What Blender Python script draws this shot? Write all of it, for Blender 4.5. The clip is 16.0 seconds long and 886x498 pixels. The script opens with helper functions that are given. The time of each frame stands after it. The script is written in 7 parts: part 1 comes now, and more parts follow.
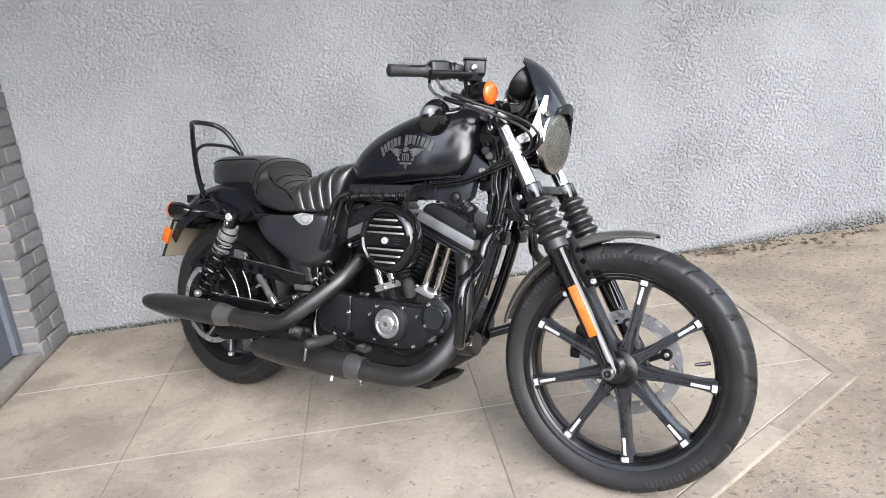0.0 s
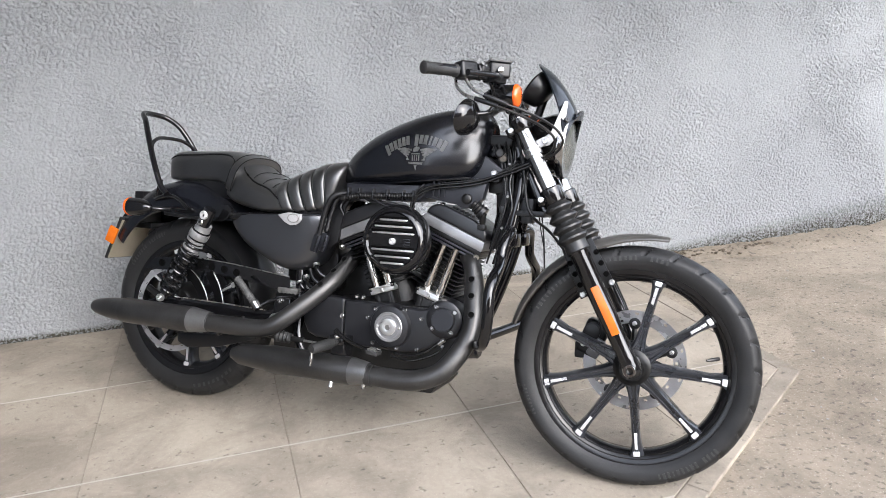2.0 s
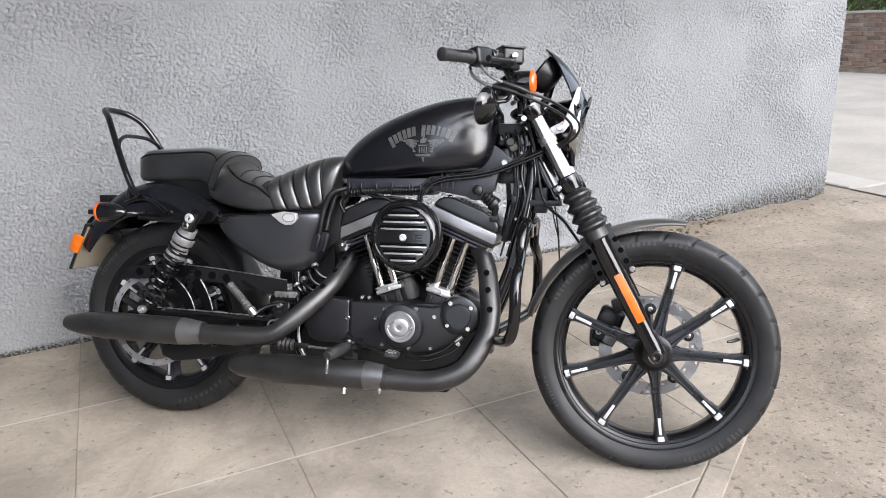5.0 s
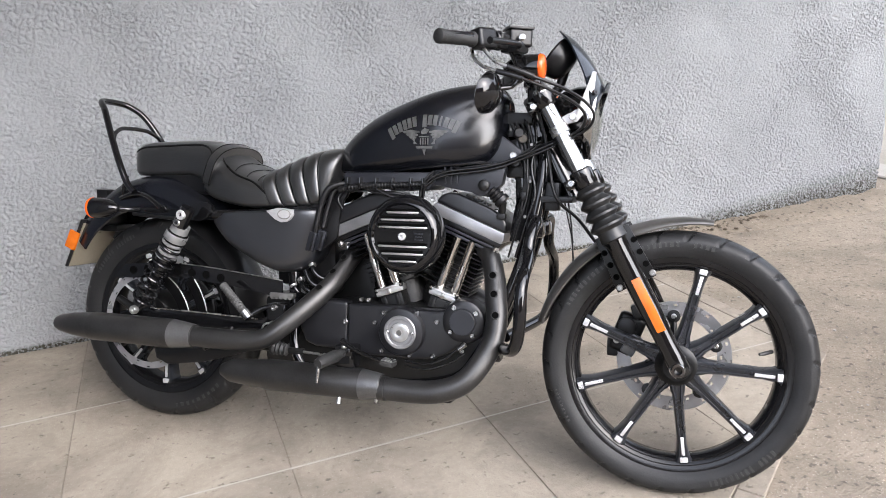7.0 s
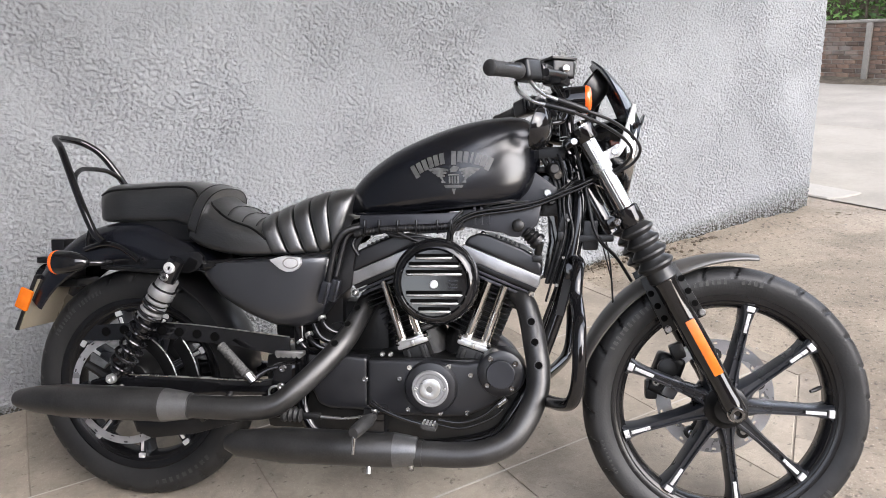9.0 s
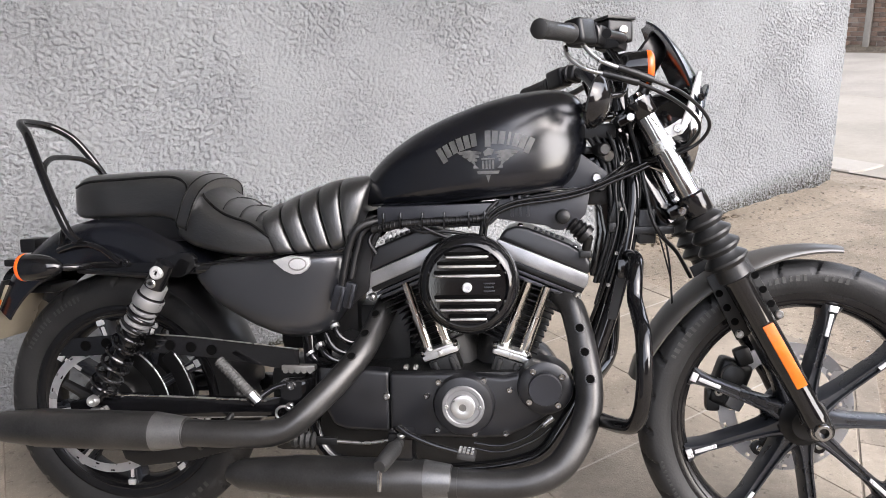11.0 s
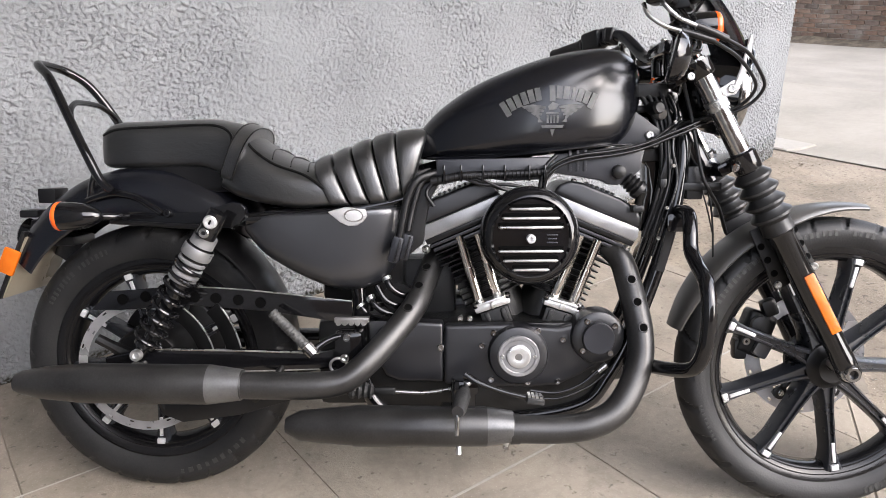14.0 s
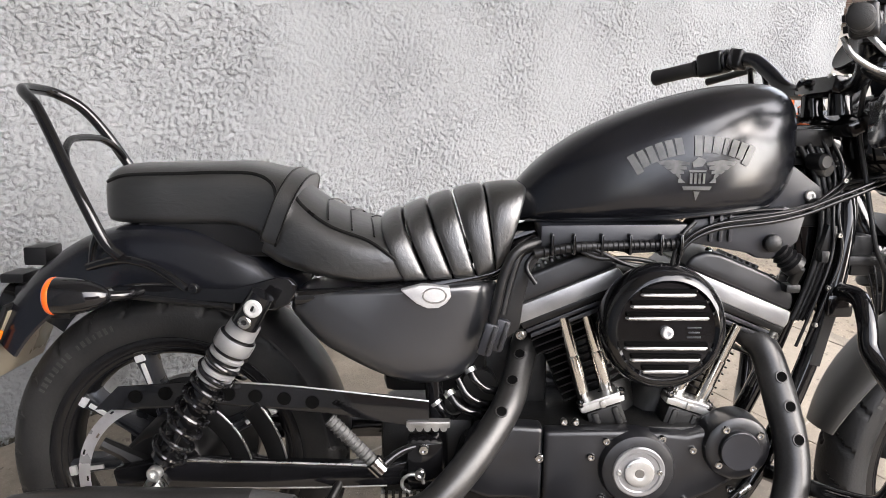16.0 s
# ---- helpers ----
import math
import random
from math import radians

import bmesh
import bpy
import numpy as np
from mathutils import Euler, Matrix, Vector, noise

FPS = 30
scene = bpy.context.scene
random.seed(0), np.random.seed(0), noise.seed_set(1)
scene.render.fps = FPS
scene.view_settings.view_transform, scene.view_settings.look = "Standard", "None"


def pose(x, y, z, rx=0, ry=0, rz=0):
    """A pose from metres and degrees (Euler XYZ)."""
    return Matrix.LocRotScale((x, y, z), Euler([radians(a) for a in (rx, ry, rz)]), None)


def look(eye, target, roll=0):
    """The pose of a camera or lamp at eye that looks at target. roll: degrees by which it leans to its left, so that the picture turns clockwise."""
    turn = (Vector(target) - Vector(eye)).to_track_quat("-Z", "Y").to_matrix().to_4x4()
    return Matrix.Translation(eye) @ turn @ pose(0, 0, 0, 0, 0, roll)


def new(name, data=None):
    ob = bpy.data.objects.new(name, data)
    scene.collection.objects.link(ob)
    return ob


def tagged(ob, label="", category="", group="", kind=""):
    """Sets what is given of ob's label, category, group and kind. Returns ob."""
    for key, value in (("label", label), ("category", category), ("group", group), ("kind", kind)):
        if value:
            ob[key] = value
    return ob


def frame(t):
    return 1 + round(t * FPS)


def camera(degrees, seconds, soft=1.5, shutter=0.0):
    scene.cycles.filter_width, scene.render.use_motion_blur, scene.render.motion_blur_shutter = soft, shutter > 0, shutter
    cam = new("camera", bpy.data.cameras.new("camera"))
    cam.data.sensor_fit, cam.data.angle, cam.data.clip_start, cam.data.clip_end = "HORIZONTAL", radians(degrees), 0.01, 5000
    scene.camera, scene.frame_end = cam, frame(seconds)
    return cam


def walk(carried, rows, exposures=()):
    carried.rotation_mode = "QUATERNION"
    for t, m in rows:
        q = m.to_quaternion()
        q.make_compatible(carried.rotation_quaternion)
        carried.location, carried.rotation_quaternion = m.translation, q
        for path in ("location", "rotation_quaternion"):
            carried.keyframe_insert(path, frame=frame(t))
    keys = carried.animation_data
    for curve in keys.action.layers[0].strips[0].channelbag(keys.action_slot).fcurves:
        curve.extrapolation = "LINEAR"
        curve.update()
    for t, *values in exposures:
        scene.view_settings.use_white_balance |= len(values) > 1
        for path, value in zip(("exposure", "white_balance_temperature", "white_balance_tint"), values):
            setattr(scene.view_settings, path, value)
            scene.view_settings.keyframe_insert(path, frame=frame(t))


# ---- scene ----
cam = camera(63.1, 16.0, soft=0.9)
PATH = [
    (0, (0.652, -2.479, 1.194), (0.821, -0.572, 0.615), -5.9),
    (0.5, (0.552, -2.405, 1.169), (0.835, -0.527, 0.543), -5.4),
    (1, (0.407, -2.392, 1.172), (0.879, -0.545, 0.568), -4.6),
    (1.5, (0.256, -2.405, 1.192), (0.822, -0.577, 0.611), -3.6),
    (2, (0.215, -2.379, 1.186), (0.788, -0.549, 0.616), -1.7),
    (2.5, (0.235, -2.306, 1.165), (0.776, -0.476, 0.567), -3.8),
    (3, (0.194, -2.268, 1.166), (0.841, -0.464, 0.593), -2.7),
    (3.5, (0.07, -2.242, 1.189), (0.794, -0.48, 0.579), -3.0),
    (4, (-0.014, -2.24, 1.184), (0.73, -0.478, 0.597), -2.8),
    (4.5, (-0.027, -2.231, 1.18), (0.759, -0.49, 0.59), -2.6),
    (4.7, (-0.02, -2.224, 1.191), (0.766, -0.488, 0.585), -2.4),
    (6.8, (0.121, -2.126, 1.161), (0.826, -0.357, 0.549), -2.8),
    (7, (0.145, -2.115, 1.157), (0.821, -0.339, 0.535), -3.1),
    (7.5, (0.162, -2.065, 1.148), (0.815, -0.299, 0.473), -4.1),
    (8, (0.097, -1.965, 1.158), (0.899, -0.246, 0.521), -2.0),
    (8.5, (-0.017, -1.877, 1.179), (0.858, -0.192, 0.548), -3.2),
    (9, (-0.074, -1.831, 1.185), (0.864, -0.163, 0.604), -2.7),
    (9.2, (-0.086, -1.807, 1.193), (0.845, -0.138, 0.602), -2.3),
    (11.3, (-0.022, -1.543, 1.156), (0.94, 0.085, 0.506), -4.2),
    (11.5, (-0.067, -1.52, 1.158), (0.938, 0.089, 0.522), -4.2),
    (12, (-0.19, -1.478, 1.168), (0.913, 0.067, 0.541), -4.7),
    (12.5, (-0.253, -1.471, 1.178), (0.917, 0.037, 0.581), -4.0),
    (13, (-0.285, -1.471, 1.161), (0.87, 0.033, 0.526), -2.0),
    (13.5, (-0.291, -1.455, 1.128), (0.848, 0.045, 0.456), -0.6),
    (14, (-0.293, -1.44, 1.126), (0.836, 0.051, 0.415), -0.6),
    (14.5, (-0.29, -1.419, 1.119), (0.83, 0.081, 0.416), -0.7),
    (15, (-0.285, -1.337, 1.104), (0.809, 0.167, 0.368), -0.1),
    (15.5, (-0.239, -1.16, 1.119), (0.861, 0.346, 0.395), 1.4),
    (16, (-0.224, -1.019, 1.185), (0.926, 0.421, 0.408), 0.5),
]
EXPOSURES = [(0, 2.63, 6360, 12), (0.5, 2.57, 6370, 12), (2, 2.56, 6380, 12), (4.5, 2.51, 6400, 12.5), (7, 2.48, 6430, 13.5), (9, 2.58, 6540, 14), (13, 2.59, 6720, 15.5), (14.5, 2.59, 6620, 14), (16, 2.80, 6780, 13.5)]
walk(cam, [(t, look(eye, target, roll)) for t, eye, target, roll in PATH], EXPOSURES)

# ---- world and sun ----
world = bpy.data.worlds.new("sky")
scene.world = world
world.use_nodes = True
wn, wl = world.node_tree.nodes, world.node_tree.links
sky = wn.new("ShaderNodeTexSky")
sky.sky_type = "NISHITA"
sky.sun_disc = False
sky.sun_elevation, sky.sun_rotation = radians(37), radians(162)
sky.air_density, sky.dust_density, sky.ozone_density = 1.0, 1.6, 1.2
wn["Background"].inputs["Strength"].default_value = 0.15
cloud = wn.new("ShaderNodeHueSaturation")  # thin cloud: a paler sky
cloud.inputs["Saturation"].default_value = 0.40
wl.new(sky.outputs["Color"], cloud.inputs["Color"])
wl.new(cloud.outputs["Color"], wn["Background"].inputs["Color"])
sun = new("sun", bpy.data.lights.new("sun", "SUN"))
sun.data.energy, sun.data.angle, sun.data.color = 0.55, radians(70), (1.0, 1.0, 1.0)
sun.matrix_world = look((2.2, -6.6, 5.2), (0, 0, 0))


# ---- materials ----
def surf(name, c1, c2, rough=0.5, metal=0.0, scale=8.0, fine=90.0, bump=0.1, spread=0.08, coat=0.0, stretch=(1, 1, 1), spec=0.5, dist=0.002):
    """A surface that varies at two scales: colour between c1 and c2, roughness by spread, fine relief by bump."""
    m = bpy.data.materials.new(name)
    m.use_nodes = True
    n, k = m.node_tree.nodes, m.node_tree.links
    b = n["Principled BSDF"]
    b.inputs["Metallic"].default_value = metal
    b.inputs["Specular IOR Level"].default_value = spec
    b.inputs["Coat Weight"].default_value = coat
    b.inputs["Coat Roughness"].default_value = max(0.06, rough * 0.75)
    tc, mp = n.new("ShaderNodeTexCoord"), n.new("ShaderNodeMapping")
    mp.inputs["Scale"].default_value = stretch
    k.new(tc.outputs["Object"], mp.inputs["Vector"])
    big, small = n.new("ShaderNodeTexNoise"), n.new("ShaderNodeTexNoise")
    big.inputs["Scale"].default_value, small.inputs["Scale"].default_value = scale, fine
    big.inputs["Detail"].default_value, small.inputs["Detail"].default_value = 5, 4
    add, ramp = n.new("ShaderNodeMath"), n.new("ShaderNodeValToRGB")
    add.operation = "MULTIPLY_ADD"
    add.inputs[1].default_value = 0.35
    ramp.color_ramp.elements[0].color, ramp.color_ramp.elements[1].color = (*c1, 1), (*c2, 1)
    ramp.color_ramp.elements[0].position, ramp.color_ramp.elements[1].position = 0.45, 0.9
    for tex in (big, small):
        k.new(mp.outputs["Vector"], tex.inputs["Vector"])
    k.new(small.outputs["Fac"], add.inputs[0])
    k.new(big.outputs["Fac"], add.inputs[2])
    k.new(add.outputs[0], ramp.inputs["Fac"])
    k.new(ramp.outputs["Color"], b.inputs["Base Color"])
    rr = n.new("ShaderNodeMapRange")
    rr.inputs["From Min"].default_value, rr.inputs["From Max"].default_value = 0.3, 0.7
    rr.inputs["To Min"].default_value, rr.inputs["To Max"].default_value = max(0.02, rough - spread), min(1, rough + spread)
    k.new(big.outputs["Fac"], rr.inputs["Value"])
    k.new(rr.outputs["Result"], b.inputs["Roughness"])
    if bump:
        bp = n.new("ShaderNodeBump")
        bp.inputs["Strength"].default_value, bp.inputs["Distance"].default_value = bump, dist
        k.new(small.outputs["Fac"], bp.inputs["Height"])
        k.new(bp.outputs["Normal"], b.inputs["Normal"])
    return m


DENIM = surf("satin_black_paint", (0.0028, 0.0032, 0.0046), (0.0052, 0.0058, 0.0085), 0.24, 0.0, 6, 900, 0.03, 0.03, coat=0.2, spec=0.55)
GLOSS = surf("gloss_black_paint", (0.003, 0.003, 0.003), (0.005, 0.005, 0.006), 0.09, 0.0, 9, 300, 0.02, 0.05, coat=0.15, spec=0.5)
MATTE = surf("matt_black_coating", (0.0025, 0.0025, 0.0028), (0.005, 0.005, 0.005), 0.36, 0.0, 14, 500, 0.08, 0.08, spec=0.35)
WRINKLE = surf("black_wrinkle_coating", (0.0045, 0.0047, 0.0058), (0.0085, 0.0087, 0.0105), 0.35, 0.0, 20, 1400, 0.15, 0.06, dist=0.0004, spec=0.62)
EXHAUST = surf("black_ceramic_exhaust", (0.040, 0.0395, 0.039), (0.072, 0.071, 0.070), 0.38, 0.8, 9, 260, 0.05, 0.07)
EXHAUST_WORN = surf("worn_exhaust_cone", (0.10, 0.10, 0.10), (0.18, 0.18, 0.18), 0.36, 0.75, 14, 300, 0.05, 0.06)
CHROME = surf("chrome", (0.36, 0.36, 0.36), (0.47, 0.47, 0.465), 0.14, 1.0, 30, 400, 0.02, 0.06)
STEEL = surf("brushed_steel", (0.42, 0.42, 0.41), (0.62, 0.61, 0.59), 0.3, 1.0, 40, 600, 0.05, 0.08)
ALLOY = surf("machined_alloy", (0.55, 0.55, 0.54), (0.72, 0.72, 0.71), 0.34, 0.9, 40, 700, 0.05, 0.08)
RIM = surf("satin_black_rim", (0.003, 0.003, 0.0034), (0.006, 0.006, 0.0066), 0.24, 0.0, 12, 400, 0.03, 0.04, spec=0.4)
SPOKE = surf("satin_blue_black_spoke", (0.0085, 0.0095, 0.012), (0.014, 0.0155, 0.019), 0.28, 0.0, 12, 500, 0.03, 0.04, spec=0.7)
# the satin black again, lightened for the sky light on the side cover
DENIM_LIT = surf("satin_black_paint_lit", (0.0075, 0.0082, 0.0100), (0.0120, 0.0130, 0.0160), 0.30, 0.0, 6, 900, 0.03, 0.03, coat=0.6, spec=0.9)
SHOCKGREY = surf("silver_grey_shock_body", (0.19, 0.19, 0.194), (0.30, 0.30, 0.304), 0.32, 0.5, 18, 600, 0.05, 0.06)
BOWL = surf("bright_reflector_bowl", (0.78, 0.77, 0.74), (0.88, 0.87, 0.85), 0.36, 0.12, 30, 300, 0.04, 0.06)
GREY = surf("grey_machined_band", (0.22, 0.22, 0.225), (0.32, 0.32, 0.325), 0.34, 0.65, 18, 600, 0.05, 0.06)
WHITEMETAL = surf("bright_satin_metal", (0.35, 0.35, 0.36), (0.46, 0.46, 0.46), 0.36, 0.35, 30, 300, 0.04, 0.06)
RUBBER = surf("tyre_rubber", (0.006, 0.006, 0.0065), (0.013, 0.013, 0.013), 0.55, 0.0, 10, 260, 0.12, 0.1, spec=0.4)
TREAD = surf("dusty_tread_rubber", (0.0068, 0.0070, 0.0075), (0.0165, 0.0165, 0.0168), 0.50, 0.0, 14, 220, 0.25, 0.1, spec=0.32)
LETTER = surf("raised_sidewall_rubber", (0.012, 0.012, 0.012), (0.024, 0.024, 0.023), 0.5, 0.0, 30, 300, 0.1, 0.05)
GAITER = surf("gaiter_rubber", (0.006, 0.006, 0.0065), (0.013, 0.013, 0.0128), 0.40, 0.0, 16, 300, 0.08, 0.08, spec=0.5)
GRIP = surf("grip_rubber", (0.009, 0.009, 0.009), (0.016, 0.016, 0.016), 0.58, 0.0, 20, 800, 0.35, 0.06)
LEATHER = surf("black_seat_vinyl", (0.003, 0.003, 0.003), (0.006, 0.006, 0.0062), 0.43, 0.0, 12, 420, 0.18, 0.08, dist=0.0008, coat=0.85, spec=1.0)
wrinkle = LEATHER.node_tree.nodes.new("ShaderNodeTexNoise")
wrinkle.inputs["Scale"].default_value, wrinkle.inputs["Detail"].default_value, wrinkle.inputs["Distortion"].default_value = 14, 2, 0.8
crease = LEATHER.node_tree.nodes.new("ShaderNodeBump")
crease.inputs["Strength"].default_value, crease.inputs["Distance"].default_value = 0.17, 0.006
LEATHER.node_tree.links.new(wrinkle.outputs["Fac"], crease.inputs["Height"])
LEATHER.node_tree.links.new(crease.outputs["Normal"], LEATHER.node_tree.nodes["Bump"].inputs["Normal"])
PIPING = surf("seat_piping", (0.003, 0.003, 0.003), (0.006, 0.006, 0.006), 0.3, 0.0, 30, 400, 0.1, 0.05, spec=0.3)
PLASTIC = surf("black_moulded_plastic", (0.003, 0.003, 0.0035), (0.007, 0.007, 0.0075), 0.36, 0.0, 16, 700, 0.1, 0.08, spec=0.4)
GREYPLASTIC = surf("charcoal_plastic", (0.007, 0.0078, 0.0105), (0.013, 0.014, 0.019), 0.38, 0.0, 12, 700, 0.08, 0.08, spec=0.6)
DARKCAST = surf("dark_cast_alloy", (0.003, 0.003, 0.003), (0.008, 0.008, 0.0078), 0.42, 0.2, 20, 400, 0.3, 0.1, spec=0.5)
FENDER = surf("dusty_black_fender", (0.030, 0.029, 0.027), (0.060, 0.056, 0.051), 0.38, 0.0, 7, 350, 0.06, 0.1, spec=1.0)
ORANGE = surf("amber_reflector", (0.46, 0.098, 0.005), (0.60, 0.14, 0.008), 0.22, 0.0, 30, 900, 0.3, 0.05, coat=0.5)
PRINT = surf("faded_grey_print", (0.062, 0.062, 0.062), (0.13, 0.13, 0.127), 0.4, 0.3, 40, 500, 0.05, 0.06)
FADED = surf("very_faint_print", (0.035, 0.035, 0.035), (0.12, 0.12, 0.118), 0.42, 0.0, 70, 160, 0.05, 0.06)
STICKER = surf("warning_label_white", (0.35, 0.35, 0.35), (0.55, 0.55, 0.54), 0.45, 0.0, 40, 500, 0.05, 0.06)
ROTOR = surf("brake_rotor_steel", (0.42, 0.42, 0.43), (0.60, 0.60, 0.61), 0.32, 0.5, 24, 500, 0.08, 0.1)
SCREEN = surf("smoked_screen", (0.008, 0.010, 0.013), (0.014, 0.017, 0.022), 0.16, 0.0, 12, 300, 0.02, 0.05, spec=0.35)
COPPER = surf("chrome_pushrod_tube", (0.60, 0.57, 0.53), (0.76, 0.74, 0.70), 0.14, 1.0, 20, 300, 0.03, 0.05)
# brown tint stands for the floor mirrored in the plate's back
PLATE = surf("plate_back_floor_tint", (0.20, 0.175, 0.13), (0.28, 0.245, 0.19), 0.3, 0.2, 10, 300, 0.05, 0.08)
TIP = surf("machined_spoke_tip", (0.55, 0.55, 0.56), (0.70, 0.70, 0.70), 0.32, 0.5, 40, 700, 0.05, 0.06)
DULL = surf("dull_black_guard", (0.0012, 0.0012, 0.0013), (0.0026, 0.0026, 0.0027), 0.40, 0.0, 14, 300, 0.05, 0.08, spec=0.12)
PEGRUBBER = surf("worn_peg_rubber", (0.035, 0.035, 0.034), (0.06, 0.06, 0.058), 0.6, 0.0, 30, 500, 0.2, 0.06)
DARKSTEEL = surf("weathered_steel", (0.20, 0.195, 0.185), (0.36, 0.35, 0.335), 0.4, 0.9, 30, 500, 0.1, 0.1)
LENS = surf("amber_lens", (0.58, 0.072, 0.005), (0.72, 0.105, 0.008), 0.2, 0.0, 30, 900, 0.3, 0.05, coat=0.5)


def clear_glass(name, tint, rough=0.03):
    """Thin clear glass: what lies behind shows through, with a glossy face over it."""
    m = bpy.data.materials.new(name)
    m.use_nodes = True
    n, k = m.node_tree.nodes, m.node_tree.links
    n.remove(n["Principled BSDF"])
    clear, gloss, mix = n.new("ShaderNodeBsdfTransparent"), n.new("ShaderNodeBsdfGlossy"), n.new("ShaderNodeMixShader")
    clear.inputs["Color"].default_value = (*tint, 1)
    gloss.inputs["Roughness"].default_value = rough
    mix.inputs[0].default_value = 0.06
    k.new(clear.outputs[0], mix.inputs[1])
    k.new(gloss.outputs[0], mix.inputs[2])
    k.new(mix.outputs[0], n["Material Output"].inputs["Surface"])
    return m


GLASS = clear_glass("headlight_glass", (0.95, 0.95, 0.93))


def roughcast():
    """Pale blue-grey masonry paint over roughcast, grimy in patches, crevices tinted darker for shade, mossy where the
    wall meets the earth.
    """
    m = surf("painted_roughcast", (0.197, 0.2059, 0.2138), (0.258, 0.2683, 0.2772), 0.82, 0.0, 1.3, 60, 0.0, 0.06, spec=0.25)
    n, k = m.node_tree.nodes, m.node_tree.links
    b = n["Principled BSDF"]
    tc = n.new("ShaderNodeTexCoord")
    pit, grain = n.new("ShaderNodeTexNoise"), n.new("ShaderNodeTexNoise")
    mp = n.new("ShaderNodeMapping")
    mp.inputs["Scale"].default_value = (1.0, 1.0, 1.15)
    k.new(tc.outputs["Object"], mp.inputs["Vector"])
    for t, s in ((pit, 92), (grain, 260)):
        t.inputs["Scale"].default_value = s
        t.inputs["Detail"].default_value = 4
        t.inputs["Distortion"].default_value = 0.25
        k.new(mp.outputs["Vector"], t.inputs["Vector"])
    # crevices: where a noise crosses its middle, broken into short strokes
    crack, gate = n.new("ShaderNodeTexNoise"), n.new("ShaderNodeTexNoise")
    for t, s, dt in ((crack, 34, 4), (gate, 30, 2)):
        t.inputs["Scale"].default_value, t.inputs["Detail"].default_value = s, dt
        k.new(mp.outputs["Vector"], t.inputs["Vector"])
    off, dist, line, open_, patch, calm = (n.new(q) for q in ("ShaderNodeMath", "ShaderNodeMath", "ShaderNodeMapRange", "ShaderNodeMapRange", "ShaderNodeTexNoise", "ShaderNodeMapRange"))
    off.operation, dist.operation = "SUBTRACT", "ABSOLUTE"
    off.inputs[1].default_value = 0.5
    k.new(crack.outputs["Fac"], off.inputs[0])
    k.new(off.outputs[0], dist.inputs[0])
    patch.inputs["Scale"].default_value, patch.inputs["Detail"].default_value = 3.5, 4
    k.new(tc.outputs["Object"], patch.inputs["Vector"])
    for r, f0, f1, t0, t1 in ((line, 0.0, 0.045, 1.0, 0.0), (open_, 0.47, 0.56, 0.0, 1.0), (calm, 0.36, 0.62, 0.65, 1.0)):
        r.interpolation_type = "SMOOTHSTEP"
        r.inputs["From Min"].default_value, r.inputs["From Max"].default_value = f0, f1
        r.inputs["To Min"].default_value, r.inputs["To Max"].default_value = t0, t1
    k.new(dist.outputs[0], line.inputs["Value"])
    k.new(gate.outputs["Fac"], open_.inputs["Value"])
    k.new(patch.outputs["Fac"], calm.inputs["Value"])
    cut, cut2, rel, mix = (n.new("ShaderNodeMath") for q in range(4))
    cut.operation = cut2.operation = "MULTIPLY"
    rel.operation = mix.operation = "MULTIPLY_ADD"
    k.new(line.outputs["Result"], cut.inputs[0])
    k.new(open_.outputs["Result"], cut.inputs[1])
    k.new(cut.outputs[0], cut2.inputs[0])
    k.new(calm.outputs["Result"], cut2.inputs[1])
    k.new(cut2.outputs[0], rel.inputs[0])
    rel.inputs[1].default_value = -0.35
    k.new(pit.outputs["Fac"], rel.inputs[2])
    mix.inputs[1].default_value = 0.3
    k.new(grain.outputs["Fac"], mix.inputs[0])
    k.new(rel.outputs[0], mix.inputs[2])
    bp = n.new("ShaderNodeBump")
    bp.inputs["Strength"].default_value, bp.inputs["Distance"].default_value = 1.0, 0.0076
    level, soft = n.new("ShaderNodeMath"), n.new("ShaderNodeMath")
    level.operation, soft.operation = "SUBTRACT", "MULTIPLY"
    level.inputs[1].default_value = 0.64
    k.new(mix.outputs[0], level.inputs[0])
    k.new(level.outputs[0], soft.inputs[0])
    k.new(calm.outputs["Result"], soft.inputs[1])
    k.new(soft.outputs[0], bp.inputs["Height"])
    k.new(bp.outputs["Normal"], b.inputs["Normal"])
    # grime and shade of the crevices, both put into the colour
    grime_shade = n.new("ShaderNodeMixRGB")
    grime_shade.inputs["Color2"].default_value = (0.15, 0.15, 0.149, 1)
    gm = n.new("ShaderNodeMath")
    gm.operation = "MULTIPLY"
    gm.inputs[1].default_value = 0.10
    k.new(cut2.outputs[0], gm.inputs[0])
    k.new(gm.outputs[0], grime_shade.inputs["Fac"])
    k.new(b.inputs["Base Color"].links[0].from_socket, grime_shade.inputs["Color1"])
    k.new(grime_shade.outputs["Color"], b.inputs["Base Color"])
    # moss and exposed pebbles along the foot of the wall beside the open yard
    sep = n.new("ShaderNodeSeparateXYZ")
    k.new(tc.outputs["Object"], sep.inputs[0])
    run, ratio, both = n.new("ShaderNodeMapRange"), n.new("ShaderNodeMath"), n.new("ShaderNodeMapRange")
    run.inputs["From Min"].default_value, run.inputs["From Max"].default_value = 2.2, 4.0
    run.inputs["To Min"].default_value, run.inputs["To Max"].default_value = 0.02, 0.21
    k.new(sep.outputs["X"], run.inputs["Value"])
    ratio.operation = "DIVIDE"
    k.new(sep.outputs["Z"], ratio.inputs[0])
    k.new(run.outputs["Result"], ratio.inputs[1])
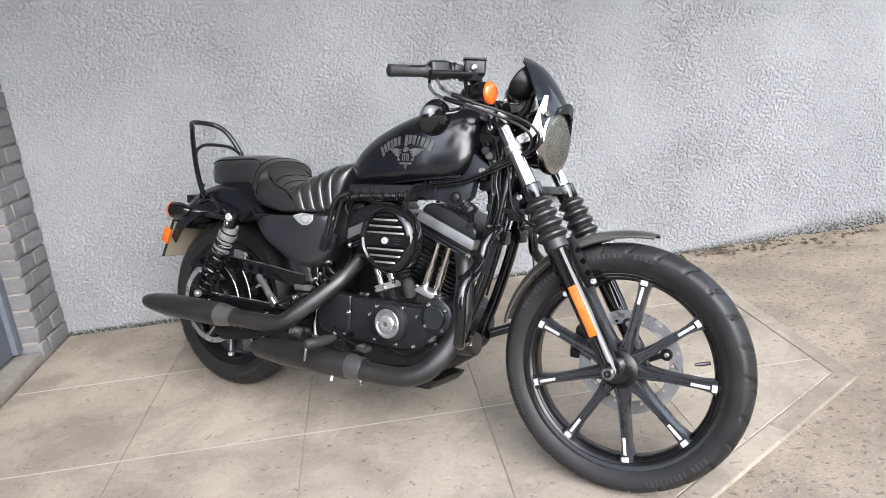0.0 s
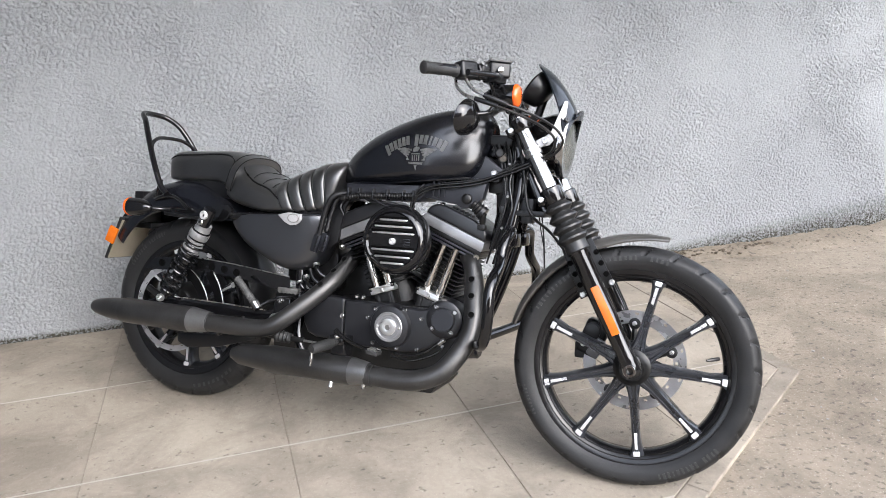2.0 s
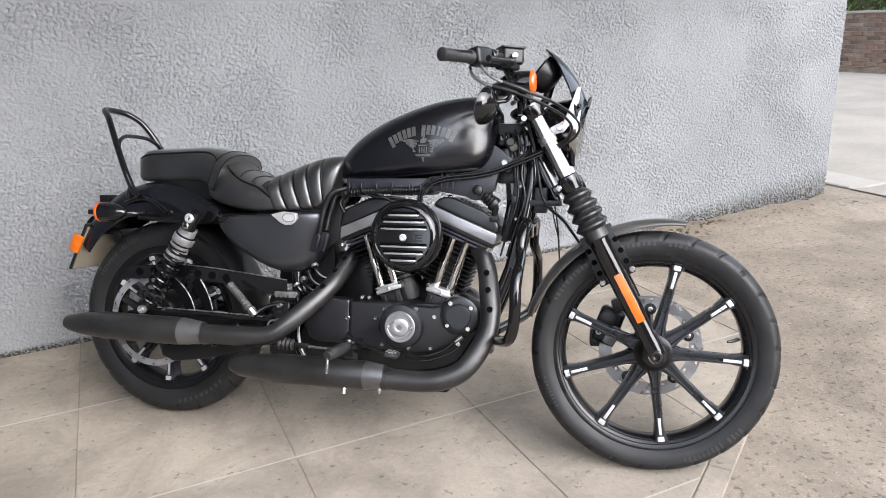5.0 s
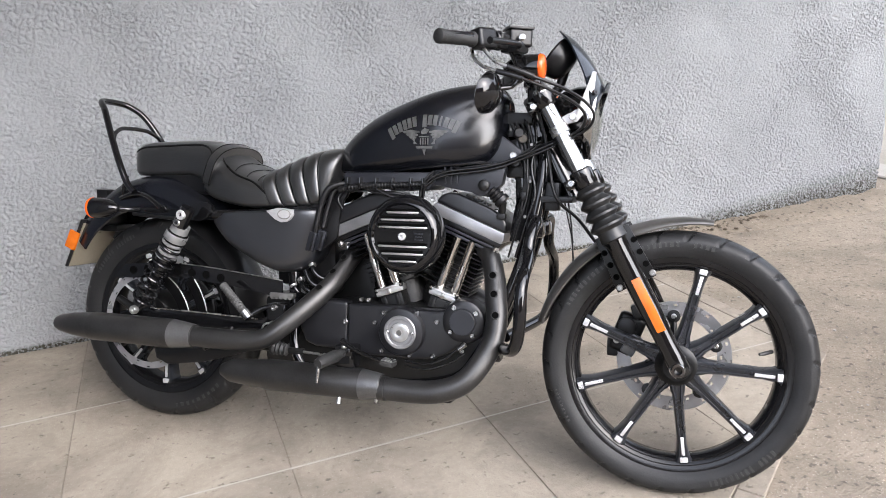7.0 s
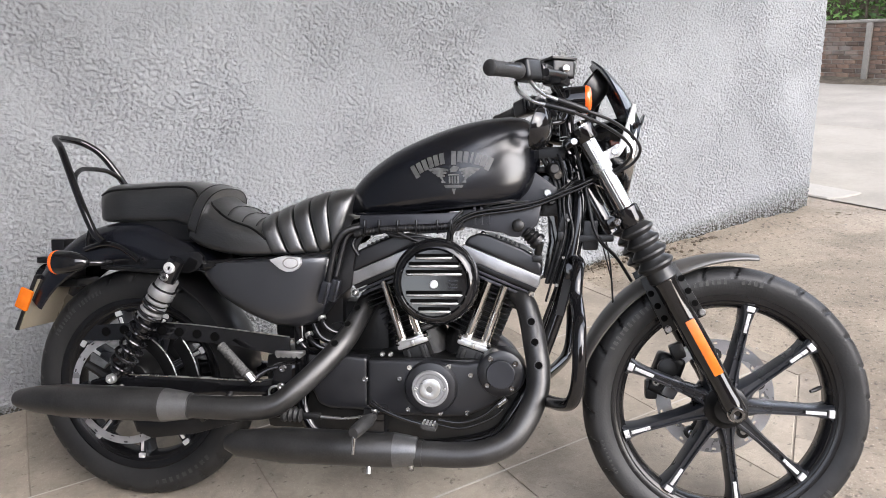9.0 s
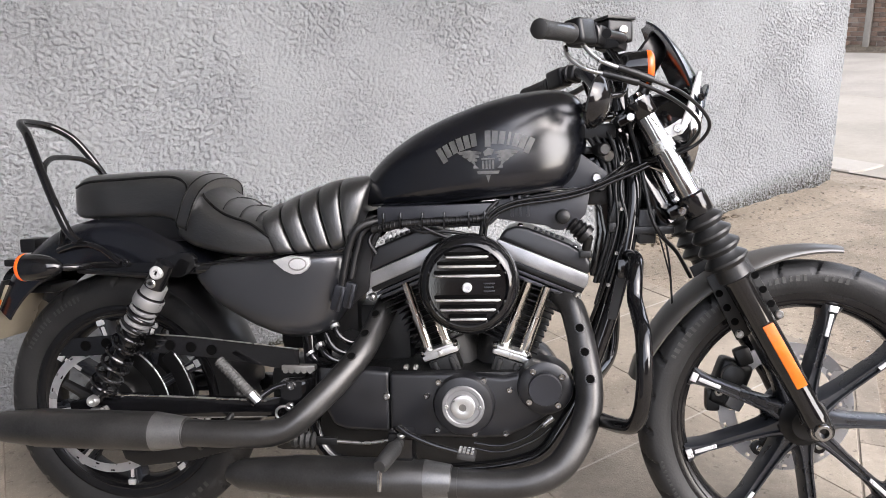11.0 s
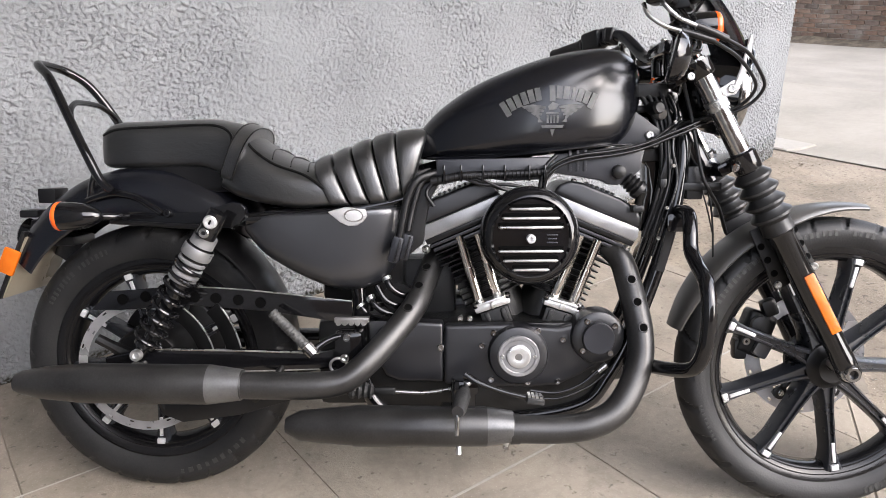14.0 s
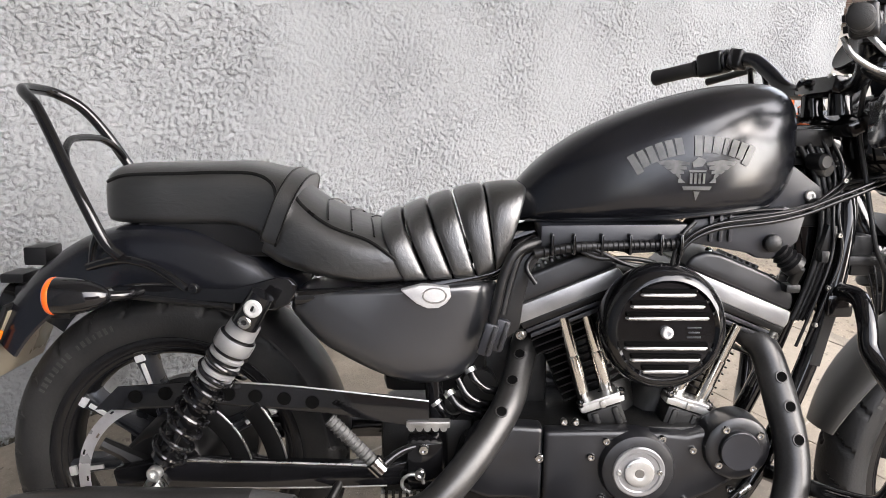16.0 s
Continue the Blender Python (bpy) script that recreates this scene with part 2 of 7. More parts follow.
    both.inputs["To Min"].default_value, both.inputs["To Max"].default_value = 1.1, 0.0
    k.new(ratio.outputs[0], both.inputs["Value"])
    sub = n.new("ShaderNodeMath")
    sub.operation = "MULTIPLY"
    k.new(both.outputs[0], sub.inputs[0])
    grow = n.new("ShaderNodeMapRange")
    grow.inputs["From Min"].default_value, grow.inputs["From Max"].default_value = 0.58, 0.40
    k.new(pit.outputs["Fac"], grow.inputs["Value"])
    addm = n.new("ShaderNodeMath")
    addm.operation = "ADD"
    addm.inputs[1].default_value = 0.35
    k.new(grow.outputs["Result"], addm.inputs[0])
    k.new(addm.outputs[0], sub.inputs[1])
    mc = n.new("ShaderNodeMixRGB")
    mc.inputs["Color2"].default_value = (0.035, 0.033, 0.024, 1)
    old = b.inputs["Base Color"].links[0].from_socket
    k.new(old, mc.inputs["Color1"])
    sub.use_clamp = True
    k.new(sub.outputs[0], mc.inputs["Fac"])
    k.new(mc.outputs["Color"], b.inputs["Base Color"])
    return m


ROUGHCAST = roughcast()


def stony(name, c1, c2, c3, grit, rough=0.9, bump=0.5, dist=0.004, blotch=1.6):
    """Concrete or asphalt: blotches, fine grit, pale specks; each separate piece a little lighter or darker."""
    m = surf(name, c1, c2, rough, 0.0, blotch, grit * 0.4, 0.0, 0.05, spec=0.3)
    n, k = m.node_tree.nodes, m.node_tree.links
    b = n["Principled BSDF"]
    tc, vor, fine = n.new("ShaderNodeTexCoord"), n.new("ShaderNodeTexVoronoi"), n.new("ShaderNodeTexNoise")
    vor.inputs["Scale"].default_value, fine.inputs["Scale"].default_value = grit, grit * 2.2
    fine.inputs["Detail"].default_value = 5
    for t in (vor, fine):
        k.new(tc.outputs["Object"], t.inputs["Vector"])
    speck = n.new("ShaderNodeMapRange")
    speck.inputs["From Min"].default_value, speck.inputs["From Max"].default_value = 0.62, 0.74
    k.new(fine.outputs["Fac"], speck.inputs["Value"])
    mc, hv = n.new("ShaderNodeMixRGB"), n.new("ShaderNodeHueSaturation")
    mc.inputs["Color2"].default_value = (*c3, 1)
    old = b.inputs["Base Color"].links[0].from_socket
    k.new(old, mc.inputs["Color1"])
    k.new(speck.outputs["Result"], mc.inputs["Fac"])
    info, vary = n.new("ShaderNodeObjectInfo"), n.new("ShaderNodeMapRange")
    vary.inputs["To Min"].default_value, vary.inputs["To Max"].default_value = 0.92, 1.08
    k.new(info.outputs["Random"], vary.inputs["Value"])
    k.new(vary.outputs["Result"], hv.inputs["Value"])
    k.new(mc.outputs["Color"], hv.inputs["Color"])
    k.new(hv.outputs["Color"], b.inputs["Base Color"])
    mix = n.new("ShaderNodeMath")
    mix.operation = "MULTIPLY_ADD"
    mix.inputs[1].default_value = 0.5
    k.new(vor.outputs["Distance"], mix.inputs[0])
    k.new(fine.outputs["Fac"], mix.inputs[2])
    bp = n.new("ShaderNodeBump")
    bp.inputs["Strength"].default_value, bp.inputs["Distance"].default_value = bump, dist
    k.new(mix.outputs[0], bp.inputs["Height"])
    k.new(bp.outputs["Normal"], b.inputs["Normal"])
    return m


def stained(m, scale=2.4, depth=0.80, grime_shade=0.24):
    """Adds dried stains with soft rims, scuffs and dark specks to a stony floor."""
    n, k = m.node_tree.nodes, m.node_tree.links
    b = n["Principled BSDF"]
    geo = n.new("ShaderNodeNewGeometry")
    big, speck = n.new("ShaderNodeTexNoise"), n.new("ShaderNodeTexNoise")
    big.inputs["Scale"].default_value, big.inputs["Detail"].default_value, big.inputs["Roughness"].default_value = scale, 8, 0.68
    big.inputs["Distortion"].default_value = 0.5
    speck.inputs["Scale"].default_value, speck.inputs["Detail"].default_value = scale * 16, 3
    last = b.inputs["Base Color"].links[0].from_socket
    for tex, lo, hi, low in ((big, 0.40, 0.58, depth), (speck, grime_shade, grime_shade + 0.09, 0.6)):
        k.new(geo.outputs["Position"], tex.inputs["Vector"])
        mr, hv = n.new("ShaderNodeMapRange"), n.new("ShaderNodeHueSaturation")
        mr.inputs["From Min"].default_value, mr.inputs["From Max"].default_value = lo, hi
        mr.inputs["To Min"].default_value, mr.inputs["To Max"].default_value = low, 1.1
        k.new(tex.outputs["Fac"], mr.inputs["Value"])
        k.new(mr.outputs["Result"], hv.inputs["Value"])
        k.new(last, hv.inputs["Color"])
        last = hv.outputs["Color"]
    k.new(last, b.inputs["Base Color"])
    return m


SLAB = stained(stony("concrete_paving", (0.174, 0.149, 0.119), (0.258, 0.226, 0.185), (0.38, 0.342, 0.29), 150, bump=0.5, dist=0.003), 3.4, 0.81, 0.27)
ASPHALT = stained(stony("worn_sandy_asphalt", (0.150, 0.125, 0.096), (0.232, 0.198, 0.156), (0.40, 0.355, 0.295), 95, bump=0.85, dist=0.006), 3.0, 0.82, 0.335)
PALE = stony("pale_concrete_road", (0.213, 0.195, 0.165), (0.293, 0.27, 0.232), (0.34, 0.315, 0.285), 60, bump=0.4)
# far part of the drive: the darker colour stands for tree shade
ROAD_SHADED = stony("shaded_road", (0.195, 0.178, 0.153), (0.272, 0.250, 0.217), (0.315, 0.292, 0.255), 60, bump=0.4)
CEMENT = stony("white_cement_patch", (0.24, 0.225, 0.198), (0.32, 0.30, 0.268), (0.36, 0.34, 0.305), 60, bump=0.3)
JOINT = stony("joint_dirt", (0.12, 0.10, 0.08), (0.22, 0.19, 0.155), (0.30, 0.27, 0.22), 200)
POINTING = stony("pale_pointing", (0.25, 0.228, 0.195), (0.38, 0.355, 0.31), (0.42, 0.40, 0.36), 200)
# near-black that stands for the shade inside holes and slots
HOLE_SHADE = surf("hole_shade", (0.001, 0.001, 0.001), (0.002, 0.002, 0.002), 0.9, 0.0, 20, 200, 0.0, 0.05, spec=0.05)
PAINTBRICK = stony("grey_painted_brick", (0.105, 0.106, 0.109), (0.18, 0.182, 0.185), (0.24, 0.238, 0.234), 90, bump=0.8, dist=0.006)
REDBRICK = stony("old_red_brick", (0.080, 0.063, 0.053), (0.175, 0.135, 0.108), (0.30, 0.27, 0.235), 40, bump=0.5, blotch=2.2)


def weathered(m):
    """Each brick its own tone; soot over the upper courses and streaks of lime."""
    n, k = m.node_tree.nodes, m.node_tree.links
    b = n["Principled BSDF"]
    info, tone, tint, lime = n.new("ShaderNodeObjectInfo"), n.new("ShaderNodeValToRGB"), n.new("ShaderNodeMixRGB"), n.new("ShaderNodeMixRGB")
    e = tone.color_ramp.elements
    e[0].color, e[1].color = (0.55, 0.51, 0.49, 1), (1.2, 1.02, 0.9, 1)
    e.new(0.45).color = (1.15, 0.92, 0.8, 1)
    e.new(0.7).color = (0.78, 0.74, 0.74, 1)
    k.new(info.outputs["Random"], tone.inputs["Fac"])
    tint.blend_type = "MULTIPLY"
    tint.inputs["Fac"].default_value = 1.0
    k.new(b.inputs["Base Color"].links[0].from_socket, tint.inputs["Color1"])
    k.new(tone.outputs["Color"], tint.inputs["Color2"])
    geo, tex, mr = n.new("ShaderNodeNewGeometry"), n.new("ShaderNodeTexNoise"), n.new("ShaderNodeMapRange")
    tex.inputs["Scale"].default_value, tex.inputs["Detail"].default_value = 3.0, 6
    k.new(geo.outputs["Position"], tex.inputs["Vector"])
    mr.inputs["From Min"].default_value, mr.inputs["From Max"].default_value = 0.55, 0.72
    mr.inputs["To Max"].default_value = 0.55
    k.new(tex.outputs["Fac"], mr.inputs["Value"])
    k.new(mr.outputs["Result"], lime.inputs["Fac"])
    k.new(tint.outputs["Color"], lime.inputs["Color1"])
    lime.inputs["Color2"].default_value = (0.23, 0.21, 0.185, 1)
    k.new(lime.outputs["Color"], b.inputs["Base Color"])


weathered(REDBRICK)
MORTAR = stony("dark_mortar", (0.16, 0.145, 0.125), (0.27, 0.25, 0.22), (0.33, 0.30, 0.27), 60)
EARTH = stained(stony("dark_mossy_earth", (0.085, 0.068, 0.048), (0.16, 0.13, 0.095), (0.24, 0.20, 0.15), 90, bump=1.0, dist=0.01), 6.0, 0.6, 0.36)
DOORPAINT = surf("blue_grey_door_paint", (0.085, 0.10, 0.122), (0.115, 0.13, 0.152), 0.5, 0.0, 3, 120, 0.1, 0.06, spec=0.3)
CEILING = surf("added_soffit", (0.30, 0.29, 0.27), (0.40, 0.39, 0.36), 0.9, 0.0, 2, 60, 0.2, 0.04)
YELLOW = surf("yellow_marker_film", (0.85, 0.62, 0.02), (0.95, 0.72, 0.04), 0.4, 0.0, 20, 300, 0.05, 0.05)
WHITE = surf("white_marker_film", (0.74, 0.74, 0.73), (0.84, 0.84, 0.83), 0.4, 0.0, 20, 300, 0.05, 0.05)
RUSTY = surf("dark_gate_iron", (0.03, 0.03, 0.03), (0.07, 0.06, 0.05), 0.6, 0.4, 10, 200, 0.2, 0.1)
BARK = surf("bark", (0.06, 0.045, 0.03), (0.14, 0.11, 0.08), 0.9, 0.0, 8, 60, 0.8, 0.05)


def leaf_green():
    m = surf("hedge_leaf", (0.05, 0.11, 0.02), (0.14, 0.26, 0.06), 0.5, 0.0, 3, 60, 0.1, 0.08)
    n, k = m.node_tree.nodes, m.node_tree.links
    b = n["Principled BSDF"]
    geo, hv, mr = n.new("ShaderNodeNewGeometry"), n.new("ShaderNodeHueSaturation"), n.new("ShaderNodeMapRange")
    mr.inputs["To Min"].default_value, mr.inputs["To Max"].default_value = 0.5, 1.5
    old = b.inputs["Base Color"].links[0].from_socket
    k.new(geo.outputs["Random Per Island"], mr.inputs["Value"])
    k.new(mr.outputs["Result"], hv.inputs["Value"])
    k.new(old, hv.inputs["Color"])
    k.new(hv.outputs["Color"], b.inputs["Base Color"])
    b.inputs["Subsurface Weight"].default_value = 0.0
    return m


LEAF = leaf_green()


# ---- mesh helpers ----
def V(*a):
    return Vector(a)


def part(name, bm, material, parent=None, label="", smooth=40):
    """Links a bmesh as one mesh object under a thing or under a part."""
    bmesh.ops.recalc_face_normals(bm, faces=bm.faces[:])
    me = bpy.data.meshes.new(name)
    bm.to_mesh(me)
    bm.free()
    me.materials.append(material)
    if smooth:
        me.polygons.foreach_set("use_smooth", [True] * len(me.polygons))
        me.set_sharp_from_angle(angle=radians(smooth))
    ob = new(name, me)
    if parent is not None:
        ob.parent = parent
    if label:
        tagged(ob, label)
    return ob


def join(*bms):
    """One bmesh out of several."""
    out = bms[0]
    for b in bms[1:]:
        me = bpy.data.meshes.new("tmp")
        b.to_mesh(me)
        out.from_mesh(me)
        b.free()
        bpy.data.meshes.remove(me)
    return out


def spline(pts, n=8):
    """A Catmull-Rom curve through the points (any number of coordinates)."""
    p = [np.array(q, float) for q in pts]
    p = [2 * p[0] - p[1]] + p + [2 * p[-1] - p[-2]]
    out = []
    for i in range(1, len(p) - 2):
        for j in range(n):
            t = j / n
            a, b, c, d = p[i - 1], p[i], p[i + 1], p[i + 2]
            out.append(0.5 * (2 * b + (c - a) * t + (2 * a - 5 * b + 4 * c - d) * t * t + (3 * b - a - 3 * c + d) * t ** 3))
    out.append(p[-2])
    return out


def loft(rings, caps=True, closed=False):
    """Skins closed rings of equal length."""
    bm = bmesh.new()
    vs = [[bm.verts.new(q) for q in ring] for ring in rings]
    n = len(vs[0])
    pairs = list(zip(vs, vs[1:])) + ([(vs[-1], vs[0])] if closed else [])
    for a, b in pairs:
        for i in range(n):
            bm.faces.new((a[i], a[(i + 1) % n], b[(i + 1) % n], b[i]))
    if caps and not closed:
        bm.faces.new(vs[0])
        bm.faces.new(list(reversed(vs[-1])))
    return bm


def tube(pts, r, seg=12, n=0, closed=False):
    """A round bar along points; r: one radius, or one for each point. n: curve steps between points."""
    if n:
        rr = list(r) if isinstance(r, (list, tuple)) else [r] * len(pts)
        c = spline([(*p, q) for p, q in zip(pts, rr)], n)
        pts, r = [Vector(q[:3]) for q in c], [float(q[3]) for q in c]
    pts = [Vector(p) for p in pts]
    rr = r if isinstance(r, (list, tuple)) else [r] * len(pts)
    rings, prev = [], None
    m = len(pts)
    for i, p in enumerate(pts):
        t = (pts[(i + 1) % m] - pts[i - 1]) if closed else (pts[min(i + 1, m - 1)] - pts[max(i - 1, 0)])
        t.normalize()
        if prev is None:
            prev = t.cross(V(0, 0, 1)) if abs(t.z) < 0.9 else t.cross(V(0, 1, 0))
        u = (prev - t * prev.dot(t)).normalized()
        prev = u
        w = t.cross(u)
        rings.append([p + (u * math.cos(a) + w * math.sin(a)) * rr[i] for a in (2 * math.pi * j / seg for j in range(seg))])
    return loft(rings, closed=closed)


def lathe(profile, origin, axis, seg=40, closed=False):
    """Turns (along, radius) pairs about an axis."""
    o, z = Vector(origin), Vector(axis).normalized()
    x = z.cross(V(0, 1, 0)) if abs(z.y) < 0.9 else z.cross(V(0, 0, 1))
    x.normalize()
    y = z.cross(x)
    rings = [[o + z * a + (x * math.cos(f) + y * math.sin(f)) * max(r, 1e-4) for f in (2 * math.pi * j / seg for j in range(seg))] for a, r in profile]
    return loft(rings, caps=not closed, closed=closed)


def bevel(bm, off, seg=2, angle=25):
    es = [e for e in bm.edges if len(e.link_faces) == 2 and e.calc_face_angle(0) > radians(angle)]
    bmesh.ops.bevel(bm, geom=es, offset=off, segments=seg, profile=0.6, affect="EDGES", clamp_overlap=True)
    return bm


def prism(poly, y0, y1, off=0.0, seg=2):
    """A plate with the outline poly in x and z, from y0 to y1."""
    bm = bmesh.new()
    a = [bm.verts.new((x, y0, z)) for x, z in poly]
    b = [bm.verts.new((x, y1, z)) for x, z in poly]
    n = len(poly)
    for i in range(n):
        bm.faces.new((a[i], a[(i + 1) % n], b[(i + 1) % n], b[i]))
    bm.faces.new(a)
    bm.faces.new(list(reversed(b)))
    bmesh.ops.recalc_face_normals(bm, faces=bm.faces[:])
    return bevel(bm, off, seg) if off else bm


def box(size, m=None, off=0.0, seg=2):
    """A block of the given size, centred, placed by m."""
    bm = bmesh.new()
    bmesh.ops.create_cube(bm, size=1.0)
    bmesh.ops.scale(bm, vec=size, verts=bm.verts[:])
    if off:
        bevel(bm, off, seg)
    if m is not None:
        bmesh.ops.transform(bm, matrix=m, verts=bm.verts[:])
    return bm


def block(p0, p1, off=0.0, seg=2):
    """A block between two corners."""
    a, b = Vector(p0), Vector(p1)
    return box([abs(c) for c in b - a], Matrix.Translation((a + b) / 2), off, seg)


def along(p, q, up=(0, 1, 0)):
    """A frame at p whose x points to q and whose y is near up."""
    x = (Vector(q) - Vector(p)).normalized()
    z = x.cross(Vector(up)).normalized()
    y = z.cross(x)
    return Matrix.Translation(p) @ Matrix((x, y, z)).transposed().to_4x4()


def bolt(p, axis=(0, -1, 0), r=0.006, h=0.004):
    """A domed bolt head with a socket."""
    return lathe([(-0.002, r * 0.9), (0, r), (h * 0.7, r), (h, r * 0.8), (h, r * 0.42), (h * 0.5, r * 0.38), (h * 0.5, 0)], p, axis, 14)


def arc_poly(c, r, a0, a1, n):
    return [(c[0] + r * math.cos(radians(a0 + (a1 - a0) * i / n)), c[1] + r * math.sin(radians(a0 + (a1 - a0) * i / n))) for i in range(n + 1)]


# ---- the setting ----
def sheet(name, x0, x1, y0, y1, z, material):
    bm = bmesh.new()
    bm.faces.new([bm.verts.new(q) for q in ((x0, y0, z), (x1, y0, z), (x1, y1, z), (x0, y1, z))])
    return part(name, bm, material, smooth=0)


WALL_Y, END_X = 0.86, 4.06
GROUND = -0.008  # top of the paving


def wave(x, z):
    """Relief of the roughcast: thrown clots with flat tops and short lying pits between, calmer in patches."""
    w = 0.15 * noise.noise((x * 22, z * 22, 4.4))
    a = noise.noise((x * 82 + w, z * 90 + w, 3.1)) + 0.65 * noise.noise((x * 160, z * 170, 9.7))
    s = min(1.0, max(0.0, (a + 0.5) / 0.62))
    s = s * s * (3 - 2 * s)
    k = min(1.0, max(0.38, 0.72 + 0.9 * noise.noise((x * 3.4, z * 3.8, 7.7)) + 0.4 * noise.noise((x * 11, z * 11, 2.2))))
    k *= 1 + 0.9 * max(0.0, min(1.0, (x - 2.4) / 1.4) - z / 0.35) if x > 2.4 and z < 0.35 else 1
    return 0.0062 * k * s + 0.003 * noise.noise((x * 5, z * 5, 1.3))


def rough_wall(name, x0, x1, z1, step):
    nx, nz = int((x1 - x0) / step), int(z1 / step)
    co, fa = [], []
    for j in range(nz + 1):
        for i in range(nx + 1):
            x, z = x0 + (x1 - x0) * i / nx, z1 * j / nz
            h = wave(x, z)
            co.append((x + (0.004 * noise.noise((0.3, z * 30, 5)) if i == nx else -0.5 * h), WALL_Y - h, z - (0.03 if j == 0 else 0.8 * h)))
    w = nx + 1
    for j in range(nz):
        for i in range(nx):
            a = j * w + i
            fa.append((a, a + 1, a + w + 1, a + w))
    me = bpy.data.meshes.new(name)
    me.from_pydata(co, [], fa)
    me.materials.append(ROUGHCAST)
    me.polygons.foreach_set("use_smooth", [True] * len(me.polygons))
    return new(name, me)


tagged(sheet("ground", -60, 140, -100, 100, GROUND - 0.014, ASPHALT), "worn sandy asphalt yard with grit and pale specks", "ground", kind="structure")
tagged(sheet("road", 4.47, 7.6, -60, 60, GROUND - 0.006, PALE), "pale worn concrete drive in full daylight", "road", kind="structure")
tagged(sheet("road_2", 7.604, 12.35, -60, 60, GROUND - 0.005, ROAD_SHADED), "far part of the drive, shade put into its colour", "road", kind="structure")
tagged(rough_wall("wall_north", -0.86, END_X, 1.62, 0.0034), "pale blue-grey painted roughcast wall, mossy at its foot", "wall", kind="structure")
core = part("wall_north_core", block((-1.2, WALL_Y + 0.006, -0.03), (END_X - 0.003, WALL_Y + 6.0, 4.6)), ROUGHCAST, smooth=0)
tagged(core, "thick body and return of the roughcast wall", "wall", kind="structure")
upper = part("wall_north_upper", block((-1.2, WALL_Y - 0.002, 1.62), (END_X, WALL_Y + 0.005, 4.6)), ROUGHCAST, smooth=0)
tagged(upper, "upper part of the painted roughcast wall", "wall", kind="structure")

# unseen slab, added to block the sky from above
tagged(part("ceiling", block((-4.5, -1.25, 2.75), (4.2, WALL_Y - 0.01, 2.95)), CEILING, smooth=0), "unseen soffit added to hold back overhead light", "ceiling", kind="structure")

# painted brick pier and the door beside it
left_wall = new("wall_west")
tagged(left_wall, "grey painted rough brick pier in the corner", "wall", kind="structure")
part("mortar", block((-1.19, 0.595, -0.03), (-0.868, WALL_Y - 0.002, 4.6)), MORTAR, left_wall, smooth=0)
door_1 = new("door_1")
tagged(door_1, "closed blue-grey painted door beside the brick pier", "door", kind="structure")
part("door_leaf", block((-1.0, -0.34, 0.05), (-0.955, 0.54, 2.05), 0.004), DOORPAINT, door_1)
part("door_frame", join(block((-1.02, 0.54, 0.05), (-0.935, 0.592, 2.1), 0.004), block((-1.02, -0.395, 0.05), (-0.935, -0.342, 2.1), 0.004), block((-1.02, -0.395, 2.1), (-0.935, 0.592, 2.16), 0.004)), DOORPAINT, door_1)
part("door_sill", block((-1.04, -0.5, -0.02), (-0.862, 0.592, 0.035), 0.012), MORTAR, door_1, "worn cracked cement door sill")
# unseen wall, added to darken what the bike reflects from the west
house = part("wall_west_far", block((-1.6, -1.75, -0.03), (-1.022, -0.4, 4.6)), PAINTBRICK, smooth=0)
tagged(house, "unseen wall added beyond the door to cut western light", "wall", kind="structure")
part("wall_west_over", block((-1.35, -0.396, 2.164), (-1.022, 0.59, 4.6)), PAINTBRICK, left_wall, smooth=0)
# unseen low wall, added to cut off the bright western horizon
tagged(part("wall_yard", block((-13.2, -12.0, -0.02), (-13.0, 8.0, 1.9)), PAINTBRICK, smooth=0), "unseen low wall added to close the western horizon", "wall", kind="structure")
# unseen brick wall added behind the camera, to darken low reflections
far_wall = new("wall_south")
tagged(far_wall, "unseen brick wall added across the yard for dark reflections", "wall", kind="structure")
part("wall", block((-14, -14.5, -0.02), (2.2, -14.2, 5.6)), REDBRICK, far_wall, smooth=0)
part("coping", block((-14.1, -14.6, 5.6), (2.3, -14.1, 5.68), 0.01), MORTAR, far_wall, smooth=0)

# unseen block, added so forward-facing surfaces reflect something dark
east = new("house_2")
tagged(east, "unseen block added beyond the hedge to cut eastern sky", "house", kind="structure")
part("wall", block((16.0, -17.0, -0.02), (21.0, -5.0, 7.4)), REDBRICK, east, smooth=0)
part("roof", block((15.8, -17.2, 7.4), (21.2, -4.8, 7.6)), MORTAR, east, smooth=0)


# ---- paving ----
def clip(poly, a, b, c):
    """The part of a polygon where a x + b y <= c."""
    out = []
    for (x0, y0), (x1, y1) in zip(poly, poly[1:] + poly[:1]):
        d0, d1 = a * x0 + b * y0 - c, a * x1 + b * y1 - c
        if d0 <= 0:
            out.append((x0, y0))
        if d0 * d1 < 0:
            t = d0 / (d0 - d1)
            out.append((x0 + (x1 - x0) * t, y0 + (y1 - y0) * t))
    return out


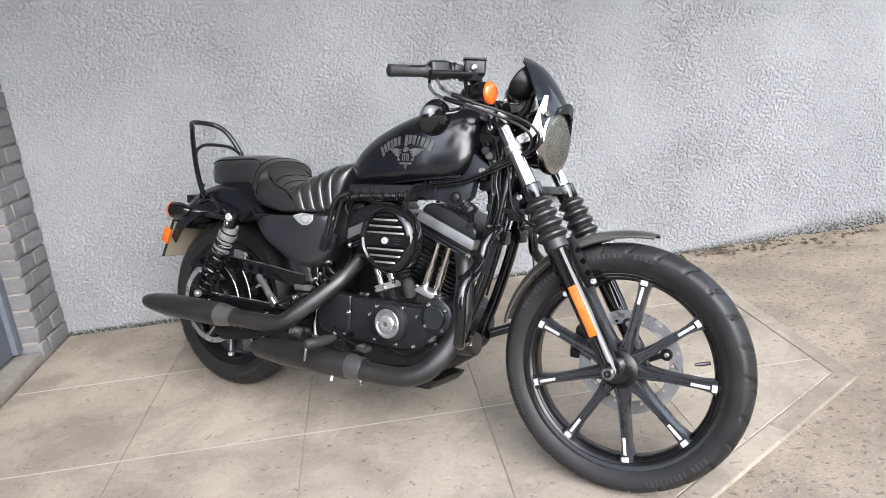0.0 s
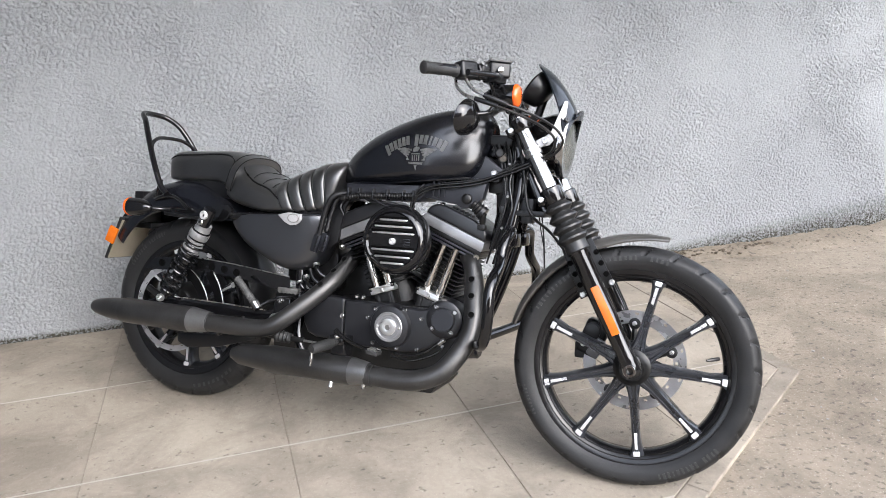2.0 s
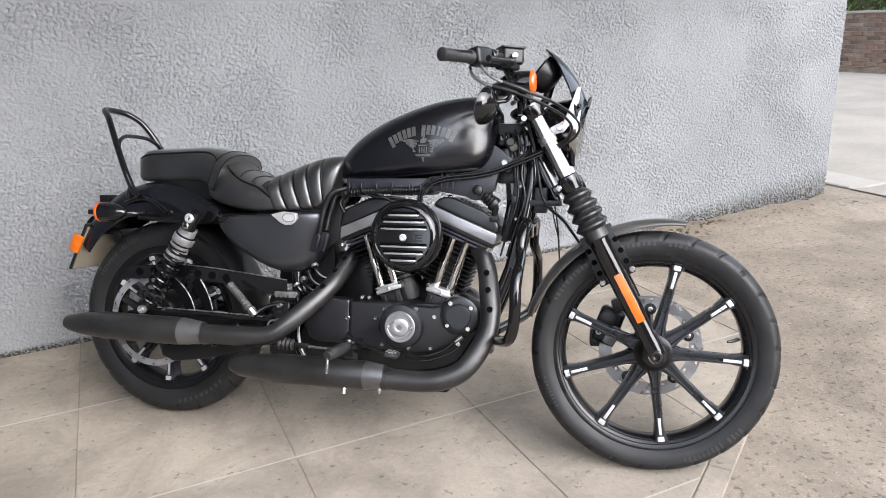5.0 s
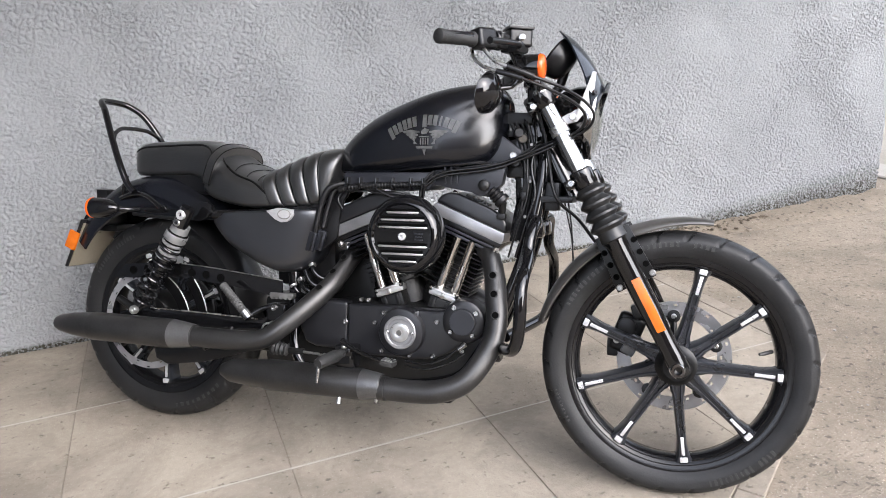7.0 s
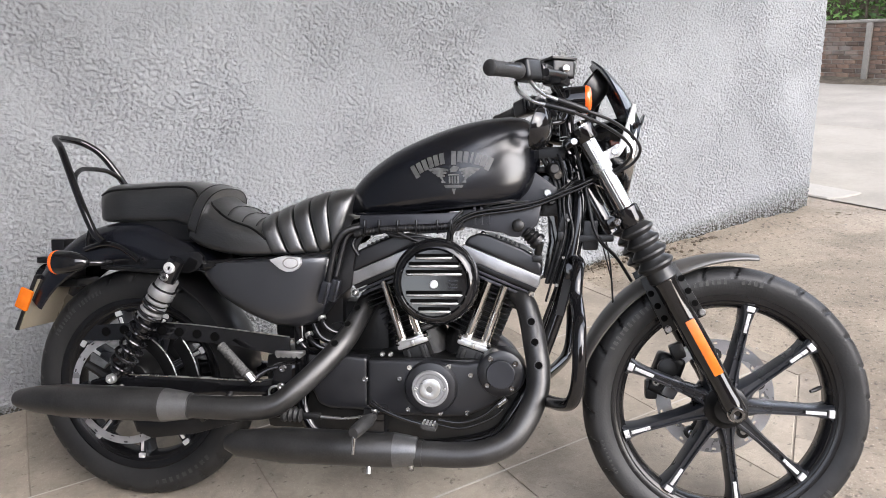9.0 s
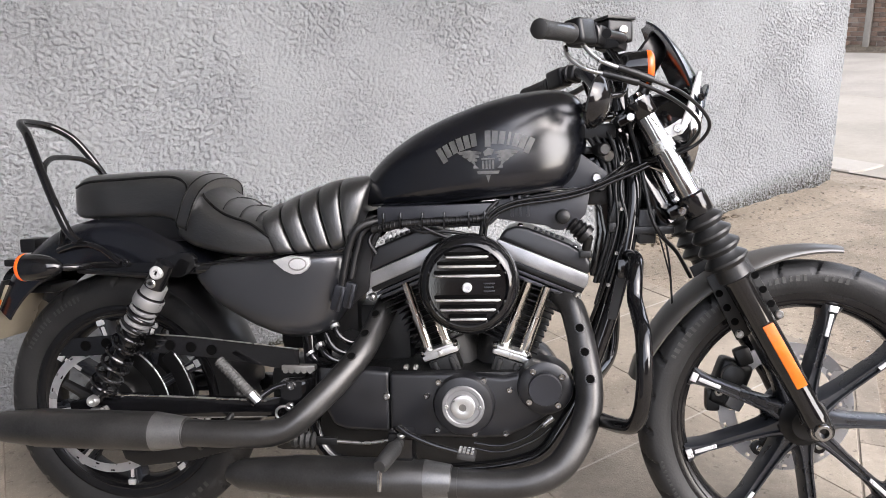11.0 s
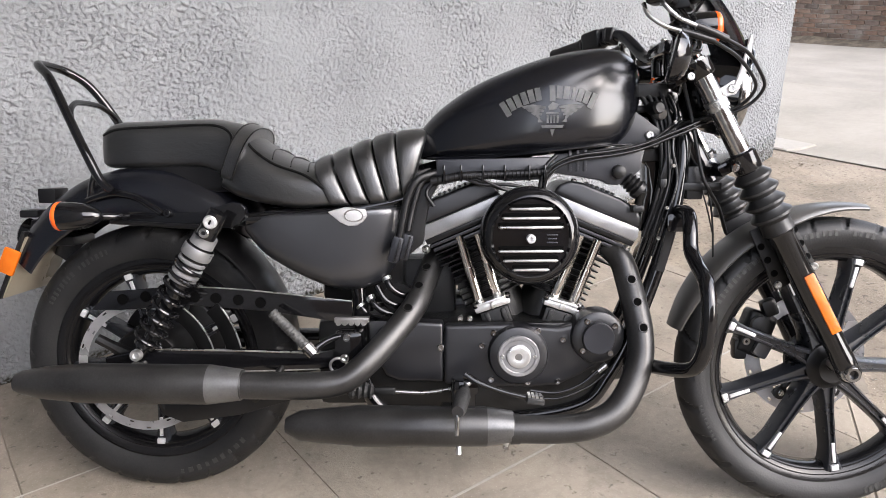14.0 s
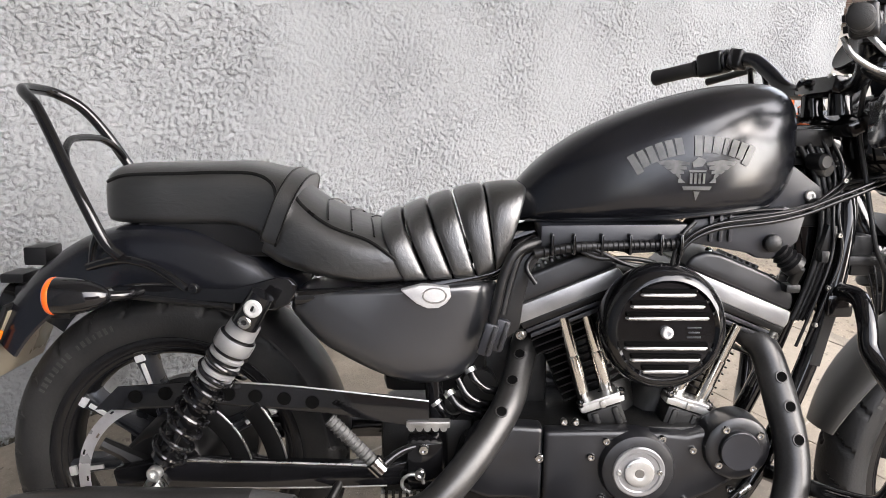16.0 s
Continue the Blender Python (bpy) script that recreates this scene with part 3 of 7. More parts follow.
def inset(poly, d):
    cx, cy = sum(p[0] for p in poly) / len(poly), sum(p[1] for p in poly) / len(poly)
    out = []
    for i, p in enumerate(poly):
        a, b, c = Vector(poly[i - 1]), Vector(p), Vector(poly[(i + 1) % len(poly)])
        u, w = (b - a).normalized(), (c - b).normalized()
        nu, nw = V(-u.y, u.x), V(-w.y, w.x)
        if nu.dot(V(cx, cy) - b) < 0:
            nu, nw = -nu, -nw
        k = (nu + nw) / max(0.3, 1 + nu.dot(nw))
        out.append((b.x + k.x * d, b.y + k.y * d))
    return out


def slab_mesh(poly, top, deep, off):
    bm = bmesh.new()
    lo = [bm.verts.new((x, y, -deep)) for x, y in poly]
    hi = [bm.verts.new((x, y, top)) for x, y in poly]
    ins = [bm.verts.new((x, y, top + 0.0)) for x, y in inset(poly, off)]
    n = len(poly)
    for v in hi:
        v.co.z -= off * 0.8
    for i in range(n):
        j = (i + 1) % n
        bm.faces.new((lo[i], lo[j], hi[j], hi[i]))
        bm.faces.new((hi[i], hi[j], ins[j], ins[i]))
    bm.faces.new(ins)
    return bm


DIAG = (0.543, -0.84)  # outward normal of the slanting edge
EDGE = 0.543 * 2.13 + 0.84 * 0.515
pavement = new("pavement")
pavement.location.z = GROUND
tagged(pavement, "buff concrete paving slabs with a narrow edging", "pavement", kind="structure")
bed = [(-0.852, WALL_Y), (2.135, WALL_Y), (2.135, -2.6), (-0.852, -2.6)]
bed = clip(bed, DIAG[0], DIAG[1], EDGE)
part("joint_bed", slab_mesh(inset(bed, 0.004), -0.0026, 0.03, 0.001), JOINT, pavement, smooth=0)
XS = [-0.852, -0.252, 0.332, 0.918, 1.502, 2.07]
YS = [0.857, 0.262, -0.366, -0.985, -1.6, -2.2, -2.6]
rng = random.Random(4)
for i in range(len(XS) - 1):
    for j in range(len(YS) - 1):
        p = [(XS[i], YS[j + 1]), (XS[i + 1], YS[j + 1]), (XS[i + 1], YS[j]), (XS[i], YS[j])]
        p = clip(p, DIAG[0], DIAG[1], EDGE - 0.068)
        if len(p) > 2:
            part("paving_slab", slab_mesh(inset(p, 0.0011), rng.uniform(-0.0006, 0.0006), 0.03, 0.0018), SLAB, pavement, smooth=0)
for y in YS[1:-1]:
    p = clip([(-0.85, y - 0.0035), (2.066, y - 0.0035), (2.066, y + 0.0035), (-0.85, y + 0.0035)], DIAG[0], DIAG[1], EDGE - 0.07)
    if len(p) > 2:
        part("pointing_line", slab_mesh(p, 0.0004, 0.03, 0.0006), POINTING, pavement, smooth=0)
# edging: right side in three lengths, slanting side in six
for y0, y1 in ((-0.47, -0.06), (-0.06, 0.38), (0.38, 0.857)):
    p = clip([(2.07, y0), (2.135, y0), (2.135, y1), (2.07, y1)], DIAG[0], DIAG[1], EDGE)
    part("edging_strip", slab_mesh(inset(p, 0.002), rng.uniform(-0.001, 0.001), 0.03, 0.0015), SLAB, pavement, smooth=0)
tx, ty = 0.84, 0.543
for s in range(7):
    a, b = s * 0.45, s * 0.45 + 0.45
    q0 = (2.13 - tx * a, -0.515 - ty * a)
    q1 = (2.13 - tx * b, -0.515 - ty * b)
    p = [q0, q1, (q1[0] - 0.543 * 0.066, q1[1] + 0.84 * 0.066), (q0[0] - 0.543 * 0.066, q0[1] + 0.84 * 0.066)]
    part("edging_strip", slab_mesh(inset(p, 0.002), rng.uniform(-0.001, 0.001), 0.03, 0.0015), SLAB, pavement, smooth=0)

# ---- motorcycle ----
moto = new("motorcycle")
moto.matrix_world = pose(0.013, 0.065, 0.0, -13.8, 0, -38.2)
tagged(moto, "black cruiser motorcycle leaning on its side stand on paving slabs", "motorcycle")

RA, FA = V(0.013, 0, 0.326), V(1.512, 0, 0.326)
RW, FW = V(0.004, 0.050, 0.315), V(1.507, -0.011, 0.312)  # middles of the two wheels


def tyre_mesh(c, R, w, bead, seg, pitch, lean):
    """A tyre with cut tread grooves; w: half its width."""
    rings = []
    ht = R - bead
    shape = []
    for k in range(41):
        f = -1 + 2 * k / 40
        g = abs(f)
        if g < 0.62:
            y = w * math.sin(g / 0.62 * math.pi / 2 * 0.93)
            r = R - ht * 0.45 * (1 - math.cos(g / 0.62 * math.pi / 2 * 0.93))
        else:
            h = (g - 0.62) / 0.38
            y = w * (0.994 + 0.02 * math.sin(h * math.pi) - 0.26 * h * h)
            r = R - ht * (0.40 + 0.6 * h)
        shape.append((math.copysign(y, f), r, g))
    shape += [(shape[-1][0] * 0.8, bead - 0.004, 1), (shape[0][0] * 0.8, bead - 0.004, 1)]
    for i in range(seg):
        th = 2 * math.pi * i / seg
        ring = []
        for y, r, g in shape:
            d = 0.0
            if 0.08 < g < 0.60:
                ph = ((th * R + math.copysign(lean, y) * abs(y) + (pitch / 2 if y > 0 else 0)) / pitch) % 1.0
                if ph < 0.14:
                    d = 0.0055
            ring.append((c.x + (r - d) * math.cos(th), c.y + y, c.z + (r - d) * math.sin(th)))
        rings.append(ring)
    return loft(rings, caps=False, closed=True)


def ring_text(parent, c, r, y, a0, a1, count, h, gaps=()):
    """Raised bars set round a sidewall."""
    for i in range(count):
        if i in gaps:
            continue
        a = radians(a0 + (a1 - a0) * i / max(1, count - 1))
        p = c + V(math.cos(a) * r, y, math.sin(a) * r)
        m = Matrix.Translation(p) @ Matrix((V(-math.sin(a), 0, math.cos(a)), V(0, 1, 0), V(math.cos(a), 0, math.sin(a)))).transposed().to_4x4()
        part("raised_letter", box((abs(radians(a1 - a0)) * r / count * (0.38 + 0.24 * ((i * 5) % 3) / 2), 0.0022, h * (0.7 + 0.2 * ((i * 7) % 3) / 2)), m), LETTER, parent, smooth=0)


def rotor_mesh(c, y, r0, r1, th, seg=90):
    """A brake disc with drilled holes."""
    bm = bmesh.new()
    rr = [r0 + (r1 - r0) * k / 6 for k in range(7)]
    vs = [[bm.verts.new((c.x + r * math.cos(2 * math.pi * i / seg), y, c.z + r * math.sin(2 * math.pi * i / seg))) for i in range(seg)] for r in rr]
    for k in range(6):
        for i in range(seg):
            if (k == 1 and i % 9 == 0) or (k == 4 and i % 9 == 4):
                continue
            j = (i + 1) % seg
            bm.faces.new((vs[k][i], vs[k][j], vs[k + 1][j], vs[k + 1][i]))
    bmesh.ops.solidify(bm, geom=bm.faces[:], thickness=th)
    return bm


def wheel(name, c, R, w, rim, rim_w, seg, a_start, label):
    wh = part(name, lathe([(-rim_w, rim), (-rim_w, rim + 0.012), (-rim_w + 0.006, rim + 0.014), (-rim_w + 0.01, rim + 0.004), (-rim_w + 0.018, rim - 0.008), (-0.012, rim - 0.014),
                           (0.012, rim - 0.014), (rim_w - 0.018, rim - 0.008), (rim_w - 0.01, rim + 0.004), (rim_w - 0.006, rim + 0.014), (rim_w, rim + 0.012), (rim_w, rim),
                           (rim_w - 0.012, rim - 0.016), (0.016, rim - 0.024), (-0.016, rim - 0.024), (-rim_w + 0.012, rim - 0.016)], c, (0, 1, 0), 96, closed=True), RIM, moto, label)
    part("tyre", tyre_mesh(c, R, w, rim + 0.006, seg, 0.078, 0.6), TREAD, wh, "dusty black road tyre with diagonal grooves")
    part("hub", lathe([(-0.055, 0.02), (-0.055, 0.032), (-0.04, 0.04), (-0.034, 0.05), (-0.02, 0.052), (0.02, 0.052), (0.034, 0.05), (0.04, 0.06), (0.05, 0.06), (0.05, 0.02)], c, (0, 1, 0), 40), MATTE, wh)
    for rr, yy in ((rim + 0.0125, -rim_w - 0.0005), (rim - 0.006, -rim_w + 0.004), (rim - 0.015, -rim_w + 0.011)):
        part("rim_line", tube([c + V(rr * math.cos(q), yy, rr * math.sin(q)) for q in np.linspace(0, 2 * math.pi, 90, endpoint=False)], 0.0014, 6, closed=True), GLOSS, wh)
    for i in range(9):
        a = radians(a_start + 40 * i)
        u, t = V(math.cos(a), 0, math.sin(a)), V(-math.sin(a), 0, math.cos(a))
        L = rim - 0.018
        rings = []
        for s, hw, y0, y1 in ((0.04, 0.022, -0.034, 0.03), (0.075, 0.014, -0.031, 0.022), (0.11, 0.0115, -0.030, 0.018), (L - 0.04, 0.0105, -0.030, 0.016), (L - 0.012, 0.014, -0.030, 0.018), (L + 0.004, 0.022, -0.032, 0.022)):
            p = c + u * s
            sec = [(-hw, y1), (hw, y1), (hw, y0 + 0.006), (hw * 0.72, y0), (hw * 0.42, y0), (hw * 0.3, y0 + 0.007), (-hw * 0.3, y0 + 0.007), (-hw * 0.42, y0), (-hw * 0.72, y0), (-hw, y0 + 0.006)]
            rings.append([p + t * q + V(0, y, 0) for q, y in sec])
        part("spoke", loft(rings), SPOKE, wh)
        fr = Matrix((u, V(0, 1, 0), u.cross(V(0, 1, 0)))).transposed().to_4x4()
        tip = join(box((0.046, 0.004, 0.0078), Matrix.Translation(c + u * (L - 0.036) + V(0, -0.0315, 0)) @ fr, 0.0012),
                   box((0.013, 0.008, 0.018), Matrix.Translation(c + u * (L - 0.002) + V(0, -0.0325, 0)) @ fr, 0.002))
        part("tip", tip, TIP, wh, "bare machined spoke tip")
    return wh


front = wheel("front_wheel", FW, 0.327, 0.049, 0.256, 0.038, 440, 77, "black nine-spoke cast front wheel")
rear = wheel("rear_wheel", RW, 0.313, 0.053, 0.220, 0.045, 420, 68, "black nine-spoke cast rear wheel")
ring_text(front, FW, 0.296, -0.0485, 152, 76, 30, 0.014, (12, 13, 24, 25))
ring_text(front, FW, 0.296, -0.0485, -72, -40, 14, 0.018, (9,))
ring_text(front, FW, 0.296, -0.0485, -164, -148, 9, 0.007)
ring_text(rear, RW, 0.270, -0.0525, 150, 112, 16, 0.014, (8,))
ring_text(rear, RW, 0.270, -0.0525, -80, -45, 9, 0.014)
part("brake_disc", rotor_mesh(FW, 0.056, 0.106, 0.142, 0.005), ROTOR, front, "drilled steel front brake disc")
for i in range(5):
    a = radians(20 + 72 * i)
    u = V(math.cos(a), 0, math.sin(a))
    part("disc_carrier", tube([FW + u * 0.045 + V(0, 0.055, 0), FW + u * 0.085 + V(0, 0.058, 0), FW + u * 0.114 + V(0, 0.061, 0)], [0.012, 0.008, 0.007], 8), MATTE, front)
    part("rotor_button", lathe([(0, 0.0), (0.0, 0.016), (0.007, 0.016), (0.008, 0.013), (0.008, 0.0)], FW + u * 0.106 + V(0, 0.059, 0), (0, -1, 0), 20), DARKCAST, front)
    part("rotor_rivet", bolt(FW + u * 0.106 + V(0, 0.051, 0), (0, -1, 0), 0.007, 0.003), STEEL, front)
part("brake_disc", rotor_mesh(RA, -0.082, 0.126, 0.146, 0.005), ROTOR, rear, "drilled steel rear brake disc")
for i in range(5):
    a = radians(5 + 72 * i)
    u = V(math.cos(a), 0, math.sin(a))
    part("disc_carrier", tube([RA + u * 0.03 + V(0, -0.075, 0), RA + u * 0.08 + V(0, -0.078, 0), RA + u * 0.118 + V(0, -0.082, 0)], [0.022, 0.012, 0.011], 8), MATTE, rear)
part("drive_pulley", lathe([(0.075, 0.02), (0.075, 0.118), (0.079, 0.124), (0.104, 0.124), (0.108, 0.118), (0.108, 0.02)], RA, (0, 1, 0), 60), MATTE, rear, "black belt pulley on the far side")
part("hub_drum", lathe([(-0.078, 0.02), (-0.078, 0.072), (-0.068, 0.08), (0.06, 0.08), (0.06, 0.02)], RA, (0, 1, 0), 40), MATTE, rear)
part("valve_stem", tube([FW + V(0.218, -0.012, 0.045), FW + V(0.196, -0.03, 0.042), FW + V(0.186, -0.036, 0.041)], [0.005, 0.005, 0.003], 8), PLASTIC, front)

TURNED = Matrix.Translation(FW) @ Matrix.Rotation(radians(2.5), 4, "Z") @ Matrix.Translation(-FW)  # steered slightly to the left
front.matrix_basis = TURNED

# fork
FT = V(1.176, 0, 0.952)
FU = (FA - FT).normalized()
FB = V(FU.z, 0, -FU.x) * -1  # forward of the fork
for side in (-1, 1):
    o = FT + V(0, side * 0.113, 0)
    leg = part("fork_leg", lathe([(0.355, 0.024), (0.36, 0.0285), (0.385, 0.0285), (0.39, 0.0262), (0.56, 0.0262), (0.6, 0.024), (0.66, 0.0225), (0.685, 0.024), (0.725, 0.024), (0.735, 0.018)], o, FU, 32), GLOSS, moto, "gloss black lower fork leg")
    part("fork_tube", lathe([(-0.012, 0.0205), (0.24, 0.0205)], o, FU, 28), CHROME, leg, "bright chrome fork tube")
    prof = [(0.232, 0.0255)]
    for b in range(4):
        s = 0.240 + b * 0.029
        rr = 0.026 + 0.0015 * b
        prof += [(s, rr), (s + 0.012, rr + 0.012), (s + 0.017, rr + 0.012), (s + 0.027, rr + 0.001)]
    prof += [(0.36, 0.031), (0.378, 0.0325), (0.382, 0.028)]
    part("gaiter", lathe(prof, o, FU, 36), GAITER, leg, "ribbed black rubber fork gaiter")
    part("fork_cap", lathe([(-0.024, 0.006), (-0.022, 0.014), (-0.012, 0.017), (-0.010, 0.0185), (0.004, 0.0185)], o, FU, 24), CHROME, leg)
    part("upper_clamp", lathe([(-0.008, 0.028), (0.022, 0.028), (0.026, 0.025)], o, FU, 28), GLOSS, leg)
    part("lower_clamp", lathe([(0.196, 0.025), (0.200, 0.0285), (0.236, 0.0285), (0.24, 0.026)], o, FU, 28), GLOSS, leg)
    e = o + FU * 0.549 + FB * 0.004 + V(0, side * 0.0275, 0)
    part("reflector", box((0.136, 0.006, 0.022), along(e, e + FU) , 0.0025), ORANGE, leg, "amber side reflector on the fork")
    part("clamp_bolt", bolt(o + FU * 0.012 - FB * 0.028 + V(0, side * 0.02, 0), (0, side, 0), 0.0085, 0.006), CHROME, leg)
    part("clamp_bolt", bolt(o + FU * 0.216 - FB * 0.03 + V(0, side * 0.022, 0), (0, side, 0), 0.0085, 0.006), CHROME, leg)
    g = o + V(0, -side * 0.032, 0)
    q = [g + FU * 0.36 - FB * 0.044, g + FU * 0.36 + FB * 0.042, g + FU * 0.50 + FB * 0.048, g + FU * 0.50 - FB * 0.052]
    part("fender_bracket", prism([(p.x, p.z) for p in q], g.y - 0.003, g.y + 0.003, 0.001), MATTE, leg)
    for sgn in (-1, 1):
        for k2 in range(3):
            h = g + FU * (0.40 + 0.032 * k2) + FB * sgn * 0.038 + V(0, side * 0.0035, 0)
            part("bracket_hole", lathe([(0, 0.0), (0.001, 0.0065), (0.0014, 0.0075)], h, (0, side, 0), 14), HOLE_SHADE, leg)
    for sgn in (-1, 1):
        part("fender_bolt", bolt(g + FU * 0.49 + FB * sgn * 0.042 + V(0, side * 0.003, 0), (0, side, 0), 0.008, 0.006), STEEL, leg)
axle = part("front_axle", lathe([(-0.115, 0.020), (-0.140, 0.020), (-0.142, 0.0175), (-0.152, 0.0165), (-0.154, 0.0145), (-0.154, 0.0095), (-0.135, 0.009)], FA + V(-0.001, 0.012, -0.005), (0, 1, 0), 28), CHROME, moto, "chrome axle end")
part("axle_bore", lathe([(-0.1355, 0.0088), (-0.134, 0.0)], FA + V(-0.001, 0.012, -0.005), (0, 1, 0), 20), HOLE_SHADE, axle)
part("axle_rod", lathe([(-0.12, 0.011), (0.13, 0.011)], FA, (0, 1, 0), 20), STEEL, axle)
part("axle_spacer", lathe([(-0.095, 0.018), (-0.055, 0.022)], FA, (0, 1, 0), 20), STEEL, axle)
yoke = part("lower_yoke", join(prism([(p.x, p.z) for p in (FT + FU * 0.203 - FB * 0.05, FT + FU * 0.203 + FB * 0.012, FT + FU * 0.228 + FB * 0.012, FT + FU * 0.228 - FB * 0.05)], -0.1, 0.1, 0.004),
                               lathe([(0.0, 0.028), (0.24, 0.028)], FT - FB * 0.055, FU, 24)), GLOSS, moto, "black fork yoke and steering neck")
part("upper_yoke", prism([(p.x, p.z) for p in (FT + FU * -0.004 - FB * 0.05, FT + FU * -0.004 + FB * 0.012, FT + FU * 0.02 + FB * 0.012, FT + FU * 0.02 - FB * 0.05)], -0.1, 0.1, 0.004), GLOSS, yoke)

# front fender: a shell over the tyre
rings = []
for k in range(41):
    a = radians(166 - 88 * k / 40)
    w = 0.066 * min(1.0, 0.55 + 0.75 * math.sin(math.pi * min(1, (k + 1.5) / 14) / 2) * 0.6, 0.42 + (40 - k) * 0.045)
    R0 = 0.352 + 0.010 * (k / 40) ** 2
    sec = []
    for b in np.linspace(-1, 1, 15):
        sec.append((w * math.sin(b * 1.45) / math.sin(1.45), R0 - 0.034 * (w / 0.066) * (1 - math.cos(b * 1.25))))
    sec += [(y * 0.95, r - 0.004) for y, r in reversed(sec)]
    rings.append([FW + V(math.cos(a) * r, y, math.sin(a) * r) for y, r in sec])
part("front_fender", loft(rings), FENDER, moto, "dusty satin black front fender")

# caliper on the far side of the front wheel
cal = part("front_caliper", box((0.07, 0.05, 0.105), Matrix.Translation(FA + V(-0.125, 0.066, 0.036)) @ Matrix.Rotation(radians(20), 4, "Y"), 0.014, 3), DARKCAST, moto, "black front brake caliper")
part("caliper_piston_cover", lathe([(0.0, 0.024), (0.012, 0.024), (0.014, 0.02)], FA + V(-0.125, 0.03, 0.06), (0, -1, 0), 20), DARKCAST, cal)
part("caliper_bridge", box((0.036, 0.016, 0.058), Matrix.Translation(FA + V(-0.112, 0.036, 0.012)) @ Matrix.Rotation(radians(28), 4, "Y"), 0.006, 2), EXHAUST_WORN, cal, "worn grey caliper face")
part("caliper_lug", box((0.034, 0.03, 0.04), Matrix.Translation(FA + V(-0.098, 0.052, 0.098)) @ Matrix.Rotation(radians(-20), 4, "Y"), 0.008), DARKCAST, cal)
part("caliper_lug", box((0.03, 0.03, 0.05), Matrix.Translation(FA + V(-0.16, 0.06, 0.0)), 0.008), DARKCAST, cal)
part("caliper_bolt", bolt(FA + V(-0.1, 0.045, 0.095), (0, -1, 0), 0.009, 0.006), STEEL, cal)
part("caliper_bolt", bolt(FA + V(-0.15, 0.045, 0.02), (0, -1, 0), 0.009, 0.006), STEEL, cal)


def section(x, zb, zt, w, n=24, p=2.5, low=0.42, pb=0.0):
    """A rounded tank or seat section at x between zb and zt, w its half width; low: how high its widest point is."""
    zc = zb + (zt - zb) * low
    ring = []
    for i in range(n):
        a = 2 * math.pi * i / n
        c, s = math.cos(a), math.sin(a)
        e = p if s > 0 or not pb else pb
        y = w * math.copysign(abs(c) ** (2 / e), c)
        z = zc + ((zt - zc) if s > 0 else (zc - zb)) * math.copysign(abs(s) ** (2 / e), s)
        ring.append((x, y, z))
    return ring


# tank
stations = [(0.603, 0.776, 0.806, 0.018), (0.618, 0.768, 0.833, 0.042), (0.66, 0.766, 0.876, 0.072), (0.72, 0.768, 0.917, 0.097), (0.785, 0.771, 0.948, 0.115), (0.857, 0.774, 0.974, 0.129),
            (0.915, 0.778, 0.989, 0.132), (0.965, 0.782, 0.997, 0.124), (1.01, 0.788, 1.0, 0.108), (1.042, 0.802, 0.995, 0.090), (1.066, 0.832, 0.981, 0.067), (1.08, 0.872, 0.957, 0.040)]
tank = part("fuel_tank", loft([section(*s, n=48, p=2.7, low=0.36, pb=3.4) for s in spline(stations, 5)]), DENIM, moto, "satin black peanut fuel tank with a faded grey emblem", smooth=60)

# faded emblem on both tank sides: arched bars over a winged shape
def tank_y(x, z):
    """Half width of the tank at x and height z."""
    fine = spline(stations, 5)
    xs = [s[0] for s in fine]
    zb, zt, w = (np.interp(x, xs, [s[k] for s in fine]) for k in (1, 2, 3))
    zc = zb + (zt - zb) * 0.36
    s = (z - zc) / ((zt - zc) if z > zc else (zc - zb))
    e = 2.7 if z > zc else 3.4
    return w * max(0.0, 1 - abs(s) ** e) ** (1 / e)


def decal(poly, side):
    """A thin print that follows the tank's side."""
    bm = bmesh.new()
    f = bm.faces.new([bm.verts.new((x, 0, z)) for x, z in poly])
    bmesh.ops.triangulate(bm, faces=[f])
    bmesh.ops.subdivide_edges(bm, edges=bm.edges[:], cuts=2, use_grid_fill=True)
    for v in bm.verts:
        v.co.y = side * (tank_y(v.co.x, v.co.z) + 0.0022)
    return bm


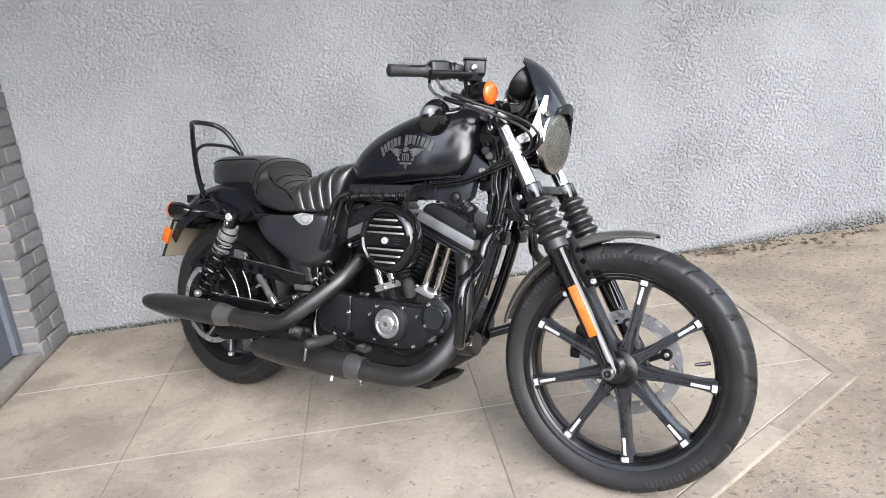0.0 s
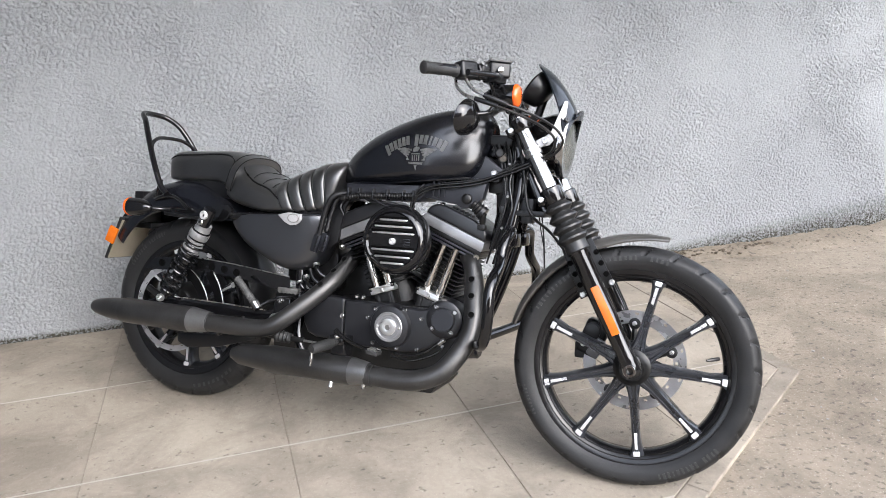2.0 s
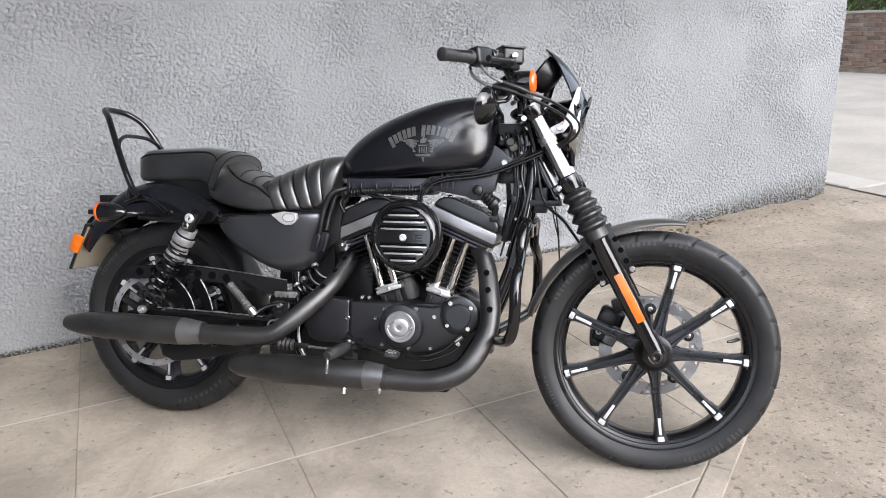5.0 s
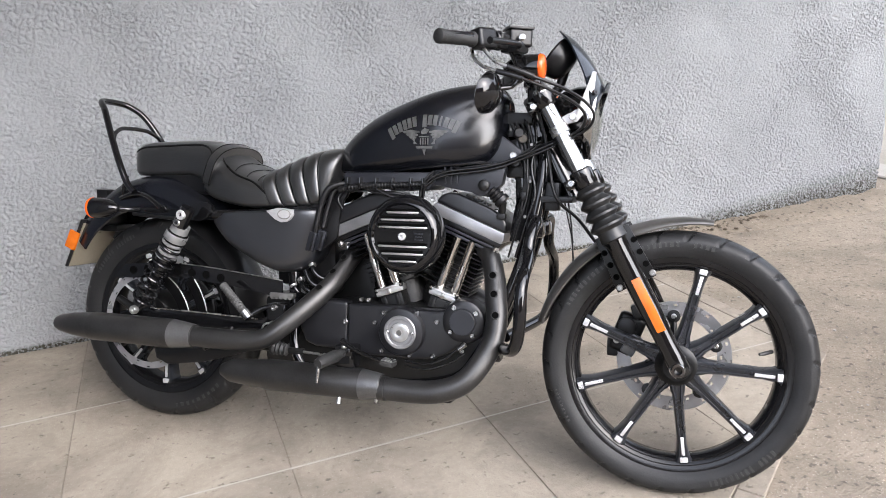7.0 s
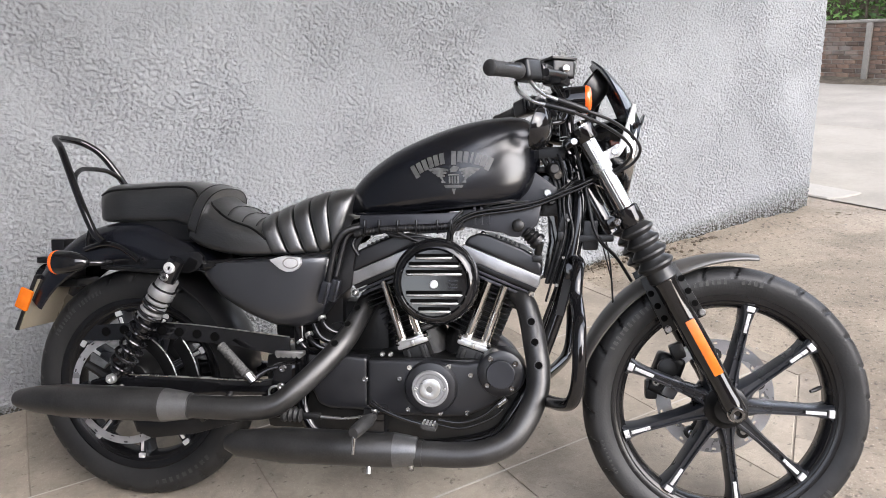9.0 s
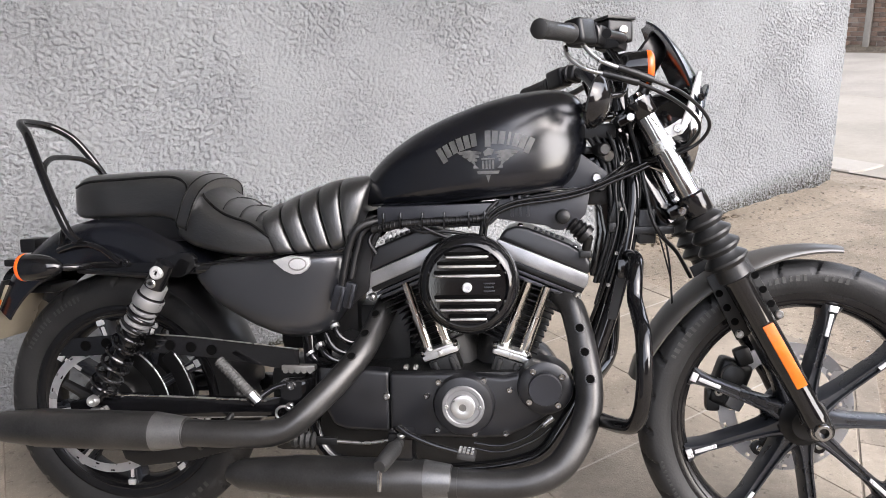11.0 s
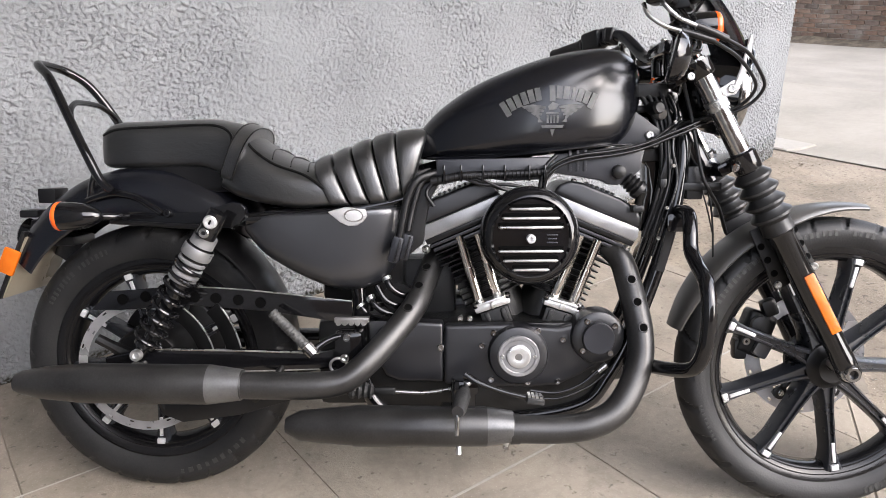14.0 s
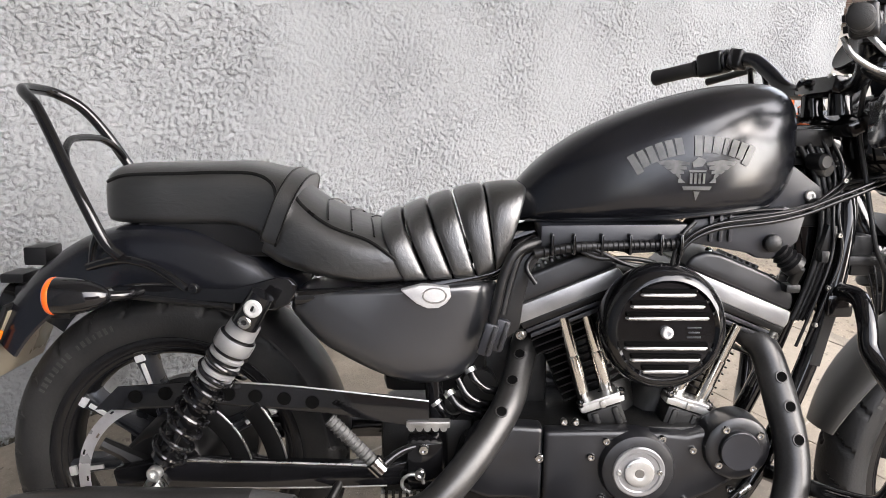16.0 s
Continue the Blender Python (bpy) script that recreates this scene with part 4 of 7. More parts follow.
for side in (-1, 1):
    ec, er = (0.886, 0.715), 0.168
    for i in range(14):
        if i == 6:
            continue
        a = radians(121 - 57 * i / 13)
        h = 0.032 if i in (0, 7, 13) else 0.026
        wdt = 0.0057 if i != 10 else 0.0028
        u, t = (math.cos(a), math.sin(a)), (-math.sin(a), math.cos(a))
        r0 = er + 0.003 - (0.005 if i in (0, 7, 13) else 0)
        q = [(ec[0] + u[0] * (r0 + p) + t[0] * s, ec[1] + u[1] * (r0 + p) + t[1] * s + 0.004 * (i - 6) / 7) for p, s in ((0, -wdt), (0, wdt), (h, wdt), (h, -wdt))]
        part("emblem_bar", decal(q, side), PRINT, tank, smooth=60)
    for sx in (-1, 1):  # feathered wings: nested slanting bars
        for k2 in range(5):
            x0, x1 = 0.013 + 0.004 * k2, 0.062 - 0.0095 * k2
            z0 = 0.872 - 0.0068 * k2
            q = [(0.885 + sx * x0, z0), (0.885 + sx * (x0 + x1) / 2, z0 + 0.004), (0.885 + sx * x1, z0 + 0.001), (0.885 + sx * (x1 - 0.006), z0 - 0.0045), (0.885 + sx * x0, z0 - 0.0045)]
            part("emblem_feather", decal(q, side), FADED, tank, "faint feathered bar of the emblem", smooth=60)
    part("emblem_crest", join(decal([(0.876, 0.872), (0.885, 0.880), (0.898, 0.876), (0.892, 0.866), (0.878, 0.864)], side), decal([(0.872, 0.860), (0.898, 0.860), (0.898, 0.857), (0.872, 0.857)], side)), PRINT, tank, "grey crest of the emblem", smooth=60)
    for k2 in range(4):
        part("emblem_bar", decal([(0.8735 + 0.0065 * k2, 0.855), (0.8775 + 0.0065 * k2, 0.855), (0.8775 + 0.0065 * k2, 0.839), (0.8735 + 0.0065 * k2, 0.839)], side), FADED, tank, smooth=60)
    part("emblem_ribbon", join(decal([(0.862, 0.835), (0.908, 0.835), (0.905, 0.829), (0.865, 0.829)], side), decal([(0.880, 0.827), (0.890, 0.827), (0.885, 0.812)], side)), PRINT, tank, "grey ribbon of the emblem", smooth=60)
part("tank_seam", tube([(x, -tank_y(x, np.interp(x, [0.62, 0.78, 1.03], [0.772, 0.776, 0.80])) - 0.001, np.interp(x, [0.62, 0.78, 1.03], [0.770, 0.774, 0.799])) for x in np.linspace(0.63, 1.03, 24)], 0.003, 6), DENIM, tank)


# ---- seat ----
def pad(stns, n=44, p=2.8, low=0.4, k=5, pb=7.0):
    return loft([section(*s, n=n, p=p, low=low, pb=pb) for s in spline(stns, k)])


saddle_st = [(0.214, 0.708, 0.833, 0.139), (0.222, 0.704, 0.829, 0.142), (0.25, 0.688, 0.812, 0.150), (0.30, 0.673, 0.786, 0.153), (0.35, 0.666, 0.766, 0.150), (0.40, 0.667, 0.757, 0.141),
             (0.44, 0.669, 0.770, 0.127)]
saddle = pad(saddle_st, p=2.5)
for v in saddle.verts:  # the rear end follows the slant of the strap
    v.co.x += (v.co.z - 0.785) * 0.42 * max(0.0, 1 - (v.co.x - 0.214) / 0.11)
seat = part("seat", saddle, LEATHER, moto, "black vinyl two-up seat with a ribbed nose", smooth=70)
# ribbed nose: five flat transverse rolls, upright grooves that turn with the nose
SLOPE = [0.50, 0.46, 0.40, 0.30, 0.14, -0.30]
for i in range(5):
    x0 = 0.405 + 0.0415 * i
    x1 = x0 + 0.0415
    zt0, zt1 = np.interp([x0, x1], [0.405, 0.461, 0.502, 0.56, 0.60, 0.62], [0.766, 0.789, 0.805, 0.828, 0.836, 0.832])
    zb0, zb1 = np.interp([x0, x1], [0.42, 0.53, 0.6, 0.62], [0.669, 0.676, 0.692, 0.706])
    w0, w1 = np.interp([x0, x1], [0.40, 0.5, 0.58, 0.615], [0.143, 0.114, 0.096, 0.084])
    sts = []
    for f, e in ((0.0, -0.006), (0.03, -0.002), (0.12, 0.0006), (0.3, 0.0016), (0.5, 0.002), (0.7, 0.0016), (0.88, 0.0006), (0.97, -0.002), (1.0, -0.006 if i < 4 else -0.012)):
        ring = section(x0 + (x1 - x0) * f, zb0 + (zb1 - zb0) * f, zt0 + (zt1 - zt0) * f + e, w0 + (w1 - w0) * f + e, 44, 2.6, 0.4, 7.0)
        mid = (zb0 + zt0) / 2
        sl = SLOPE[i] + (SLOPE[i + 1] - SLOPE[i]) * f
        sts.append([(x + (mid - z) * sl, y, z) for x, y, z in ring])
    part("seat_rib", loft(sts), LEATHER, seat, smooth=70)
pillion_st = [(-0.072, 0.768, 0.832, 0.088), (-0.064, 0.756, 0.846, 0.108), (-0.04, 0.752, 0.856, 0.118), (0.02, 0.752, 0.859, 0.122), (0.09, 0.753, 0.861, 0.122), (0.14, 0.751, 0.861, 0.123), (0.18, 0.742, 0.852, 0.127), (0.20, 0.734, 0.846, 0.130), (0.222, 0.722, 0.838, 0.132)]
pillion = pad(pillion_st, p=3.2, low=0.45)
for v in pillion.verts:
    v.co.x += (v.co.z - 0.785) * 0.42 * min(1.0, max(0.0, (v.co.x - 0.10) / 0.1))
part("pillion_pad", pillion, LEATHER, seat, "black vinyl pillion pad", smooth=70)
def pad_y(stns, x, z, p, low):
    """Half width of a pad at x and height z."""
    fine = spline(stns, 5)
    zb, zt, w = (np.interp(x, [s[0] for s in fine], [s[k] for s in fine]) for k in (1, 2, 3))
    zc = zb + (zt - zb) * low
    s = max(0.0, (z - zc) / (zt - zc)) if z > zc else 0.0
    return w * max(0.0, 1 - s ** p) ** (1 / p)


for side in (-1, 1):
    run = [(x, z) for x, z in spline([(-0.064, 0.826), (-0.03, 0.838), (0.05, 0.842), (0.12, 0.845), (0.16, 0.842), (0.19, 0.826), (0.206, 0.80)], 5)]
    part("piping", tube([(x + (z - 0.785) * 0.42 * min(1.0, max(0.0, (x - 0.10) / 0.1)), side * (pad_y(pillion_st, x, z, 3.2, 0.45) + 0.0012), z) for x, z in run], 0.0034, 6), PIPING, seat)
    run = [(x, z) for x, z in spline([(0.226, 0.815), (0.25, 0.794), (0.31, 0.758), (0.37, 0.737), (0.41, 0.712), (0.43, 0.69)], 5)]
    part("piping", tube([(x + (z - 0.785) * 0.42 * max(0.0, 1 - (x - 0.214) / 0.11), side * (pad_y(saddle_st, min(x, 0.44), z, 2.5, 0.4) + 0.0012), z) for x, z in run], 0.0034, 6), PIPING, seat)
ring = [((x - 0.21) + 0.184 + (z - 0.735) * 0.42, y, z) for x, y, z in section(0.21, 0.730, 0.849, 0.1465, 48, 2.5, 0.4, 7.0)]
ringb = [(x + 0.026, y * 1.015, z - 0.011) for x, y, z in ring]
grow = [[(x, y * 1.018, 0.785 + (z - 0.785) * 1.03) for x, y, z in r] for r in (ring, ringb)]
part("seat_strap", loft([ring, grow[0], grow[1], ringb]), LEATHER, seat, "plain black grab strap", smooth=50)

for r in (grow[0], grow[1]):
    part("strap_edge", tube([Vector(q) for q in r], 0.0019, 6, closed=True), PIPING, seat)

part("seat_pan", block((-0.02, -0.105, 0.700), (0.26, 0.105, 0.762), 0.012, 3), PLASTIC, seat, "black seat base over the fender")

# soft transverse folds on the saddle's top panel
for x in (0.285, 0.325, 0.362, 0.392):
    fine = spline(saddle_st, 5)
    zb, zt, w = (np.interp(x, [s[0] for s in fine], [s[k] for s in fine]) for k in (1, 2, 3))
    zc = zb + (zt - zb) * 0.4
    pts = []
    for q in np.linspace(-0.82, 0.82, 17):
        pts.append((x + 0.02 * abs(q), w * q, zc + (zt - zc) * (1 - abs(q) ** 2.5) ** 0.4 - 0.0004))
    part("seat_fold", tube(pts, 0.0016, 6), PIPING, seat)

# ---- rear fender, struts, sissy bar ----
rings = []
for k in range(45):
    f = k / 44
    a = radians(50 + 90 * f)
    R0 = np.interp(f, [0, 0.33, 0.63, 0.83, 1], [0.430, 0.440, 0.424, 0.399, 0.376])
    w = 0.096 * (1 - 0.12 * f)
    sec = []
    for b in np.linspace(-1, 1, 17):
        sec.append((w * math.sin(b * 1.5), R0 - np.interp(f, [0, 0.05, 0.12, 0.3, 0.6, 1], [0.03, 0.055, 0.088, 0.105, 0.095, 0.066]) * ((1 - math.cos(b * 1.42)) / 0.85) ** 1.7))
    sec += [(y * 0.96, r - 0.004) for y, r in reversed(sec)]
    rings.append([RA + V(math.cos(a) * r, y, math.sin(a) * r) for y, r in sec])
struts, tail_lights = [], []
fender = part("rear_fender", loft(rings), DENIM, moto, "satin black rear fender")
inner = []
for k in range(30):
    a = radians(6 + 60 * k / 29)
    sec = [(y, 0.344 - 0.03 * abs(y / 0.09) ** 2) for y in np.linspace(-0.088, 0.088, 9)]
    sec += [(y, r - 0.004) for y, r in reversed(sec)]
    inner.append([RA + V(math.cos(a) * r, y, math.sin(a) * r) for y, r in sec])
part("inner_fender", loft(inner), PLASTIC, fender, "matt inner mudguard")
for side in (-1, 1):
    y0 = side * 0.112
    st = part("fender_strut", prism([(-0.075, 0.650), (0.0, 0.656), (0.15, 0.660), (0.19, 0.672), (0.225, 0.682), (0.244, 0.680), (0.255, 0.670), (0.254, 0.654), (0.242, 0.638), (0.22, 0.628), (0.19, 0.628), (0.17, 0.637), (-0.06, 0.634)], y0 - 0.008, y0 + 0.008, 0.003), GLOSS, moto, "gloss black fender strut")
    struts.append(st)
    part("strut_lip", tube([(-0.06, side * 0.118, 0.638), (0.06, side * 0.119, 0.633), (0.15, side * 0.119, 0.63)], 0.006, 8, 5), PLASTIC, st)
    part("strut_bolt", bolt((0.08, side * 0.122, 0.658), (0, side, 0), 0.0095, 0.008), GLOSS, st)
hoop = [(-0.008, 0.135, 0.704), (-0.033, 0.135, 0.729), (-0.064, 0.131, 0.792), (-0.095, 0.119, 0.853), (-0.128, 0.102, 0.914), (-0.157, 0.083, 0.957), (-0.186, 0.062, 0.980), (-0.200, 0.032, 0.988)]
sis = part("sissy_bar", tube([(x, -y, z) for x, y, z in hoop] + [(x, y, z) for x, y, z in reversed(hoop)], 0.0098, 14, 6), GLOSS, moto, "gloss black sissy bar hoop")
arch = [(-0.094, 0.118, 0.852), (-0.104, 0.100, 0.879), (-0.113, 0.062, 0.897), (-0.116, 0.02, 0.901)]
part("sissy_crossbar", tube([(x, -y, z) for x, y, z in arch] + [(x, y, z) for x, y, z in reversed(arch)], 0.0066, 12, 6), GLOSS, sis)
for side in (-1, 1):
    part("sissy_rail", tube([(-0.072, side * 0.116, 0.683), (-0.045, side * 0.122, 0.692), (-0.01, side * 0.125, 0.699), (0.03, side * 0.126, 0.692), (0.06, side * 0.126, 0.674), (0.08, side * 0.125, 0.658)], 0.0075, 12, 6), GLOSS, sis)
    part("sissy_brace", tube([(-0.066, side * 0.116, 0.688), (-0.060, side * 0.117, 0.72), (-0.048, side * 0.117, 0.752)], 0.0062, 10, 4), GLOSS, sis)


def bullet(name, p, face, lens_label):
    """A bullet-shaped indicator; face: +1 lens to the front, -1 to the rear."""
    ind = part(name, lathe([(-0.078, 0.004), (-0.074, 0.010), (-0.062, 0.018), (-0.045, 0.0245), (-0.025, 0.0285), (0.0, 0.0295), (0.006, 0.0295)], p, (face, 0, 0), 32), GLOSS, moto, "gloss black bullet indicator")
    part("lens", lathe([(0.0055, 0.0293), (0.008, 0.0305), (0.014, 0.0295), (0.019, 0.024), (0.021, 0.012), (0.0215, 0)], p, (face, 0, 0), 32), LENS, ind, lens_label)
    return ind


for side in (-1, 1):
    ind = bullet("rear_indicator", V(-0.092, side * 0.172, 0.658), -1, "amber indicator lens facing backwards")
    tail_lights.append(ind)
    part("stalk", tube([(-0.03, side * 0.168, 0.657), (0.0, side * 0.15, 0.655), (0.012, side * 0.118, 0.655)], 0.008, 10, 4), GLOSS, ind)
# number plate holder with side reflectors
PL = Matrix.Translation((-0.266, 0, 0.541)) @ Matrix.Rotation(radians(24), 4, "Y")
holder = part("plate_holder", box((0.008, 0.212, 0.164), PL, 0.003), PLASTIC, moto, "black number plate holder behind the rear wheel")
part("number_plate", box((0.003, 0.204, 0.150), PL @ Matrix.Translation((0.0062, 0.002, -0.003)), 0.001), PLATE, holder, "back of the plate carrier, brown-grey for the reflected floor")
part("side_reflector", box((0.036, 0.010, 0.058), PL @ Matrix.Translation((-0.004, -0.110, 0.010)), 0.003), ORANGE, holder, "amber reflector on the plate holder")
part("tail_lamp", lathe([(0, 0.035), (0.03, 0.035), (0.036, 0.028), (0.038, 0)], (-0.245, 0, 0.60), (-0.9, 0, 0.25), 24), GLOSS, fender)
part("plate_arm", join(block((-0.24, -0.05, 0.578), (-0.15, 0.05, 0.60), 0.006), block((-0.25, -0.05, 0.58), (-0.19, 0.05, 0.64), 0.01)), PLASTIC, holder)
part("tail_bracket", block((-0.225, -0.03, 0.677), (-0.184, 0.03, 0.711), 0.005), PLASTIC, fender)
part("tail_bracket", block((-0.271, -0.03, 0.644), (-0.228, 0.03, 0.662), 0.005), PLASTIC, fender)


# the tail stands a little to the far side of the neck's middle line, and narrows backwards
def settle(ob, to):
    for o in (ob, *ob.children):
        for v in o.data.vertices:
            v.co = to(*v.co)


def lerp(x, xs, ys):
    return float(np.interp(x, xs, ys))


settle(seat, lambda x, y, z: (x + lerp(x, [-0.08, 0.10], [-0.036, 0.0]), lerp(x, [-0.1, 0.0, 0.17, 0.43, 0.6], [0.10, 0.08, 0.068, 0.044, 0.0]) + y * lerp(x, [-0.1, 0.17, 0.30, 0.43], [0.68, 0.81, 0.92, 1.0]), z))
settle(sis, lambda x, y, z: (x + lerp(x, [-0.2, 0.0, 0.08], [-0.055, -0.04, -0.012]), y + lerp(x, [-0.2, 0.0, 0.08], [0.10, 0.08, 0.041]), z))
settle(fender, lambda x, y, z: (x - 0.034, y + 0.055, z - 0.003))
settle(holder, lambda x, y, z: (x - 0.032, y + 0.074, z - 0.002))
for strut in struts:
    settle(strut, lambda x, y, z: (x, y + lerp(x, [-0.075, 0.08, 0.2], [0.075, 0.041, 0.008]), z))
for ind in tail_lights:
    settle(ind, lambda x, y, z: (x - 0.017, y + 0.031, z - 0.001))

# ---- side cover, frame, swingarm, shock ----
outline = [tuple(q) for q in spline([(0.243, 0.641), (0.265, 0.656), (0.378, 0.662), (0.49, 0.667), (0.570, 0.672), (0.588, 0.656), (0.584, 0.612), (0.568, 0.556), (0.542, 0.514), (0.511, 0.496), (0.475, 0.489), (0.433, 0.492), (0.376, 0.513), (0.320, 0.543), (0.286, 0.566), (0.256, 0.599), (0.239, 0.623)], 3)]
layers = [(-0.03, 0.97), (-0.10, 1.0), (-0.119, 0.987), (-0.133, 0.95), (-0.144, 0.88), (-0.151, 0.78), (-0.1555, 0.62), (-0.157, 0.38)]
cover = part("side_cover", loft([[(0.33 + (x - 0.33) * s, y, 0.645 + (z - 0.645) * s) for x, z in outline] for y, s in layers]), DENIM_LIT, moto, "satin black oil tank cover", smooth=60)
badge = part("badge", prism([(0.426, 0.662), (0.462, 0.671), (0.506, 0.667), (0.509, 0.652), (0.500, 0.640), (0.488, 0.633), (0.470, 0.632), (0.452, 0.640)], -0.1625, -0.140, 0.003), WHITEMETAL, cover, "silver badge on the side cover")
part("badge_ring", tube([(0.482 + 0.019 * math.cos(a), -0.1625, 0.654 + 0.0125 * math.sin(a)) for a in np.linspace(0, 2 * math.pi, 24, endpoint=False)], 0.0014, 6, closed=True), DARKSTEEL, cover)
cover.location = (-0.003, 0.056, -0.001)
part("left_side_cover", prism([(0.30, 0.628), (0.578, 0.667), (0.577, 0.60), (0.36, 0.59)], 0.06, 0.13, 0.02, 3), DENIM, moto, "satin black battery cover")
part("battery_tray", block((0.33, -0.05, 0.58), (0.56, 0.05, 0.655), 0.012), PLASTIC, moto)
frame_ob = part("frame", tube([(0.25, -0.09, 0.645), (0.42, -0.075, 0.655), (0.60, -0.06, 0.69), (0.64, -0.05, 0.735), (0.90, -0.03, 0.80), (1.08, -0.02, 0.855)], 0.013, 12, 6), GLOSS, moto, "gloss black tubular steel frame")
for side in (-1, 1):
    part("down_tube", tube([(1.165, side * 0.022, 0.86), (1.172, side * 0.048, 0.78), (1.155, side * 0.058, 0.66), (1.124, side * 0.060, 0.54), (1.072, side * 0.066, 0.40), (1.02, side * 0.072, 0.30), (0.96, side * 0.075, 0.235), (0.8, side * 0.075, 0.205), (0.58, side * 0.075, 0.21), (0.50, side * 0.07, 0.26), (0.485, side * 0.05, 0.40), (0.47, side * 0.04, 0.58)], 0.0165, 14, 6), GLOSS, frame_ob)
    if side > 0:
        part("seat_rail", tube([(0.25, 0.1, 0.655), (0.42, 0.09, 0.672), (0.60, 0.07, 0.70), (0.64, 0.05, 0.735)], 0.013, 12, 5), GLOSS, frame_ob)
part("backbone", tube([(1.15, 0, 0.86), (0.95, 0, 0.82), (0.66, 0, 0.745), (0.5, 0, 0.70)], 0.024, 14, 5), GLOSS, frame_ob)
part("neck_gusset", prism([(1.165, 0.90), (1.19, 0.82), (1.175, 0.75), (1.15, 0.74), (1.12, 0.80), (1.09, 0.87)], -0.018, 0.018, 0.006), GLOSS, frame_ob)
part("tank_mount", prism([(1.05, 0.845), (1.105, 0.862), (1.15, 0.872), (1.192, 0.806), (1.176, 0.735), (1.150, 0.690), (1.128, 0.640), (1.106, 0.640), (1.112, 0.700), (1.104, 0.745), (1.086, 0.775), (1.06, 0.79)], -0.034, 0.006, 0.006), GLOSS, frame_ob, "gloss black side plate of the steering neck")
for q0, q1 in (((1.122, 0.806), (1.138, 0.778)), ((1.138, 0.778), (1.134, 0.752)), ((1.150, 0.842), (1.166, 0.800))):
    part("plate_edge", tube([(q0[0], -0.036, q0[1]), (q1[0], -0.036, q1[1])], 0.0022, 8), STEEL, frame_ob, "steel-coloured line on the neck plate")
part("neck_tube", lathe([(0.02, 0.030), (0.2, 0.030)], FT - FB * 0.055, FU, 26), GLOSS, frame_ob)
lab = along(V(1.151, -0.0745, 0.645), V(1.120, -0.0765, 0.510))
part("warning_label", box((0.115, 0.0015, 0.018), lab @ Matrix.Translation((0.062, 0, 0)), 0), PLASTIC, frame_ob)
for i in range(7):
    part("label_bar", box((0.011, 0.0012, 0.013 if i % 2 else 0.009), lab @ Matrix.Translation((0.012 + 0.0165 * i, 0.0016, 0)), 0), STICKER, frame_ob)
swing = part("swingarm", join(prism([(-0.06, 0.352), (0.03, 0.372), (0.40, 0.362), (0.47, 0.38), (0.47, 0.335), (0.40, 0.325), (0.05, 0.318), (-0.05, 0.305)], -0.115, -0.088, 0.006),
                              prism([(-0.06, 0.352), (0.03, 0.372), (0.40, 0.362), (0.47, 0.38), (0.47, 0.335), (0.40, 0.325), (0.05, 0.318), (-0.05, 0.305)], 0.088, 0.115, 0.006),
                              lathe([(-0.12, 0.03), (0.12, 0.03)], (0.46, 0, 0.358), (0, 1, 0), 24)), GLOSS, moto, "gloss black swingarm")
guard = part("belt_guard", prism([(-0.09, 0.452), (-0.05, 0.492), (0.10, 0.504), (0.25, 0.494), (0.47, 0.470), (0.47, 0.420), (0.30, 0.448), (0.12, 0.462), (-0.03, 0.452)], -0.098, -0.093, 0.0015), GLOSS, moto, "black guard rail with round holes")
for x, z in ((-0.02, 0.476), (0.03, 0.482), (0.08, 0.483), (0.135, 0.481), (0.18, 0.478), (0.228, 0.474), (0.275, 0.468)):
    part("guard_hole", lathe([(0, 0), (0.0012, 0.0095), (0.0018, 0.0115)], (x, -0.0985, z), (0, -1, 0), 18), HOLE_SHADE, guard)
# steel line drawn as the highlight on the guard's top edge
part("guard_edge", tube([(0.10, -0.099, 0.5045), (0.25, -0.099, 0.495), (0.47, -0.099, 0.4705)], 0.0015, 6, 4), STEEL, guard)
for r0, a0, a1 in ((0.163, -4, 62), (0.222, 2, 40)):
    q = arc_poly((RA.x, RA.z), r0, a0, a1, 14) + list(reversed(arc_poly((RA.x, RA.z), r0 - 0.032, a0, a1, 14)))
    part("disc_shield", prism(q, -0.102, -0.094, 0.002), DULL, swing, "curved black shield beside the disc")
    part("shield_edge", tube([(x, -0.1025, z) for x, z in arc_poly((RA.x, RA.z), r0, a0 + 3, a1 - 3, 14)], 0.0018, 6), STEEL, swing)
# thin steel lines drawn as highlights along the swingarm
part("swingarm_edge", tube([(0.05, -0.114, 0.371), (0.24, -0.114, 0.367), (0.40, -0.114, 0.362)], 0.002, 6), STEEL, swing)
part("swingarm_edge", tube([(0.05, -0.114, 0.321), (0.28, -0.114, 0.323), (0.40, -0.114, 0.327)], 0.0016, 6), DARKSTEEL, swing)
part("lower_guard", prism([(0.06, 0.252), (0.20, 0.262), (0.36, 0.292), (0.36, 0.262), (0.22, 0.222), (0.10, 0.206), (0.06, 0.222)], -0.108, -0.098, 0.006), PLASTIC, swing)
part("belt", tube([(0.05 + 0.1 * math.cos(a), 0.1, 0.326 + 0.1 * math.sin(a)) for a in np.linspace(radians(80), radians(280), 12)] + [(0.5, 0.1, 0.29), (0.54, 0.1, 0.34), (0.5, 0.1, 0.39)], 0.009, 8, closed=True), RUBBER, swing)
part("belt_teeth", join(block((0.432, -0.104, 0.424), (0.506, -0.085, 0.436), 0.003), *[tube([(0.441 + 0.0135 * i, -0.104, 0.424), (0.441 + 0.0135 * i, -0.086, 0.424)], 0.0058, 10) for i in range(5)]), DARKSTEEL, swing)
